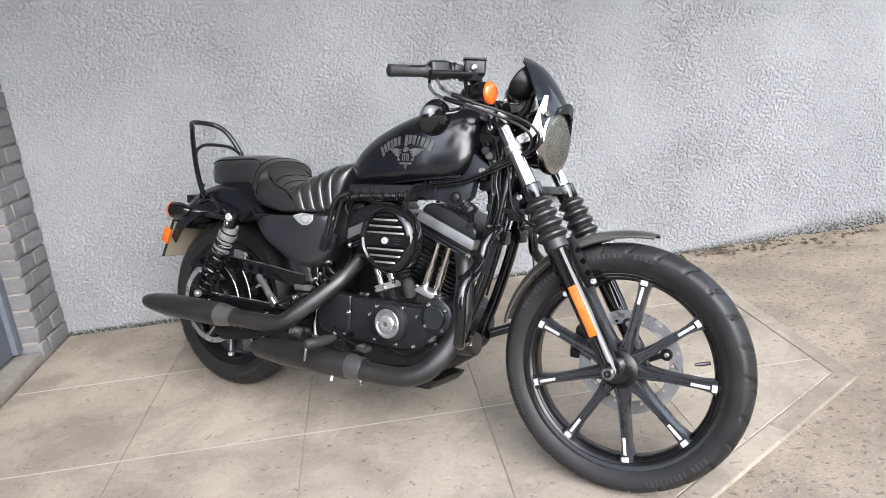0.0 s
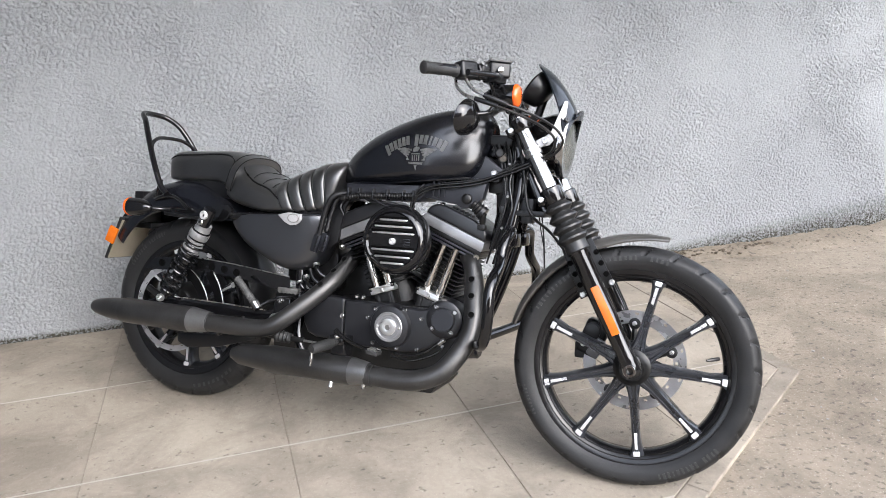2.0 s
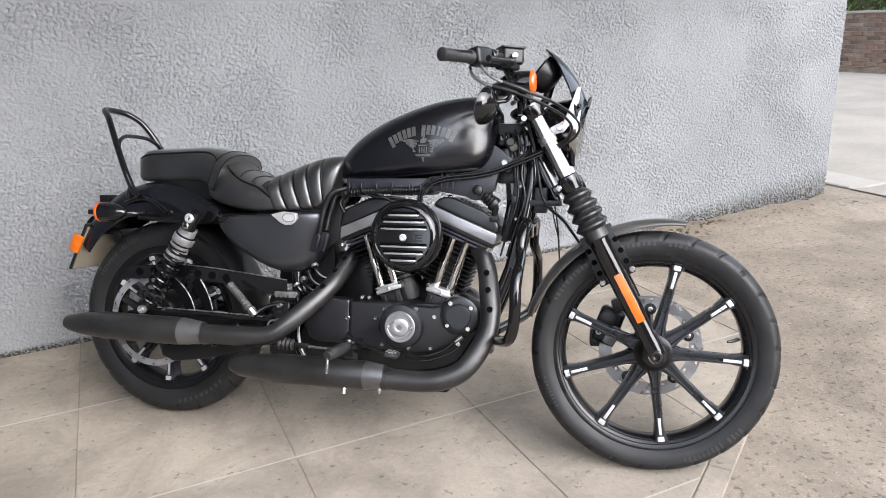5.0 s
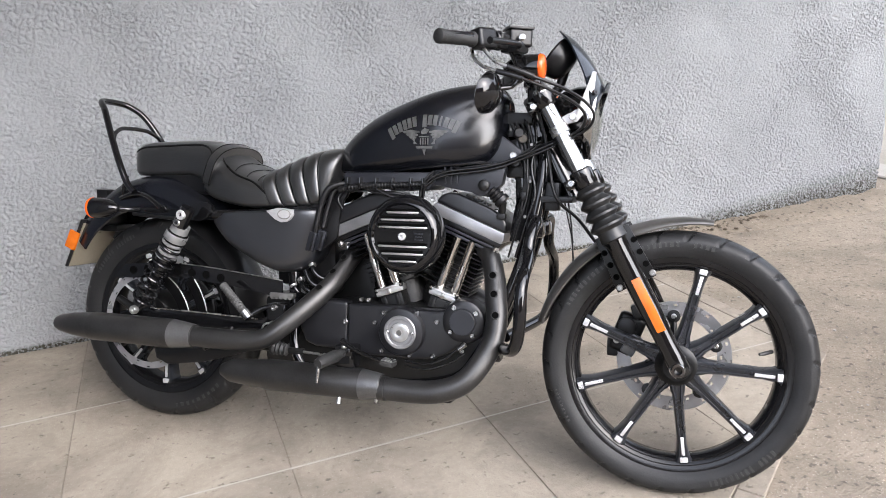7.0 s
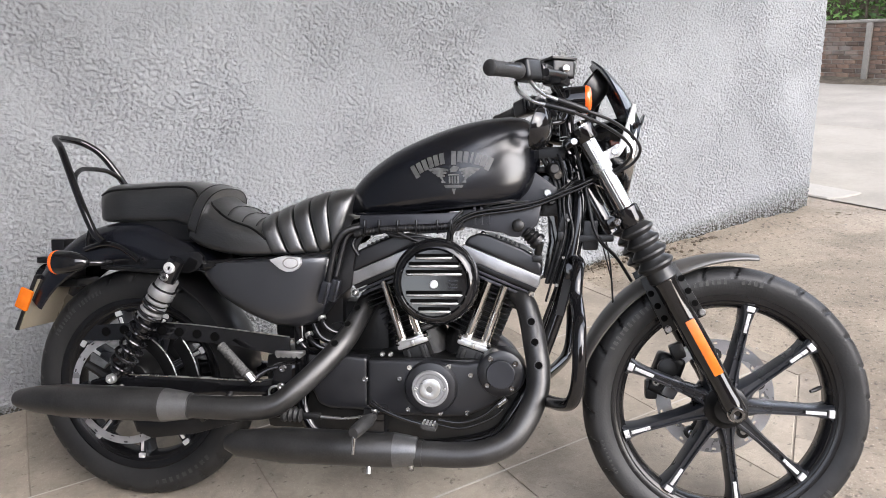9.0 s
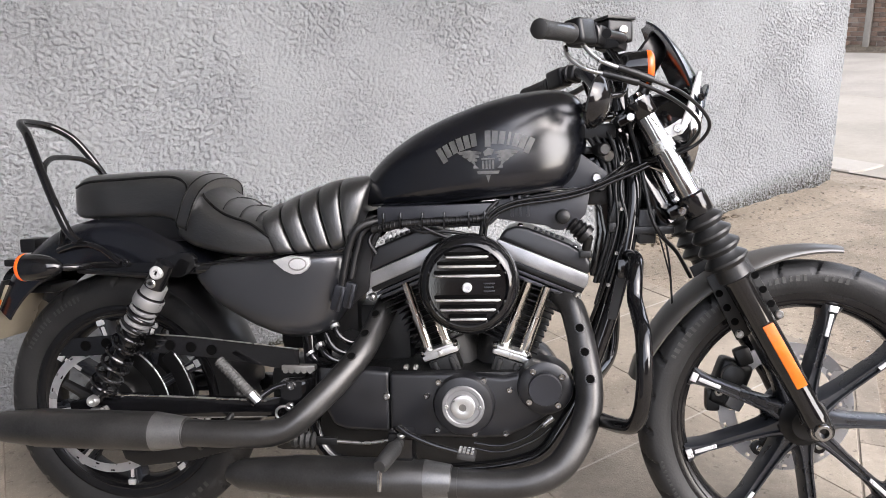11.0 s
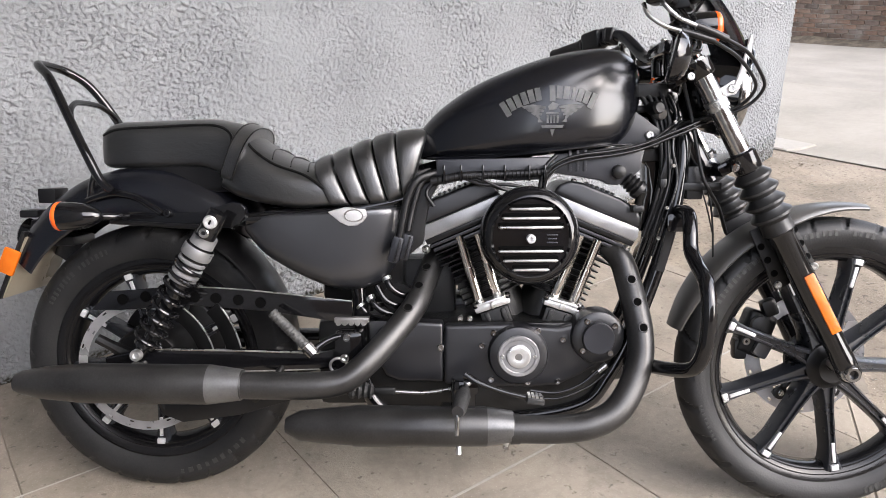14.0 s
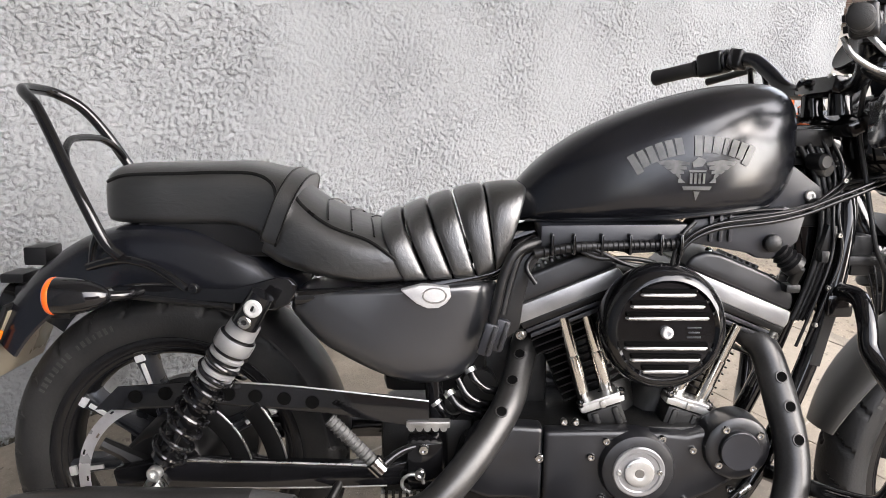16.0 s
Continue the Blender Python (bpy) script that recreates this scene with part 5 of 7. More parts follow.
part("belt_teeth", join(*[block((0.385 + 0.0125 * i, -0.062, 0.272), (0.3915 + 0.0125 * i, -0.04, 0.284)) for i in range(9)]), ALLOY, swing)
part("axle_nut", lathe([(0, 0.02), (0.012, 0.02), (0.014, 0.016), (0.024, 0.012), (0.026, 0)], (RA.x, -0.116, RA.z), (0, -1, 0), 6), STEEL, swing)

for side in (-1, 1):
    y = side * 0.142
    S0, S1 = V(0.2, y, 0.646), V(0.03, y, 0.37)
    su = (S1 - S0).normalized()
    L = (S1 - S0).length
    shock = part("shock_absorber", lathe([(0.035, 0.012), (0.036, 0.0235), (0.06, 0.0245), (0.062, 0.030), (0.085, 0.030), (0.087, 0.026), (0.12, 0.026), (0.122, 0.021), (0.18, 0.021), (0.182, 0.016), (0.235, 0.0155), (0.237, 0.0075), (L - 0.03, 0.007), (L - 0.028, 0.022), (L - 0.02, 0.023), (L - 0.016, 0.014), (L, 0.012)], S0, su, 28), GLOSS, moto, "black rear shock absorber with an exposed spring")
    part("shock_collar", lathe([(0.034, 0.0245), (0.058, 0.0255)], S0, su, 28), SHOCKGREY, shock, "bright upper spring collar")
    part("preload_ring", lathe([(0.062, 0.0305), (0.066, 0.0318), (0.082, 0.0318), (0.085, 0.0305)], S0, su, 28), SHOCKGREY, shock)
    sx = su.cross(V(0, 1, 0)).normalized()
    coil = [S0 + su * (0.09 + (L - 0.118) * i / 180) + (sx * math.cos(i * 2 * math.pi / 22) + V(0, 1, 0) * math.sin(i * 2 * math.pi / 22)) * 0.0295 for i in range(181)]
    part("coil_spring", tube(coil, 0.0042, 8), GLOSS, shock)
    for i in range(4):
        part("body_ring", lathe([(0.092 + 0.0145 * i, 0.0270), (0.094 + 0.0145 * i, 0.0295), (0.099 + 0.0145 * i, 0.0295), (0.101 + 0.0145 * i, 0.0270)], S0, su, 26), SHOCKGREY, shock)
    part("upper_eye", tube([S0 + su * -0.022 + V(0, side * 0.012, 0), S0 + su * 0.036 + V(0, side * 0.010, 0)], [0.019, 0.022], 18), GLOSS, shock)
    part("upper_bolt", bolt(S0 + V(0, side * 0.026, 0), (0, side, 0), 0.0140, 0.010), WHITEMETAL, shock)
    part("upper_nut", bolt(S0 + su * 0.026 + V(0, side * 0.026, 0), (0, side, 0), 0.0105, 0.007), STEEL, shock)
    part("lower_bolt", bolt(S1 + V(0, side * 0.012, 0), (0, side, 0), 0.0125, 0.014), ALLOY, shock)

# ---- engine ----
CR = V(0.842, 0, 0.318)
engine = part("engine", prism([(0.50, 0.30), (0.53, 0.40), (0.62, 0.415), (0.72, 0.42), (0.95, 0.42), (1.02, 0.40), (1.04, 0.34), (1.0, 0.24), (0.92, 0.19), (0.62, 0.19), (0.52, 0.23)], -0.078, 0.13, 0.014, 2), DARKCAST, moto, "black air-cooled v-twin engine")
gear = part("gearcase_cover", prism([(0.658, 0.424), (0.80, 0.426), (0.90, 0.418), (0.955, 0.432), (1.0, 0.40), (1.006, 0.372), (0.985, 0.340), (0.950, 0.316), (0.90, 0.293), (0.84, 0.288), (0.70, 0.291), (0.658, 0.295)], -0.134, -0.10, 0.009, 3), WRINKLE, moto, "black wrinkle gearcase cover")
spr = part("sprocket_cover", prism([(0.512, 0.345), (0.522, 0.395), (0.540, 0.424), (0.6, 0.428), (0.654, 0.425), (0.654, 0.295), (0.56, 0.297), (0.53, 0.308)], -0.132, -0.09, 0.009, 3), WRINKLE, moto, "black sprocket cover")
for x, z in ((0.648, 0.372), (0.518, 0.372)):
    part("cover_bolt", bolt((x, -0.131, z), (0, -1, 0), 0.008, 0.006), CHROME, spr)
part("cam_nose", lathe([(0.0, 0.066), (0.028, 0.064), (0.036, 0.06), (0.040, 0.046)], (0.815, -0.112, 0.362), (0, -1, 0), 48), WRINKLE, gear)
tcv = part("timer_cover", lathe([(0, 0.044), (0.006, 0.044), (0.008, 0.042), (0.008, 0.036), (0.006, 0.034), (0.006, 0.026), (0.008, 0.024), (0.0085, 0.0)], (0.815, -0.1485, 0.362), (0, -1, 0), 56), GREY, gear, "polished round timer cover")
part("timer_disc", lathe([(0, 0.0245), (0.003, 0.0245), (0.004, 0.022), (0.004, 0.010), (0.0035, 0.009), (0.0035, 0)], (0.815, -0.1565, 0.362), (0, -1, 0), 40), ALLOY, gear, "brighter middle of the timer cover")
part("timer_badge", lathe([(0, 0.008), (0.0012, 0.0075), (0.0012, 0)], (0.815, -0.160, 0.362), (0, -1, 0), 24), DARKSTEEL, gear)
for dx in (-0.034, 0.034):
    part("cover_screw", bolt((0.815 + dx, -0.156, 0.362), (0, -1, 0), 0.0042, 0.003), STEEL, gear)
for x, z in ((0.763, 0.408), (0.738, 0.380), (0.758, 0.306), (0.836, 0.300), (0.90, 0.302), (0.857, 0.412), (0.91, 0.393), (0.978, 0.322)):
    part("cover_bolt", bolt((x, -0.133, z), (0, -1, 0), 0.0072, 0.006), CHROME, gear)
oil = part("oil_pump_cover", lathe([(0.0, 0.058), (0.03, 0.058), (0.044, 0.054), (0.048, 0.048), (0.048, 0.034), (0.056, 0.033), (0.058, 0.03), (0.058, 0)], (0.968, -0.09, 0.408), (0, -1, 0), 48), WRINKLE, moto, "round black end cover with a raised boss")
part("boss_face", lathe([(0, 0.0325), (0.0012, 0.032), (0.0012, 0)], (0.968, -0.1478, 0.408), (0, -1, 0), 40), GREYPLASTIC, oil)
for a in (124, 36, -52, -140):
    part("cover_bolt", bolt((0.968 + 0.042 * math.cos(radians(a)), -0.136, 0.408 + 0.042 * math.sin(radians(a))), (0, -1, 0), 0.0072, 0.006), CHROME, oil)
part("gearbox", block((0.385, -0.05, 0.225), (0.55, 0.11, 0.42), 0.02), DARKCAST, engine)
part("gearbox_top", block((0.54, 0.04, 0.40), (0.69, 0.13, 0.545), 0.02), DARKCAST, engine)
part("oil_tank", block((0.385, 0.02, 0.44), (0.575, 0.11, 0.63), 0.02), PLASTIC, moto, "black oil tank behind the side cover")
gear.location = (0.007, 0.033, -0.006)
spr.location = (0.010, 0.036, -0.003)
oil.location = (0.021, 0.023, -0.014)
part("sump", prism([(0.62, 0.20), (0.98, 0.20), (0.95, 0.165), (0.66, 0.165)], -0.08, 0.1, 0.012), DARKCAST, engine)
part("starter", lathe([(0, 0.035), (0.1, 0.035), (0.11, 0.03)], (0.56, 0.005, 0.455), (0, 1, 0), 24), DARKCAST, engine)
part("left_primary", prism(arc_poly((0.56, 0.36), 0.085, 90, 270, 10) + arc_poly((0.92, 0.34), 0.11, -90, 90, 12), 0.12, 0.19, 0.02, 3), WRINKLE, moto, "black primary cover on the far side")
part("exhaust_studs", join(*[bolt((0.70 + 0.02 * i, -0.082, 0.43), (0, -1, 0), 0.006, 0.01) for i in range(2)]), STEEL, engine)

for name, ang in (("rear_cylinder", -22.5), ("front_cylinder", 22.5)):
    m = Matrix.Translation(CR + V(0, 0.045, 0)) @ Matrix.Rotation(radians(ang), 4, "Y")
    cyl = part(name, lathe([(0.10, 0.058), (0.33, 0.058)], CR + V(0, 0.045, 0), m.to_3x3() @ V(0, 0, 1), 32), DARKCAST, moto, "finned black cylinder")
    for i in range(11):
        d = 0.165 + 0.0135 * i
        big = i > 7
        hx = 0.074 if not big else 0.088
        part("cooling_fin", box((2 * hx, 0.140 if not big else 0.16, 0.0035), m @ Matrix.Translation((0, 0.004 if not big else -0.012, d)), 0.0012, 1), MATTE, cyl)
    head = part("cylinder_head", box((0.155, 0.14, 0.05), m @ Matrix.Translation((0, 0.0, 0.318)), 0.012), DARKCAST, cyl)
    EF, EB = (0.014, 0.0) if ang > 0 else (0.0, 0.004)
    rb = part("rocker_box", prism([(-0.097 - EB, 0.0), (0.095 + EF, 0.0), (0.097 + EF, 0.012), (0.092 + EF, 0.03), (-0.092 - EB, 0.03), (-0.099 - EB, 0.012)], -0.112, 0.06, 0.004), GREY, moto, "rocker box with a machined band")
    rb.matrix_parent_inverse = Matrix()
    rb.matrix_basis = m @ Matrix.Translation((0, 0, 0.340))
    lower = part("rocker_base", prism([(-0.093, -0.012), (0.093 + EF, -0.012), (0.095 + EF, 0.0), (-0.095, 0.0)], -0.108, 0.056, 0.002), MATTE, rb)
    for i, hx in enumerate((0.090, 0.086)):
        part("rocker_step", box((2 * hx, 0.16, 0.007), Matrix.Translation((EF / 2, -0.024, -0.018 - 0.0105 * i)), 0.0015), GREYPLASTIC, rb)
    top = part("rocker_cover", prism([(-0.093 - EB, 0.031), (0.093 + EF, 0.031), (0.088 + EF, 0.052), (0.070 + EF, 0.068), (0.045, 0.074), (-0.045, 0.074), (-0.070, 0.068), (-0.088, 0.052)], -0.110, 0.058, 0.008, 3), WRINKLE, rb, "black rocker cover")
    for i in range(6):
        part("cover_rib", block((-0.032 + 0.012 * i, -0.085, 0.066), (-0.026 + 0.012 * i, -0.05, 0.080), 0.002), WRINKLE, rb)
    for x in (-0.06, 0.06):
        part("cover_bolt", bolt((x, -0.09, 0.069), (0, -0.3, 1), 0.0068, 0.006), CHROME, rb)
    part("head_bolt", bolt((0.099 if ang > 0 else -0.099, -0.10, -0.02), (0.5 if ang > 0 else -0.5, -1, 0), 0.009, 0.010), STEEL, rb)

for top, bot in (((0.698, -0.052, 0.606), (0.743, -0.040, 0.452)), ((0.738, -0.052, 0.610), (0.783, -0.036, 0.467)), ((0.996, -0.056, 0.595), (0.945, -0.044, 0.451)), ((0.958, -0.058, 0.606), (0.904, -0.040, 0.464))):
    a, b = Vector(top), Vector(bot)
    pt = part("pushrod_tube", tube([a, a.lerp(b, 0.5), b], 0.0105, 18), COPPER, moto, "chrome pushrod tube")
    part("tube_collar", tube([a.lerp(b, 0.45), a.lerp(b, 0.47), a.lerp(b, 0.95)], [0.0112, 0.0118, 0.0118], 18), COPPER, pt)
for x, z, ang in ((0.771, 0.450, 19), (0.918, 0.446, -18)):
    m = Matrix.Translation((x, -0.042, z)) @ Matrix.Rotation(radians(ang), 4, "Y").inverted()
    tb = part("tappet_block", box((0.080, 0.036, 0.016), m @ Matrix.Translation((0, -0.004, 0.004)), 0.005), ALLOY, moto, "bright tappet block cover")
    part("block_lip", box((0.066, 0.044, 0.006), m @ Matrix.Translation((0, -0.005, 0.014)), 0.002), ALLOY, tb)
    part("block_rib", box((0.010, 0.042, 0.014), m @ Matrix.Translation((0.0, -0.006, 0.004)), 0.003), STEEL, tb)
    part("tappet_base", box((0.064, 0.05, 0.05), m @ Matrix.Translation((0, 0.004, -0.030)), 0.006), DARKCAST, tb)
    for dx in (-0.018, 0.018):
        part("base_rib", box((0.012, 0.054, 0.044), m @ Matrix.Translation((dx, 0.002, -0.030)), 0.004), DARKCAST, tb)
    for dx in (-0.036, 0.036):
        part("block_bolt", bolt(m @ V(dx, -0.018, 0.012), (0, -0.5, 0.8), 0.0065, 0.009), CHROME, tb)

air = part("air_cleaner", lathe([(-0.012, 0.072), (-0.006, 0.090), (0.004, 0.099), (0.016, 0.1015), (0.036, 0.100), (0.050, 0.095), (0.059, 0.087), (0.061, 0.081), (0.055, 0.076), (0.055, 0.0)], (0.841, -0.108, 0.612), (0, -1, 0), 72), GLOSS, moto, "gloss black round air cleaner with slots")
part("intake", lathe([(0, 0.04), (0.09, 0.05)], (0.841, -0.02, 0.60), (0, -1, 0), 28), DARKCAST, air)
part("centre_bolt", bolt((0.841, -0.163, 0.609), (0, -1, 0), 0.0098, 0.009), TIP, air)
# alloy bars stand for reflections in the slots, black lips for their shade
for z, half in ((0.060, 0.043), (0.0415, 0.058), (0.023, 0.065), (-0.025, 0.065), (-0.044, 0.055), (-0.0625, 0.037)):
    m = Matrix.Translation((0.841, -0.1655, 0.609 + z))
    part("louvre", tube([m @ V(-half, 0.003, 0), m @ V(-half + 0.004, 0, 0), m @ V(half - 0.004, 0, 0), m @ V(half, 0.003, 0)], [0.0014, 0.0034, 0.0034, 0.0014], 10), ALLOY, air, "bright alloy bar for the light caught by a slot")
    part("louvre_lip", box((2 * half, 0.010, 0.007), Matrix.Translation((0.841, -0.1635, 0.609 + z + 0.0065)), 0.0022), HOLE_SHADE, air)
part("small_badge", join(*[box((0.022 - 0.004 * (i % 2), 0.002, 0.0028), Matrix.Translation((0.884, -0.1638, 0.6015 + 0.0075 * i)), 0.0006) for i in range(3)]), GREYPLASTIC, air)

# ---- exhausts ----
up = part("rear_exhaust", tube([(0.672, 0.03, 0.572), (0.650, 0.015, 0.556), (0.637, -0.008, 0.533), (0.622, -0.046, 0.495), (0.601, -0.088, 0.455), (0.553, -0.138, 0.400), (0.500, -0.176, 0.350), (0.462, -0.192, 0.325), (0.41, -0.199, 0.318), (0.33, -0.2, 0.318), (0.25, -0.2, 0.319)], [0.022] + [0.0252] * 3 + [0.0262] * 4 + [0.0275] * 3, 22, 6), EXHAUST, moto, "matt black rear exhaust pipe and silencer")
part("silencer", lathe([(0.0, 0.029), (0.004, 0.0305), (0.064, 0.0385), (0.07, 0.040), (0.33, 0.040), (0.335, 0.0385), (0.40, 0.033), (0.445, 0.025), (0.46, 0.019), (0.46, 0.014), (0.42, 0.014)], (0.262, -0.2, 0.320), (-1, 0, 0.012), 40), EXHAUST, up, "matt black tapered silencer")
part("silencer_cone", lathe([(0.003, 0.0312), (0.066, 0.0396), (0.068, 0.0396)], (0.262, -0.2, 0.320), (-1, 0, 0.012), 40), EXHAUST_WORN, up, "worn grey cone of the silencer")
lo = part("front_exhaust", tube([(1.02, -0.03, 0.575), (1.045, -0.055, 0.552), (1.060, -0.072, 0.504), (1.068, -0.092, 0.46), (1.076, -0.111, 0.41), (1.072, -0.136, 0.355), (1.047, -0.166, 0.300), (1.010, -0.187, 0.257), (0.955, -0.198, 0.234), (0.89, -0.2, 0.227), (0.81, -0.2, 0.228)], [0.022, 0.0255, 0.0272] + [0.0278] * 4 + [0.0282] + [0.0286] * 3, 24, 6), EXHAUST, moto, "matt black front exhaust pipe and silencer")
part("silencer", lathe([(0.0, 0.029), (0.003, 0.0305), (0.05, 0.0375), (0.056, 0.0395), (0.32, 0.041), (0.324, 0.0395), (0.43, 0.031), (0.46, 0.016), (0.46, 0.0)], (0.806, -0.2, 0.233), (-1, 0, 0.005), 40), EXHAUST, lo, "matt black front silencer")
part("silencer_cone", lathe([(0.002, 0.0312), (0.052, 0.0388), (0.054, 0.0388)], (0.806, -0.2, 0.233), (-1, 0, 0.005), 40), EXHAUST_WORN, lo, "worn grey cone of the silencer")
def shield_holes(pipe, spots, lean):
    """Round holes in a heat shield: a dark dish with a thin bright rim, square to the pipe."""
    for centre, along_pipe, r in spots:
        t = V(*along_pipe).normalized()
        n = V(*lean)
        n = (n - t * n.dot(t)).normalized()
        q = V(*centre) + n * (r - 0.0004)
        part("shield_hole", lathe([(0, 0), (0.0008, 0.0078), (0.0016, 0.0084)], q, n, 18), HOLE_SHADE, pipe)
        part("hole_rim", lathe([(0.0006, 0.0082), (0.0024, 0.0086), (0.0022, 0.0102), (0.0004, 0.0108)], q, n, 18), EXHAUST, pipe)


shield_holes(up, (((0.631, -0.024, 0.517), (-0.03, -0.066, -0.068), 0.0252), ((0.615, -0.060, 0.481), (-0.038, -0.082, -0.079), 0.0258), ((0.590, -0.100, 0.442), (-0.07, -0.09, -0.09), 0.0262)), (-0.3, -0.9, 0.1))
shield_holes(lo, (((1.060, -0.072, 0.504), (0.02, -0.04, -0.09), 0.0272), ((1.068, -0.092, 0.46), (0.016, -0.04, -0.094), 0.0278), ((1.076, -0.111, 0.41), (0.004, -0.044, -0.105), 0.0278)), (0.05, -1, 0.1))
part("clamp", lathe([(0, 0.0305), (0.018, 0.0305)], (0.80, -0.2, 0.228), (1, 0, 0), 28), EXHAUST, lo)
part("hanger_bolt", lathe([(0, 0.006), (0.018, 0.006), (0.019, 0.004)], (0.79, -0.2, 0.205), (0, 0, -1), 12), STEEL, lo)
part("hanger_bolt", lathe([(0, 0.006), (0.018, 0.006)], (0.695, -0.215, 0.20), (0, -0.3, -1), 12), STEEL, lo)
part("rear_hanger", tube([(0.28, -0.19, 0.285), (0.30, -0.15, 0.30), (0.32, -0.11, 0.33)], 0.008, 10), MATTE, up)
part("front_hanger", block((0.66, -0.19, 0.235), (0.72, -0.10, 0.25), 0.004), MATTE, lo)

# ---- handlebar and controls, turned a little to the left ----
PIV = V(1.14, 0, 1.0)
TURN = Matrix.Translation(PIV) @ Matrix.Rotation(radians(3), 4, "Z") @ Matrix.Translation(-PIV)


def steer(bm):
    for v in bm.verts:  # the far grip hangs a little lower
        v.co.z -= 0.066 * max(0.0, v.co.y - 0.04)
    bmesh.ops.transform(bm, matrix=TURN, verts=bm.verts[:])
    return bm


bar = part("handlebar", steer(tube([(0.975, -0.345, 1.056), (1.03, -0.262, 1.066), (1.064, -0.214, 1.070), (1.094, -0.175, 1.066), (1.114, -0.146, 1.040), (1.129, -0.119, 1.010), (1.137, -0.085, 0.994), (1.140, -0.03, 0.991), (1.140, 0.03, 0.991), (1.137, 0.085, 0.994), (1.129, 0.119, 1.010), (1.114, 0.146, 1.040), (1.094, 0.175, 1.066), (1.064, 0.214, 1.070), (1.03, 0.262, 1.066), (0.975, 0.345, 1.056)], 0.0132, 16, 6)), DENIM, moto, "black low handlebar with rubber grips")
for side in (-1, 1):
    p0, p1 = V(0.967, side * 0.354, 1.055), V(1.032, side * 0.256, 1.064)
    u = (p1 - p0).normalized()
    part("grip", steer(lathe([(0, 0.0), (0.0, 0.012), (0.003, 0.0160), (0.012, 0.0166), (0.016, 0.0150), (0.098, 0.0150), (0.102, 0.0172), (0.108, 0.0172), (0.110, 0.013)], p0, u, 24)), GRIP, bar, "black rubber grip")
    q = V(1.046, side * 0.238, 1.068)
    sw = along(q, q + u)
    part("switch_housing", steer(box((0.056, 0.038, 0.046), sw, 0.009, 3)), PLASTIC, bar, "black switch housing")
    part("switch", steer(box((0.014, 0.008, 0.010), sw @ Matrix.Translation((-0.008, 0.022, 0.006)), 0.002)), PLASTIC, bar)
    part("switch", steer(box((0.012, 0.008, 0.010), sw @ Matrix.Translation((0.010, 0.022, -0.008)), 0.002)), PLASTIC, bar)
    for s0 in (0.030, 0.044):
        part("switch_ring", steer(lathe([(s0, 0.0135), (s0, 0.0205), (s0 + 0.003, 0.0225), (s0 + 0.006, 0.0205), (s0 + 0.006, 0.0135)], q, u, 24)), WRINKLE, bar)
    part("lever_clamp", steer(box((0.03, 0.036, 0.036), along(V(1.077, side * 0.198, 1.070), V(1.096, side * 0.173, 1.066)), 0.007, 3)), PLASTIC, bar)
    part("lever", steer(tube([(1.112, side * 0.178, 1.062), (1.122, side * 0.22, 1.058), (1.104, side * 0.28, 1.052), (1.078, side * 0.335, 1.046)], [0.009, 0.008, 0.007, 0.008], 12, 6)), PLASTIC, bar, "black control lever")
    pm = V(1.090, side * 0.285, 0.943)
    mir = part("mirror", lathe([(-0.006, 0.0), (-0.006, 0.040), (-0.002, 0.044), (0.010, 0.040), (0.022, 0.026), (0.026, 0.008), (0.027, 0)], (0, 0, 0), (1, 0, 0), 36), GLOSS, moto, "black oval rear-view mirror below the bar")
    mir.matrix_basis = Matrix.Translation(pm + V(-0.01, 0, 0)) @ Matrix.Rotation(radians(12 * side), 4, "Z") @ Matrix.Rotation(radians(14), 4, "Y") @ Matrix.Diagonal((1.05, 1.22, 1.08, 1))
    g = part("mirror_glass", lathe([(-0.0072, 0.0), (-0.0068, 0.037), (-0.0060, 0.038)], (0, 0, 0), (1, 0, 0), 36), CHROME, mir, "mirror glass")
    part("mirror_stem", steer(tube([(1.09, side * 0.278, 0.952), (1.118, side * 0.255, 0.962), (1.122, side * 0.226, 1.0), (1.10, side * 0.19, 1.05)], 0.0055, 10, 5)), GLOSS, bar)
    ind = bullet("front_indicator", TURN @ V(1.162, side * 0.188, 1.012 if side < 0 else 0.975), 1, "amber indicator lens facing forwards")
    part("stalk", steer(tube([(1.13, side * 0.172, 1.02 if side < 0 else 0.985), (1.118, side * 0.168, 1.038), (1.098, side * 0.17, 1.062)], 0.006, 10, 4)), GLOSS, ind)
res = part("brake_reservoir", steer(join(box((0.056, 0.046, 0.040), along(V(1.088, -0.180, 1.080), V(1.146, -0.150, 1.080)) @ Matrix.Translation((0.030, 0, 0)), 0.007, 3), box((0.062, 0.052, 0.006), along(V(1.085, -0.182, 1.102), V(1.146, -0.150, 1.102)) @ Matrix.Translation((0.033, 0, 0)), 0.002),
                                         box((0.05, 0.046, 0.026), along(V(1.108, -0.178, 1.058), V(1.128, -0.14, 1.058)), 0.006))), PLASTIC, moto, "black brake fluid reservoir on the handlebar")
part("sight_glass", steer(bolt((1.127, -0.196, 1.078), (0.2, -1, 0), 0.0085, 0.004)), CHROME, res)
part("reservoir_screw", steer(bolt((1.093, -0.186, 1.075), (-0.7, -0.7, 0), 0.005, 0.004)), CHROME, res)
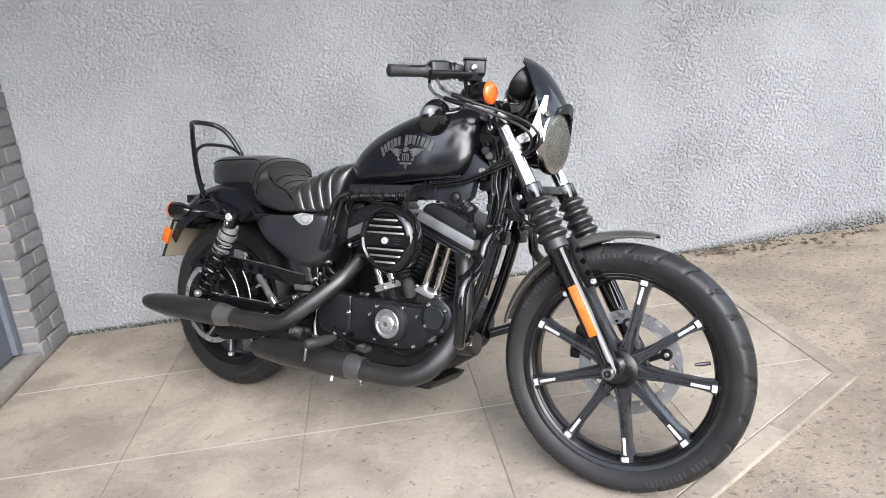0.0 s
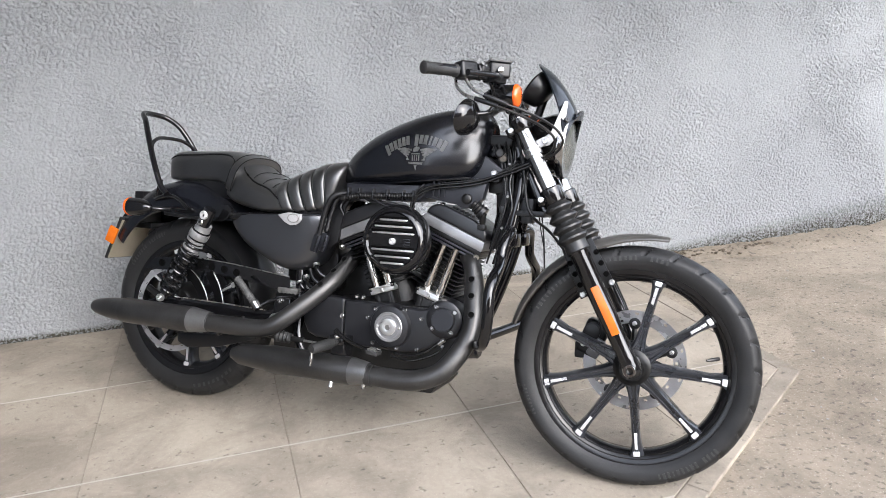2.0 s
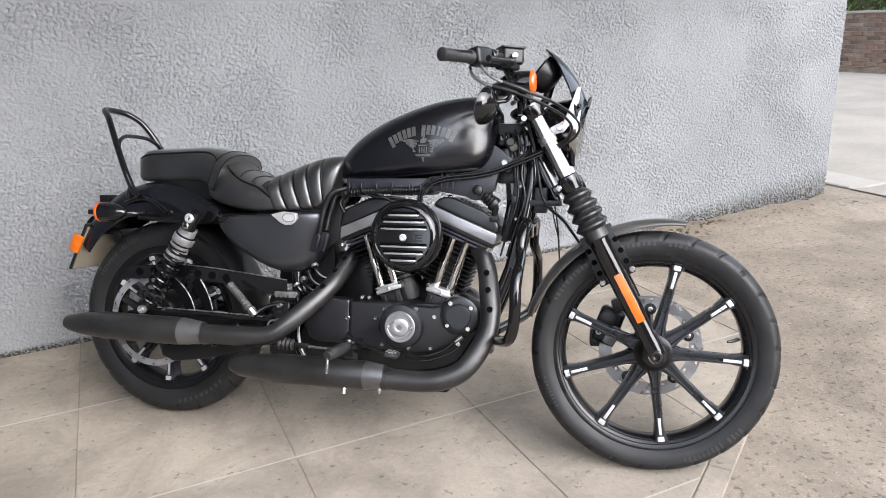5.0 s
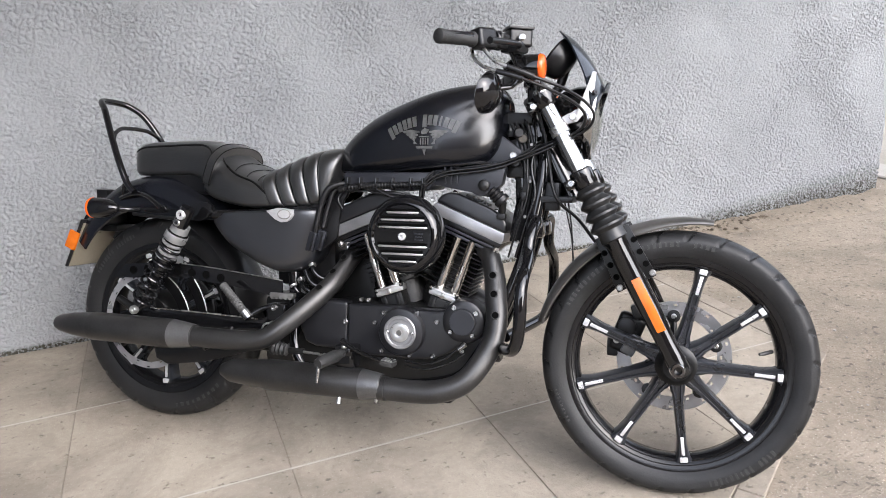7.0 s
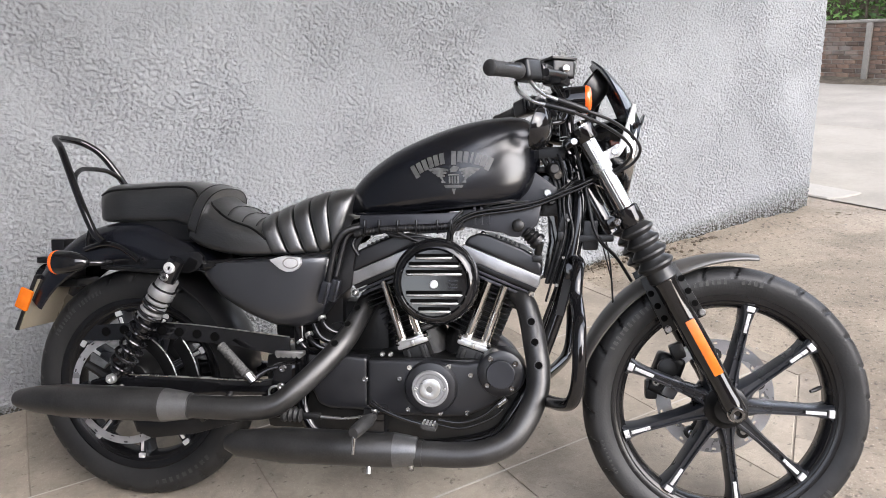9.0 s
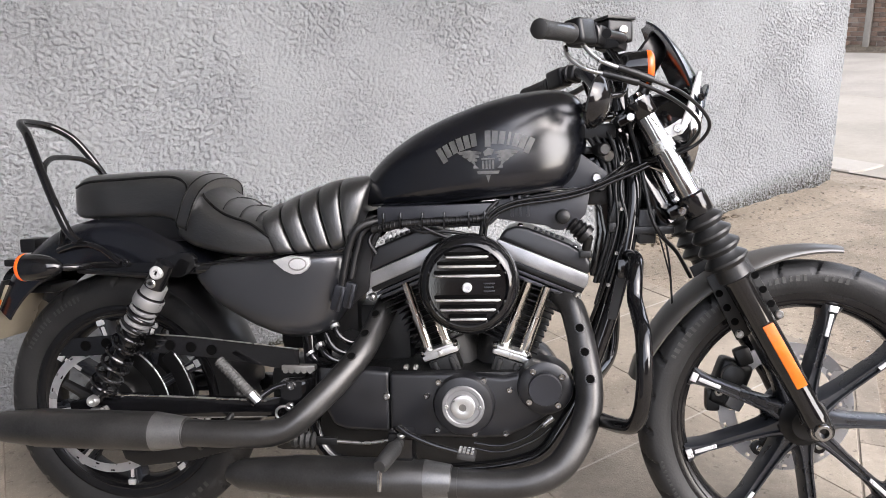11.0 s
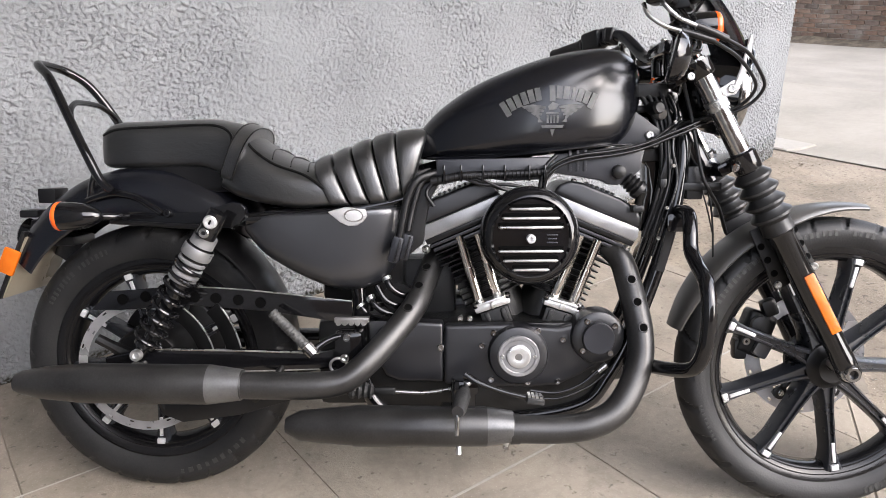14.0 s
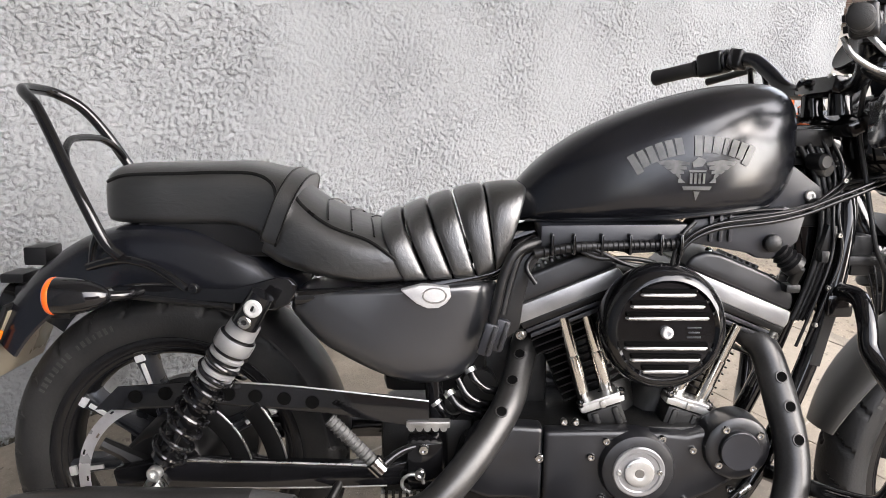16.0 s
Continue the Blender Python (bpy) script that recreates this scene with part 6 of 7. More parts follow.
riser = part("riser", join(lathe([(0, 0.019), (0.045, 0.0165)], (1.146, -0.045, 0.948), (-0.1, 0, 1), 20), lathe([(0, 0.019), (0.045, 0.0165)], (1.146, 0.045, 0.948), (-0.1, 0, 1), 20),
                           box((0.042, 0.13, 0.030), Matrix.Translation((1.140, 0, 0.994)) @ Matrix.Rotation(radians(12), 4, "Y"), 0.008)), GLOSS, moto, "black handlebar riser and clamp")
for y in (-0.045, 0.045):
    for dx in (-0.013, 0.013):
        part("clamp_bolt", bolt((1.140 + dx, y, 1.009), (0, 0, 1), 0.006, 0.005), STEEL, riser)
gauge = part("speedometer", lathe([(0.046, 0.010), (0.044, 0.028), (0.030, 0.044), (0.008, 0.050), (-0.004, 0.052), (-0.007, 0.050), (-0.007, 0.045), (-0.003, 0.043), (-0.002, 0)], (1.190, -0.012, 1.062), (0.80, 0, -0.60), 48), PLASTIC, moto, "black round speedometer housing")
part("gauge_ring", lathe([(-0.0075, 0.046), (-0.009, 0.0505), (-0.004, 0.0528)], (1.190, -0.012, 1.062), (0.80, 0, -0.60), 48), GLOSS, gauge)
part("gauge_mount", tube([(1.215, 0, 1.04), (1.2, 0, 0.99), (1.17, 0, 0.96)], 0.012, 12), PLASTIC, gauge)

# ---- headlight and fly screen ----
lamp = part("headlight", lathe([(-0.085, 0.02), (-0.078, 0.045), (-0.055, 0.070), (-0.02, 0.084), (0.012, 0.089), (0.016, 0.0915), (0.028, 0.0915), (0.032, 0.088), (0.030, 0.082)], (1.262, 0, 0.905), (1, 0, -0.10), 56), GLOSS, moto, "black headlamp shell with a clear lens")
part("headlight_ring", lathe([(0.010, 0.0905), (0.014, 0.0945), (0.028, 0.0945), (0.033, 0.0905), (0.033, 0.084)], (1.262, 0, 0.905), (1, 0, -0.10), 56), CHROME, lamp, "bright headlamp rim")
part("headlight_bowl", lathe([(0.024, 0.082), (0.0, 0.070), (-0.03, 0.045), (-0.04, 0.015), (-0.041, 0.0)], (1.262, 0, 0.905), (1, 0, -0.10), 48), BOWL, lamp, "bright reflector bowl")
part("bulb_shield", lathe([(0.0, 0.0), (0.002, 0.013), (-0.03, 0.013)], (1.272, 0, 0.904), (1, 0, -0.10), 24), CHROME, lamp)
gl = part("headlight_lens", lathe([(0.026, 0.083), (0.034, 0.076), (0.042, 0.05), (0.046, 0.02), (0.0465, 0.0), (0.0435, 0.0), (0.043, 0.02), (0.039, 0.05), (0.031, 0.075), (0.024, 0.081)], (1.262, 0, 0.905), (1, 0, -0.10), 56), GLASS, lamp, "clear domed headlamp glass")
gl.visible_shadow = False
# the screen: a curved shell from above the gauge down round the lamp
prof = spline([(1.205, 1.125), (1.240, 1.100), (1.272, 1.062), (1.297, 1.022), (1.313, 0.985), (1.322, 0.945)], 5)
bm = bmesh.new()
grid = []
for i, q in enumerate(prof):
    f = i / (len(prof) - 1)
    half = np.interp(f, [0, 0.12, 0.45, 0.8, 1.0], [0.034, 0.064, 0.086, 0.094, 0.090])
    row = []
    for b in np.linspace(-1, 1, 21):
        y = half * b
        back = 0.030 * (abs(y) / 0.094) ** 2
        low = -0.055 * max(0.0, abs(b) - 0.45) * f * f
        notch = 0.055 * max(0.0, 1 - (abs(y) / 0.085) ** 2) * (f > 0.86) * (f - 0.86) / 0.14
        row.append(bm.verts.new((q[0] - back, y, q[1] + notch + low)))
    grid.append(row)
for r0, r1 in zip(grid, grid[1:]):
    for j in range(20):
        bm.faces.new((r0[j], r0[j + 1], r1[j + 1], r1[j]))
bmesh.ops.recalc_face_normals(bm, faces=bm.faces[:])
bmesh.ops.solidify(bm, geom=bm.faces[:], thickness=0.004)
scr = part("fly_screen", bm, SCREEN, moto, "dark smoked fly screen over the headlamp", smooth=50)
for side in (-1, 1):
    for q in ((1.284, 0.080, 1.0), (1.292, 0.082, 0.965)):
        part("screen_bolt", bolt((q[0] + 0.002, side * q[1], q[2]), (0.7, side * 0.7, 0.2), 0.0075, 0.007), GLOSS, scr)
    br = part("screen_bracket", join(prism([(1.230, 0.888), (1.258, 0.895), (1.268, 0.908), (1.266, 0.920), (1.254, 0.924), (1.226, 0.905)], side * 0.100 - 0.003, side * 0.100 + 0.003, 0.0015),
                                     loft([[V(x + 0.75 * a - 0.66 * b, side * (y - 0.66 * a - 0.75 * b), z) for a, b in ((-w, -0.0015), (w, -0.0015), (w, 0.0015), (-w, 0.0015))]
                                           for x, y, z, w in ((1.258, 0.100, 0.906, 0.008), (1.266, 0.097, 0.920, 0.012), (1.277, 0.093, 0.945, 0.014), (1.285, 0.089, 0.975, 0.011), (1.293, 0.084, 1.014, 0.005))]),
                                     box((0.06, 0.012, 0.022), along(V(1.195, side * 0.104, 0.878), V(1.25, side * 0.104, 0.908)) @ Matrix.Translation((0.03, 0, 0)), 0.003)), WHITEMETAL, moto, "bright screen bracket clamped to the fork")
    part("bracket_bolt", bolt((1.248, side * 0.107, 0.906), (0, side, 0), 0.009, 0.007), STEEL, br)
    part("fork_band", lathe([(0.078, 0.0215), (0.079, 0.0235), (0.099, 0.0235), (0.10, 0.0215)], FT + V(0, side * 0.113, 0), FU, 26), STEEL, br)

# ---- hoses and cables ----
def hose(name, pts, r, material, label, n=7):
    return part(name, tube(pts, r, 10, n), material, moto, label)


for p in ([(1.058, -0.246, 1.056), (1.068, -0.260, 1.038), (1.090, -0.268, 1.016), (1.122, -0.272, 1.000)], [(1.032, -0.244, 1.046), (1.040, -0.252, 1.024), (1.065, -0.262, 1.004), (1.097, -0.267, 0.992)]):
    hose("cable_elbow", p, 0.0042, STEEL, "bright cable elbow under the grip")
hose("cable_sleeve", [(1.120, -0.272, 1.001), (1.15, -0.270, 0.990), (1.179, -0.262, 0.979)], 0.0066, PLASTIC, "thick black cable sleeve")
hose("cable_sleeve", [(1.095, -0.267, 0.993), (1.125, -0.268, 0.984), (1.155, -0.266, 0.975)], 0.0066, PLASTIC, "thick black cable sleeve")
hose("throttle_cable", [(1.175, -0.263, 0.980), (1.23, -0.225, 0.962), (1.277, -0.165, 0.938), (1.300, -0.14, 0.908), (1.286, -0.12, 0.878), (1.247, -0.11, 0.857), (1.195, -0.08, 0.842), (1.14, -0.04, 0.82)], 0.0036, PLASTIC, "black looped control cable")
hose("throttle_cable", [(1.152, -0.266, 0.976), (1.21, -0.225, 0.955), (1.26, -0.17, 0.930), (1.281, -0.145, 0.904), (1.268, -0.12, 0.876), (1.235, -0.105, 0.860), (1.19, -0.08, 0.846), (1.13, -0.04, 0.83)], 0.0036, PLASTIC, "black looped control cable")
hose("brake_hose", [(1.125, -0.14, 1.055), (1.15, -0.10, 0.995), (1.160, -0.08, 0.925), (1.178, -0.075, 0.86), (1.192, -0.08, 0.79), (1.203, -0.085, 0.735), (1.222, -0.08, 0.698), (1.26, -0.03, 0.66), (1.30, 0.03, 0.60)], 0.0042, PLASTIC, "thin black brake hose")
hose("clutch_cable", [(1.10, 0.15, 1.03), (1.15, 0.10, 0.985), (1.19, 0.05, 0.92), (1.18, 0.03, 0.80), (1.13, 0.02, 0.62), (1.07, 0.04, 0.45)], 0.004, PLASTIC, "black clutch cable")
hose("hanging_cable", [(1.235, -0.03, 0.70), (1.245, -0.035, 0.64), (1.252, -0.03, 0.55), (1.258, -0.02, 0.50)], 0.0022, PLASTIC, "thin hanging cable")
hose("hanging_cable", [(1.225, -0.02, 0.70), (1.235, -0.03, 0.66), (1.25, -0.03, 0.60)], 0.0018, PLASTIC, "thin hanging cable")
part("horn_bracket", join(block((1.16, -0.07, 0.70), (1.25, 0.04, 0.716), 0.003), block((1.18, -0.06, 0.68), (1.215, -0.02, 0.75), 0.005)), PLASTIC, moto, "small black bracket below the yoke")
part("junction_cap", join(lathe([(0, 0.014), (0.03, 0.014), (0.034, 0.010)], (1.105, -0.045, 0.872), (0.3, -1, 0), 20), block((1.07, -0.045, 0.895), (1.14, 0.04, 0.925), 0.006), block((1.04, -0.03, 0.865), (1.10, 0.03, 0.88), 0.004)), PLASTIC, moto, "black ignition switch and junction below the bars")
part("key_barrel", lathe([(0, 0.013), (0.020, 0.013), (0.024, 0.010), (0.024, 0)], (1.114, -0.050, 0.866), (0.35, -0.8, -0.35), 18), DARKSTEEL, moto, "steel ignition barrel")

part("neck_cover", prism([(1.10, 0.925), (1.168, 0.905), (1.160, 0.80), (1.140, 0.70), (1.118, 0.61), (1.085, 0.61), (1.100, 0.70), (1.095, 0.80)], -0.030, 0.020, 0.008), GLOSS, moto, "gloss black cover beside the steering neck")
for k2 in range(4):
    hose("neck_loom", [(1.085 + 0.014 * k2, -0.038 - 0.006 * (k2 % 2), 0.90), (1.115 + 0.010 * k2, -0.050, 0.84), (1.128 + 0.008 * k2, -0.052 - 0.004 * (k2 % 2), 0.76), (1.118 + 0.008 * k2, -0.050, 0.68), (1.095 + 0.008 * k2, -0.045, 0.60)], 0.0055 - 0.0006 * k2, PLASTIC, "black loom taped along the steering neck")
part("coil_block", join(box((0.06, 0.06, 0.07), Matrix.Translation((1.105, -0.01, 0.795)), 0.008), lathe([(0, 0.013), (0.03, 0.013), (0.034, 0.010)], (1.10, -0.04, 0.80), (0.2, -1, 0), 16)), PLASTIC, moto, "black ignition coil by the steering neck")
part("connector", join(box((0.018, 0.016, 0.045), Matrix.Translation((1.135, -0.062, 0.745)) @ Matrix.Rotation(radians(14), 4, "Y"), 0.003), box((0.014, 0.02, 0.02), Matrix.Translation((1.128, -0.065, 0.715)), 0.003)), PLASTIC, moto, "black cable connector on the frame tube")
for k2, (dx, dy, r) in enumerate(((0.006, -0.055, 0.004), (-0.012, -0.06, 0.0028))):
    hose("neck_cable", [(1.13 + dx, dy + 0.02, 0.915), (1.148 + dx, dy, 0.86), (1.142 + dx * 0.6, dy - 0.012, 0.79), (1.150 + dx, dy - 0.014, 0.72), (1.128 + dx, dy - 0.016, 0.64), (1.105 + dx, dy - 0.01, 0.56)], r, PLASTIC if k2 % 2 else GLOSS, "black cable beside the steering neck")
for z, x in ((0.842, 1.146), (0.752, 1.145), (0.664, 1.134), (0.60, 1.118)):
    part("clip", bolt((x, -0.078, z), (0.1, -1, 0), 0.0042, 0.004), DARKSTEEL, frame_ob)

# ---- under the tank ----
tray = part("coil_cover", prism([(0.650, 0.768), (0.89, 0.772), (0.905, 0.750), (0.885, 0.726), (0.80, 0.722), (0.765, 0.727), (0.70, 0.724), (0.664, 0.715), (0.650, 0.728)], -0.095, 0.05, 0.006), GREYPLASTIC, moto, "charcoal plastic tray under the tank")
hose_run = [(0.640, -0.100, 0.722), (0.70, -0.102, 0.733), (0.77, -0.102, 0.736), (0.84, -0.101, 0.738), (0.885, -0.098, 0.742)]
part("loom_sleeve", tube(hose_run, 0.0085, 12, 6), PLASTIC, tray, "black corrugated loom sleeve")
for i in range(26):
    q = V(0.655 + 0.0085 * i, -0.102, np.interp(0.655 + 0.0085 * i, [0.64, 0.70, 0.77, 0.84, 0.885], [0.722, 0.733, 0.736, 0.738, 0.742]))
    part("sleeve_ridge", lathe([(-0.0012, 0.0084), (0, 0.0096), (0.0012, 0.0084)], q, (1, 0, 0.08), 14), PLASTIC, tray)
for x in (0.665, 0.70, 0.745, 0.79, 0.84, 0.872):
    part("cable_tie", block((x, -0.114, 0.722), (x + 0.0045, -0.05, 0.756), 0.002), GLOSS, tray)
mount = part("engine_mount", prism([(0.90, 0.778), (1.03, 0.792), (1.05, 0.80), (1.085, 0.788), (1.075, 0.742), (1.052, 0.722), (1.03, 0.712), (1.01, 0.714), (0.995, 0.722), (0.90, 0.738), (0.87, 0.748)], -0.084, -0.05, 0.006), GREYPLASTIC, moto, "charcoal engine mount bracket")
part("mount_boss", lathe([(0, 0.015), (0.008, 0.014), (0.012, 0.009), (0.012, 0)], (1.03, -0.088, 0.74), (0, -1, 0), 24), DARKCAST, mount)
for i in range(3):
    part("mount_rib", block((0.925 + 0.016 * i, -0.091, 0.742), (0.931 + 0.016 * i, -0.085, 0.785), 0.001), GREYPLASTIC, mount)
ear = part("tank_bracket", prism([(1.046, 0.876), (1.064, 0.868), (1.119, 0.828), (1.120, 0.812), (1.113, 0.797), (1.06, 0.790), (1.03, 0.792), (1.02, 0.80)], -0.062, -0.044, 0.003), GREYPLASTIC, moto, "charcoal tank mounting ear")
part("tank_bolt", bolt((1.098, -0.062, 0.816), (0, -1, 0), 0.0092, 0.007), STEEL, ear)
for dz, dy, r in ((0.0, 0.0, 0.0026), (0.008, 0.004, 0.0022), (-0.006, 0.005, 0.0018)):
    hose("wiring_loom", [(0.93, -0.090 + dy, 0.768 + dz), (0.97, -0.096 + dy, 0.782 + dz), (1.03, -0.094 + dy, 0.790 + 0.7 * dz), (1.08, -0.085 + dy, 0.798 - 0.4 * dz), (1.13, -0.078 + dy, 0.818 + dz), (1.165, -0.06 + dy, 0.845 + dz)], r, PLASTIC, "thin black wiring running forward")
for dz in (0.0, 0.0085):
    hose("control_cable", [(0.872, -0.100, 0.700 + dz), (0.884, -0.104, 0.738 + dz), (0.93, -0.102, 0.763 + dz), (1.011, -0.098, 0.774 + dz), (1.051, -0.095, 0.781 + dz), (1.087, -0.092, 0.791 + dz), (1.130, -0.090, 0.808 + dz), (1.169, -0.088, 0.823 + dz), (1.212, -0.082, 0.842 + dz), (1.26, -0.06, 0.86 + dz)], 0.0034, GLOSS, "thin gloss black cable running to the fork")
for k2, (z0, z1) in enumerate(((0.722, 0.700), (0.716, 0.708), (0.727, 0.694))):
    hose("wiring_loom", [(0.70 + 0.012 * k2, -0.098, z0 + 0.012), (0.745, -0.102 - 0.003 * k2, z0), (0.785 + 0.008 * k2, -0.104, z1 + 0.008), (0.825 + 0.010 * k2, -0.092, z1), (0.85, -0.07, z1 - 0.012)], 0.0044 - 0.0006 * k2, PLASTIC, "black wiring between the rocker boxes")
hose("plug_lead", [(0.90, -0.092, 0.775), (0.878, -0.098, 0.752), (0.866, -0.10, 0.715), (0.866, -0.09, 0.67)], 0.0042, PLASTIC, "black spark plug lead")
hose("plug_lead", [(0.70, -0.06, 0.735), (0.66, -0.075, 0.73), (0.63, -0.085, 0.70), (0.645, -0.09, 0.67)], 0.0042, PLASTIC, "black spark plug lead")
hose("breather_hose", [(0.665, -0.08, 0.742), (0.615, -0.1, 0.728), (0.592, -0.105, 0.69), (0.578, -0.108, 0.63), (0.566, -0.108, 0.575)], 0.0085, PLASTIC, "thick black breather hose")
hose("breather_hose", [(0.67, -0.07, 0.735), (0.622, -0.085, 0.722), (0.604, -0.09, 0.68), (0.59, -0.095, 0.62)], 0.0075, PLASTIC, "black breather hose")
for bx, by, bz in ((0.566, -0.112, 0.582), (0.586, -0.100, 0.586)):
    cb = part("connector_box", box((0.024, 0.016, 0.056), Matrix.Translation((bx, by, bz)) @ Matrix.Rotation(radians(16), 4, "Y"), 0.006), GREYPLASTIC, moto, "small charcoal cable connector box")
    part("box_ridge", box((0.004, 0.004, 0.048), Matrix.Translation((bx + 0.004, by - 0.009, bz)) @ Matrix.Rotation(radians(16), 4, "Y"), 0.001), PLASTIC, cb)
part("hose_shroud", prism([(0.600, 0.700), (0.640, 0.735), (0.668, 0.735), (0.640, 0.690), (0.628, 0.640), (0.622, 0.590), (0.585, 0.560), (0.572, 0.600)], -0.078, -0.062, 0.006), PLASTIC, moto, "black plastic shroud behind the hoses")
part("throttle_body", join(lathe([(0, 0.03), (0.07, 0.028)], (0.842, 0.02, 0.60), (0, -1, 0), 24), block((0.80, -0.04, 0.64), (0.90, 0.04, 0.685), 0.01)), DARKCAST, moto, "dark throttle body between the cylinders")
part("rubber_boot", lathe([(0.0, 0.012), (0.004, 0.018), (0.01, 0.014), (0.014, 0.019), (0.02, 0.015), (0.024, 0.020), (0.03, 0.016), (0.034, 0.021), (0.045, 0.02)], (1.045, -0.075, 0.728), (0.75, 0, -0.66), 22), PLASTIC, moto, "ribbed black rubber boot")
part("sensor", join(lathe([(0, 0.009), (0.03, 0.009), (0.032, 0.006)], (1.075, -0.075, 0.672), (0.2, -0.4, 1), 14), block((1.062, -0.085, 0.655), (1.086, -0.06, 0.670), 0.004)), DARKCAST, moto, "small dark sensor on the front cylinder")
part("oil_filter", lathe([(0, 0.038), (0.08, 0.038), (0.086, 0.032), (0.087, 0)], (0.98, 0, 0.30), (1, 0, 0.12), 28), GLOSS, moto, "black spin-on oil filter")
# oil lines behind the side cover
for p, q, m, s, clipped in (((0.539, -0.058, 0.515), (0.549, -0.066, 0.496), (0.570, -0.064, 0.479), (0.603, -0.050, 0.470), True), ((0.519, -0.058, 0.496), (0.535, -0.066, 0.470), (0.560, -0.064, 0.454), (0.594, -0.050, 0.445), False),
                            ((0.503, -0.056, 0.472), (0.518, -0.066, 0.452), (0.544, -0.066, 0.437), (0.582, -0.055, 0.427), True), ((0.481, -0.056, 0.454), (0.492, -0.060, 0.440), (0.505, -0.050, 0.425), (0.525, -0.015, 0.415), True)):
    h = hose("oil_line", [p, q, m, s], 0.0072, GLOSS, "black oil line with a bright clip" if clipped else "black oil line")
    if clipped:
        part("hose_clip", tube([p, tuple(Vector(p).lerp(Vector(q), 0.32))], 0.0105, 16), ALLOY, h)
hose("crank_vent_line", [(0.845, -0.14, 0.288), (0.90, -0.142, 0.284), (0.95, -0.14, 0.302), (0.985, -0.135, 0.330)], 0.0035, GLOSS, "thin black line below the gearcase")
hose("crank_vent_line", [(0.84, -0.135, 0.276), (0.90, -0.138, 0.270), (0.965, -0.13, 0.292), (1.0, -0.125, 0.318)], 0.0022, GLOSS, "thin black line below the gearcase")
part("line_fitting", tube([(0.985, -0.137, 0.328), (1.003, -0.135, 0.342)], [0.0055, 0.0065], 12), STEEL, moto, "small steel line fitting")

# ---- foot controls ----
peg = part("foot_peg", join(tube([(0.697, -0.155, 0.318), (0.697, -0.185, 0.317)], 0.011, 14), tube([(0.696, -0.18, 0.317), (0.693, -0.2, 0.316), (0.685, -0.268, 0.314), (0.683, -0.278, 0.313)], [0.011, 0.0155, 0.0145, 0.011], 18)), GRIP, moto, "black rubber rider foot peg")
part("peg_bracket", join(box((0.05, 0.04, 0.028), Matrix.Translation((0.70, -0.15, 0.322)), 0.008), block((0.67, -0.15, 0.27), (0.72, -0.1, 0.33), 0.008)), GLOSS, peg)
part("wear_pin", tube([(0.683, -0.272, 0.308), (0.682, -0.275, 0.292), (0.681, -0.277, 0.268)], [0.005, 0.0048, 0.004], 12), CHROME, peg, "bright wear pin")
part("peg_bolt", bolt((0.703, -0.17, 0.333), (0, -0.4, 1), 0.008, 0.006), STEEL, peg)
pedal = part("brake_pedal", tube([(0.712, -0.168, 0.330), (0.735, -0.176, 0.318), (0.78, -0.182, 0.302), (0.83, -0.186, 0.290)], [0.008, 0.006, 0.005, 0.0045], 12, 5), GLOSS, moto, "gloss black brake pedal lever")
pd = part("pedal_pad", box((0.034, 0.034, 0.012), Matrix.Translation((0.846, -0.196, 0.290)) @ Matrix.Rotation(radians(8), 4, "Y"), 0.003), GRIP, pedal, "ribbed pedal pad")
for i in range(4):
    for j in range(4):
        part("pad_stud", box((0.005, 0.005, 0.004), Matrix.Translation((0.8345 + 0.0075 * i, -0.207 + 0.0075 * j, 0.2985 - 0.001 * i))), STEEL, pedal)
peg.location = (0.010, -0.055, -0.002)
pedal.location = (-0.004, -0.058, 0.018)
hose("brake_rod", [(0.565, -0.158, 0.292), (0.63, -0.158, 0.290), (0.69, -0.158, 0.300)], 0.0035, STEEL, "thin steel brake rod")
part("rod_boot", lathe([(0.0, 0.008), (0.006, 0.017), (0.012, 0.012), (0.018, 0.018), (0.024, 0.013), (0.030, 0.019), (0.036, 0.014), (0.042, 0.019), (0.05, 0.018), (0.052, 0.012)], (0.52, -0.155, 0.292), (-1, 0, 0.08), 22), GRIP, moto, "ribbed black rubber boot on the brake rod")
part("master_cylinder", join(lathe([(0, 0.014), (0.07, 0.014)], (0.47, -0.15, 0.297), (-1, 0, 0.08), 20), block((0.52, -0.16, 0.284), (0.565, -0.15, 0.30), 0.003)), DARKCAST, moto, "rear brake master cylinder")
pp = part("pillion_peg", tube([(0.306, -0.165, 0.462), (0.33, -0.167, 0.439), (0.375, -0.17, 0.393)], 0.0105, 18), PEGRUBBER, moto, "ribbed grey rubber pillion foot peg folded up")
for i in range(11):
    a, b = V(0.309, -0.165, 0.459), V(0.370, -0.17, 0.398)
    c0 = a.lerp(b, i / 10)
    u = (b - a).normalized()
    part("peg_ridge", lathe([(-0.0016, 0.0105), (-0.0008, 0.0122), (0.0008, 0.0122), (0.0016, 0.0105)], c0, u, 18), PEGRUBBER, pp)
part("peg_cap", tube([(0.376, -0.17, 0.392), (0.392, -0.171, 0.375)], [0.0145, 0.0135], 18), CHROME, pp)
part("peg_mount", join(tube([(0.388, -0.165, 0.38), (0.42, -0.15, 0.40), (0.455, -0.14, 0.408)], [0.008, 0.007, 0.007], 10, 4), block((0.43, -0.15, 0.33), (0.49, -0.1, 0.415), 0.01)), GLOSS, pp)
pp.location = (0.004, 0.022, -0.006)
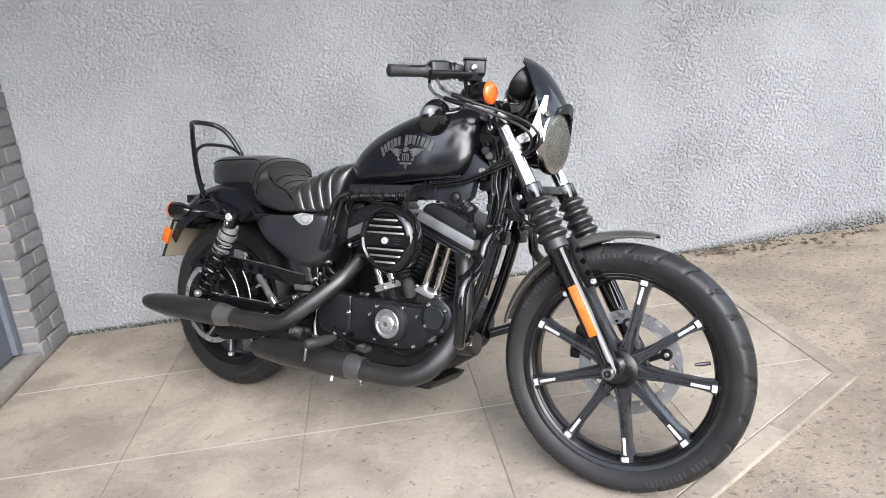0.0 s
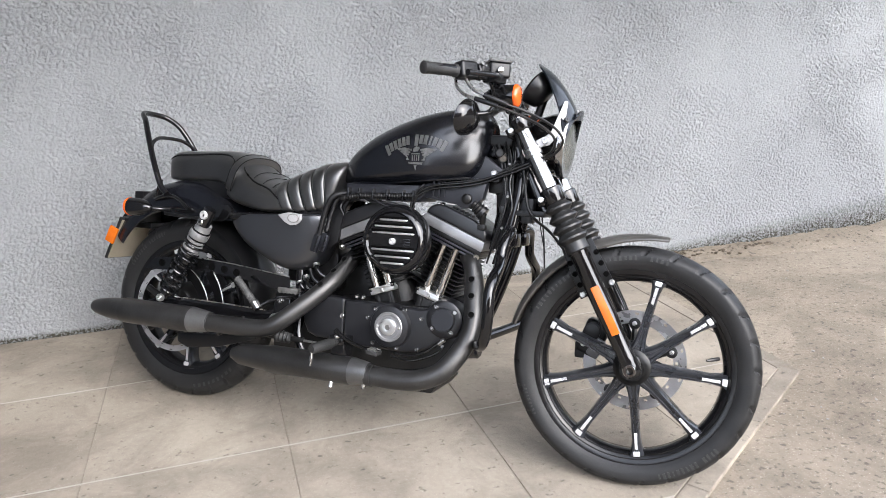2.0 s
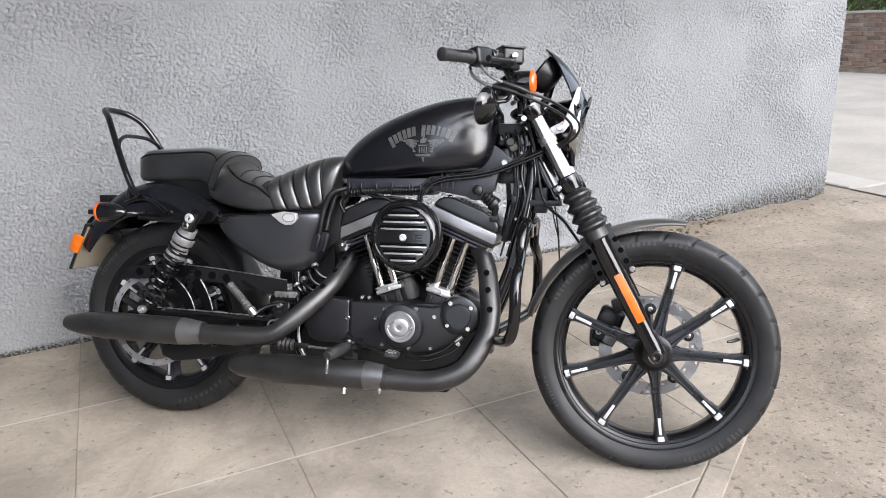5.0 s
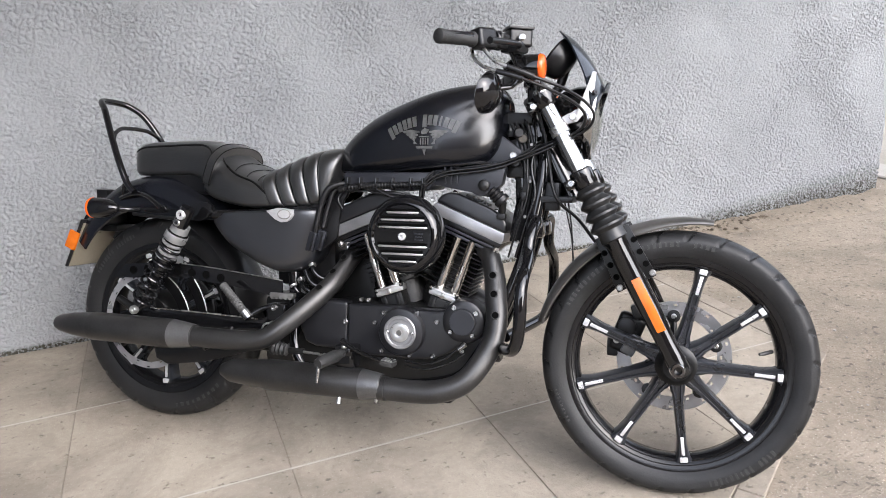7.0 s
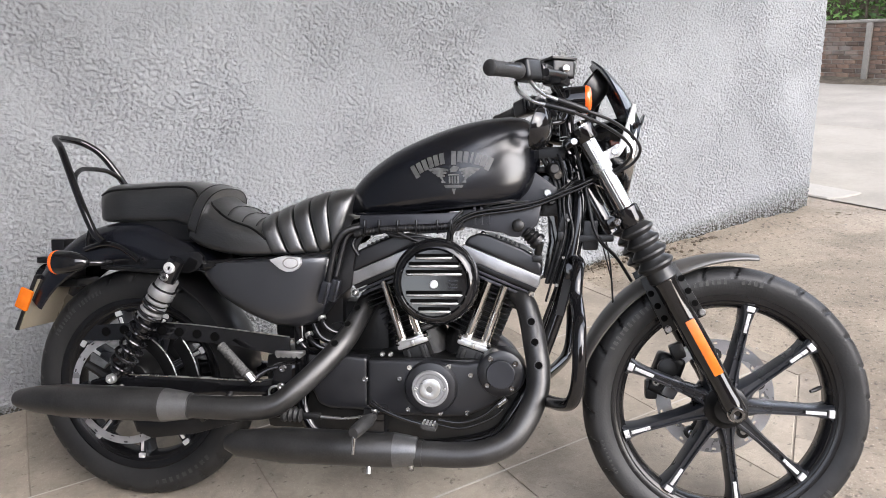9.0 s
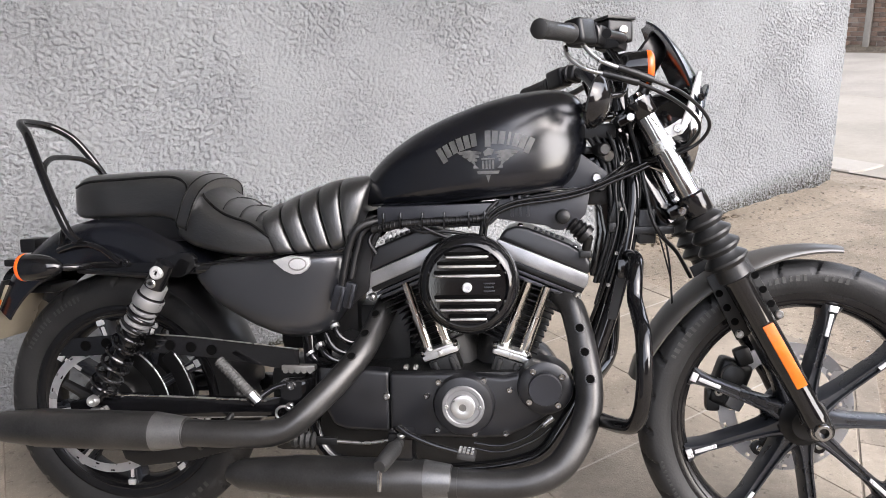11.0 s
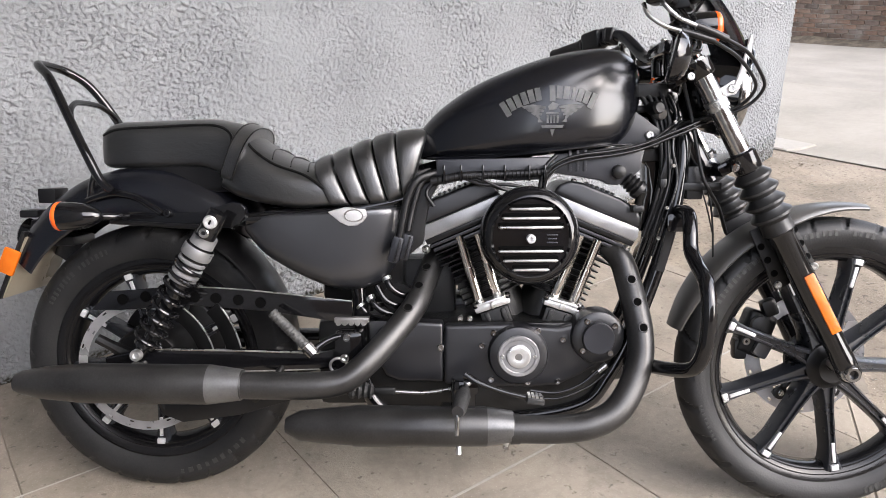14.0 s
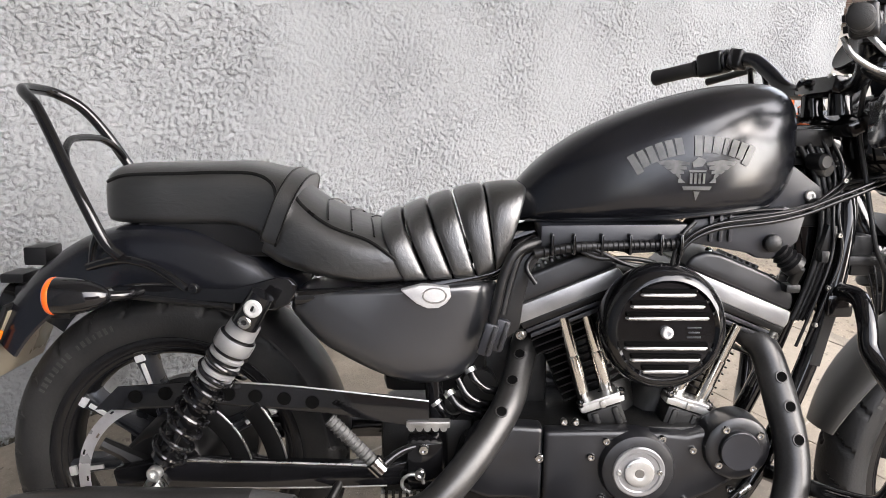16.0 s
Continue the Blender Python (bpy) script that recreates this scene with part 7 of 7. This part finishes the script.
part("mount_bolt", bolt((0.458, -0.15, 0.405), (0, -1, 0), 0.009, 0.008), CHROME, pp)
part("mount_bolt", bolt((0.452, -0.15, 0.36), (0, -1, 0), 0.009, 0.006), STEEL, pp)
part("mount_spring", tube([(0.44 + 0.018 * math.cos(a), -0.152, 0.345 + 0.016 * math.sin(a)) for a in np.linspace(0, 4.5, 20)], 0.003, 8), ALLOY, pp)
stand = part("side_stand", tube([(0.66, 0.085, 0.20), (0.65, 0.15, 0.15), (0.625, 0.245, 0.085), (0.61, 0.292, 0.078)], [0.012, 0.011, 0.010, 0.012], 14, 5), GLOSS, moto, "black side stand reaching the paving")
# ---- engine guard ----
for side in (-1, 1):
    guard_bar = part("engine_guard", tube([(1.150, side * 0.045, 0.650), (1.162, side * 0.075, 0.656), (1.168, side * 0.115, 0.652), (1.162, side * 0.150, 0.62), (1.160, side * 0.165, 0.585), (1.163, side * 0.195, 0.560), (1.164, side * 0.245, 0.535), (1.163, side * 0.268, 0.50), (1.163, side * 0.270, 0.45), (1.158, side * 0.262, 0.398), (1.146, side * 0.245, 0.366), (1.125, side * 0.20, 0.350), (1.095, side * 0.13, 0.338), (1.065, side * 0.06, 0.328)], 0.0148, 16, 7), GLOSS, moto, "gloss black tubular engine guard")
    part("guard_clamp", box((0.045, 0.05, 0.04), Matrix.Translation((1.158, side * 0.055, 0.632)), 0.008), GLOSS, guard_bar)

# ---- beyond the corner: brick wall, marker board, gate post, hedge ----
BX = 12.4
garden = new("garden_wall")
tagged(garden, "low weathered red brick garden wall across the road", "wall", kind="structure")
part("mortar", block((BX + 0.012, 3.62, -0.02), (BX + 0.22, 16.0, 0.99)), MORTAR, garden, smooth=0)
bm = box((0.102, 0.215, 0.065), None, 0.006, 1)
brick_me = bpy.data.meshes.new("brick")
bm.to_mesh(brick_me)
bm.free()
brick_me.materials.append(REDBRICK)
rng = random.Random(11)
for row in range(13):
    y = 3.63 + (0.1125 if row % 2 else 0.0)
    while y < 7.2:
        ob = new("brick", brick_me)
        ob.parent = garden
        ob.matrix_basis = Matrix.Translation((BX + 0.05 + rng.uniform(-0.004, 0.004), y + 0.1075, 0.04 + 0.075 * row)) @ Matrix.Rotation(rng.uniform(-0.01, 0.01), 4, "Z")
        y += 0.225
part("coping", block((BX - 0.03, 3.62, 0.985), (BX + 0.26, 16.0, 1.03), 0.012), MORTAR, garden)
part("pier", block((BX - 0.05, 5.42, 0.0), (BX, 5.52, 0.98), 0.01), MORTAR, garden, "dark strip on the brick wall")
rings = []
for i in range(34):
    y = 3.65 + 0.13 * i
    h, d = 0.05 + 0.05 * noise.noise((y * 2.3, 0.4, 0)), 0.24 + 0.12 * noise.noise((y * 1.7, 3.4, 0))
    rings.append([(BX + 0.02, y, -0.02), (BX + 0.02, y, h + 0.03), (BX - d * 0.5, y, h * 0.5), (BX - d, y, GROUND - 0.004), (BX - d, y, -0.03)])
tagged(part("soil_strip", loft(rings), EARTH), "strip of dark soil along the brick garden wall", "earth", kind="structure")
board = part("marker_board", block((BX - 0.035, 4.14, 0.735), (BX - 0.025, 4.97, 0.935), 0.003), WHITE)
tagged(board, "white hazard marker board with yellow slanted stripes on the brick wall", "sign")
for i in range(3):
    y = 4.97 - 0.10 - 0.29 * i
    bm = bmesh.new()
    lo = max(4.145, y - 0.12), min(4.965, y)
    q = [(y + 0.09, 0.74), (y - 0.04, 0.74), (y - 0.15, 0.93), (y - 0.02, 0.93)]
    q = [(min(4.966, max(4.144, a)), z) for a, z in q]
    bm.faces.new([bm.verts.new((BX - 0.0375, a, z)) for a, z in q])
    part("stripe", bm, YELLOW, board, "yellow slanted stripe", smooth=0)
post = part("gate_post", join(block((BX - 0.06, 3.42, -0.01), (BX + 0.1, 3.56, 1.12), 0.01), block((BX - 0.04, 3.56, 0.75), (BX, 3.72, 0.79)), block((BX - 0.05, 3.66, 0.45), (BX - 0.02, 3.70, 0.60))), RUSTY)
tagged(post, "dark iron gate post at the end of the brick wall", "gate post")
part("latch", block((BX - 0.075, 3.6, 0.56), (BX - 0.03, 3.72, 0.70), 0.012), CEMENT, post, "pale worn latch plate")
gate_wall = part("garden_wall_right", block((BX, -8.0, -0.02), (BX + 0.2, 3.40, 0.34), 0.01), MORTAR, smooth=0)
tagged(gate_wall, "low brown kerb wall beyond the gate post", "wall", kind="structure")


def hedge(name, x0, x1, y0, y1, z0, z1, count, seed, label):
    """A loose hedge: woody stems and many leaf blades."""
    r = random.Random(seed)
    th = new(name)
    tagged(th, label, "hedge", kind="stuff")
    stems = [tube([(r.uniform(x0, x1), y, 0.0), (r.uniform(x0, x1), y + r.uniform(-0.2, 0.2), (z0 + z1) / 2), (r.uniform(x0, x1), y + r.uniform(-0.3, 0.3), z1 * 0.95)], [0.03, 0.02, 0.008], 6, 3) for y in np.arange(y0, y1, 0.45)]
    part("stems", join(*stems), BARK, th)
    co, fa = [], []
    for i in range(count):
        y = r.uniform(y0, y1)
        hgt = z1 * (0.82 + 0.22 * noise.noise((y * 0.9, seed, 0)))
        z = z0 + (hgt - z0) * r.random() ** 0.8
        deep = 0.5 + 0.5 * noise.noise((y * 1.6, z * 1.6, seed))
        x = x0 + (x1 - x0) * (0.5 * deep + 0.5 * r.random())
        s = r.uniform(0.04, 0.085)
        m = Matrix.Translation((x, y, z)) @ Euler((r.uniform(-1, 1), r.uniform(-1, 1), r.uniform(0, 6.3))).to_matrix().to_4x4()
        b = len(co)
        for q in ((-s, 0, 0), (-s * 0.2, s * 0.42, 0.01), (s, 0, -0.012), (-s * 0.2, -s * 0.42, 0.01)):
            co.append(m @ V(*q))
        fa.append((b, b + 1, b + 2, b + 3))
    me = bpy.data.meshes.new("leaves")
    me.from_pydata(co, [], fa)
    me.materials.append(LEAF)
    ob = new("leaves", me)
    ob.parent = th
    return th


hedge("hedge", BX + 0.3, BX + 1.6, -2.0, 14.0, 0.7, 3.4, 16000, 5, "dense green hedge behind the garden wall")
bank = part("backdrop_bank", block((BX + 1.9, -30, -0.02), (BX + 2.3, 40, 3.0)), BARK, smooth=0)
tagged(bank, "dark earth bank behind the hedge", "bank", kind="structure")
patch = part("cement_patch", slab_mesh([(4.47, 3.0), (4.47, 0.98), (4.56, 0.93), (4.78, 0.93), (4.80, 1.3), (4.80, 3.0)], 0.004, 0.02, 0.01), CEMENT, smooth=0)
patch.location.z = GROUND
tagged(patch, "pale cement strip along the edge of the drive", "pavement", kind="structure")

# ---- litter and dirt ----
rng = random.Random(21)


def crumbs(name, n, place, size, material, label):
    bms = []
    for i in range(n):
        x, y, z = place()
        s = size * rng.uniform(0.4, 1.3)
        bms.append(box((s, s * rng.uniform(0.5, 1.0), s * 0.5), Matrix.Translation((x, y, z + s * 0.2)) @ Matrix.Rotation(rng.uniform(0, 6), 4, "Z"), s * 0.15, 1))
    ob = part(name, join(*bms), material, smooth=0)
    ob.location.z = GROUND
    tagged(ob, label, "grit", kind="stuff")


crumbs("grit", 260, lambda: (rng.uniform(1.9, 4.3), 0.84 - abs(rng.gauss(0, 0.09)), -0.012), 0.012, ASPHALT, "loose grit along the foot of the wall")
crumbs("pale_stones", 60, lambda: (rng.uniform(1.6, 4.4), rng.uniform(-0.9, 0.8), -0.014), 0.009, CEMENT, "small pale stones on the asphalt")
# earth piled along the wall beside the yard
rings = []
for i in range(40):
    x = 2.15 + 1.9 * i / 39
    h = (0.012 + 0.034 * i / 39) * min(1, i / 8) * (0.7 + 0.6 * noise.noise((x * 6, 0, 0))) + 0.002
    d = 0.26 * (0.4 + 0.6 * i / 39) * (1 + 0.4 * noise.noise((x * 3, 2, 0)))
    rings.append([(x, WALL_Y + 0.01, -0.02), (x, WALL_Y + 0.01, h), (x, WALL_Y - d * 0.4, h * 0.7 - 0.004), (x, WALL_Y - d, -0.0138), (x, WALL_Y - d, -0.02)])
earth = part("earth_bank", loft(rings), ASPHALT)
earth.location.z = GROUND
tagged(earth, "thin bank of earth along the foot of the wall", "earth", kind="structure")

rng = random.Random(33)
crumbs("earth_clods", 420, lambda: (rng.uniform(2.2, 4.08), WALL_Y - 0.004 - abs(rng.gauss(0, 0.05)), 0.0 + 0.01 * rng.random()), 0.017, EARTH, "dark earth clods and moss at the foot of the wall")

# ---- bricks of the pier ----
rng = random.Random(8)
for row in range(36):
    z = 0.0 + 0.0755 * row
    split = (0.73 if row % 2 else 0.665)
    for y0, y1 in ((0.59, split - 0.005), (split + 0.005, 0.858)):
        hx = rng.uniform(0.0, 0.006)
        ob = part("brick", block((-0.955, y0, z + 0.004), (-0.856 + hx, y1, z + 0.0705), 0.005, 1), PAINTBRICK, left_wall)
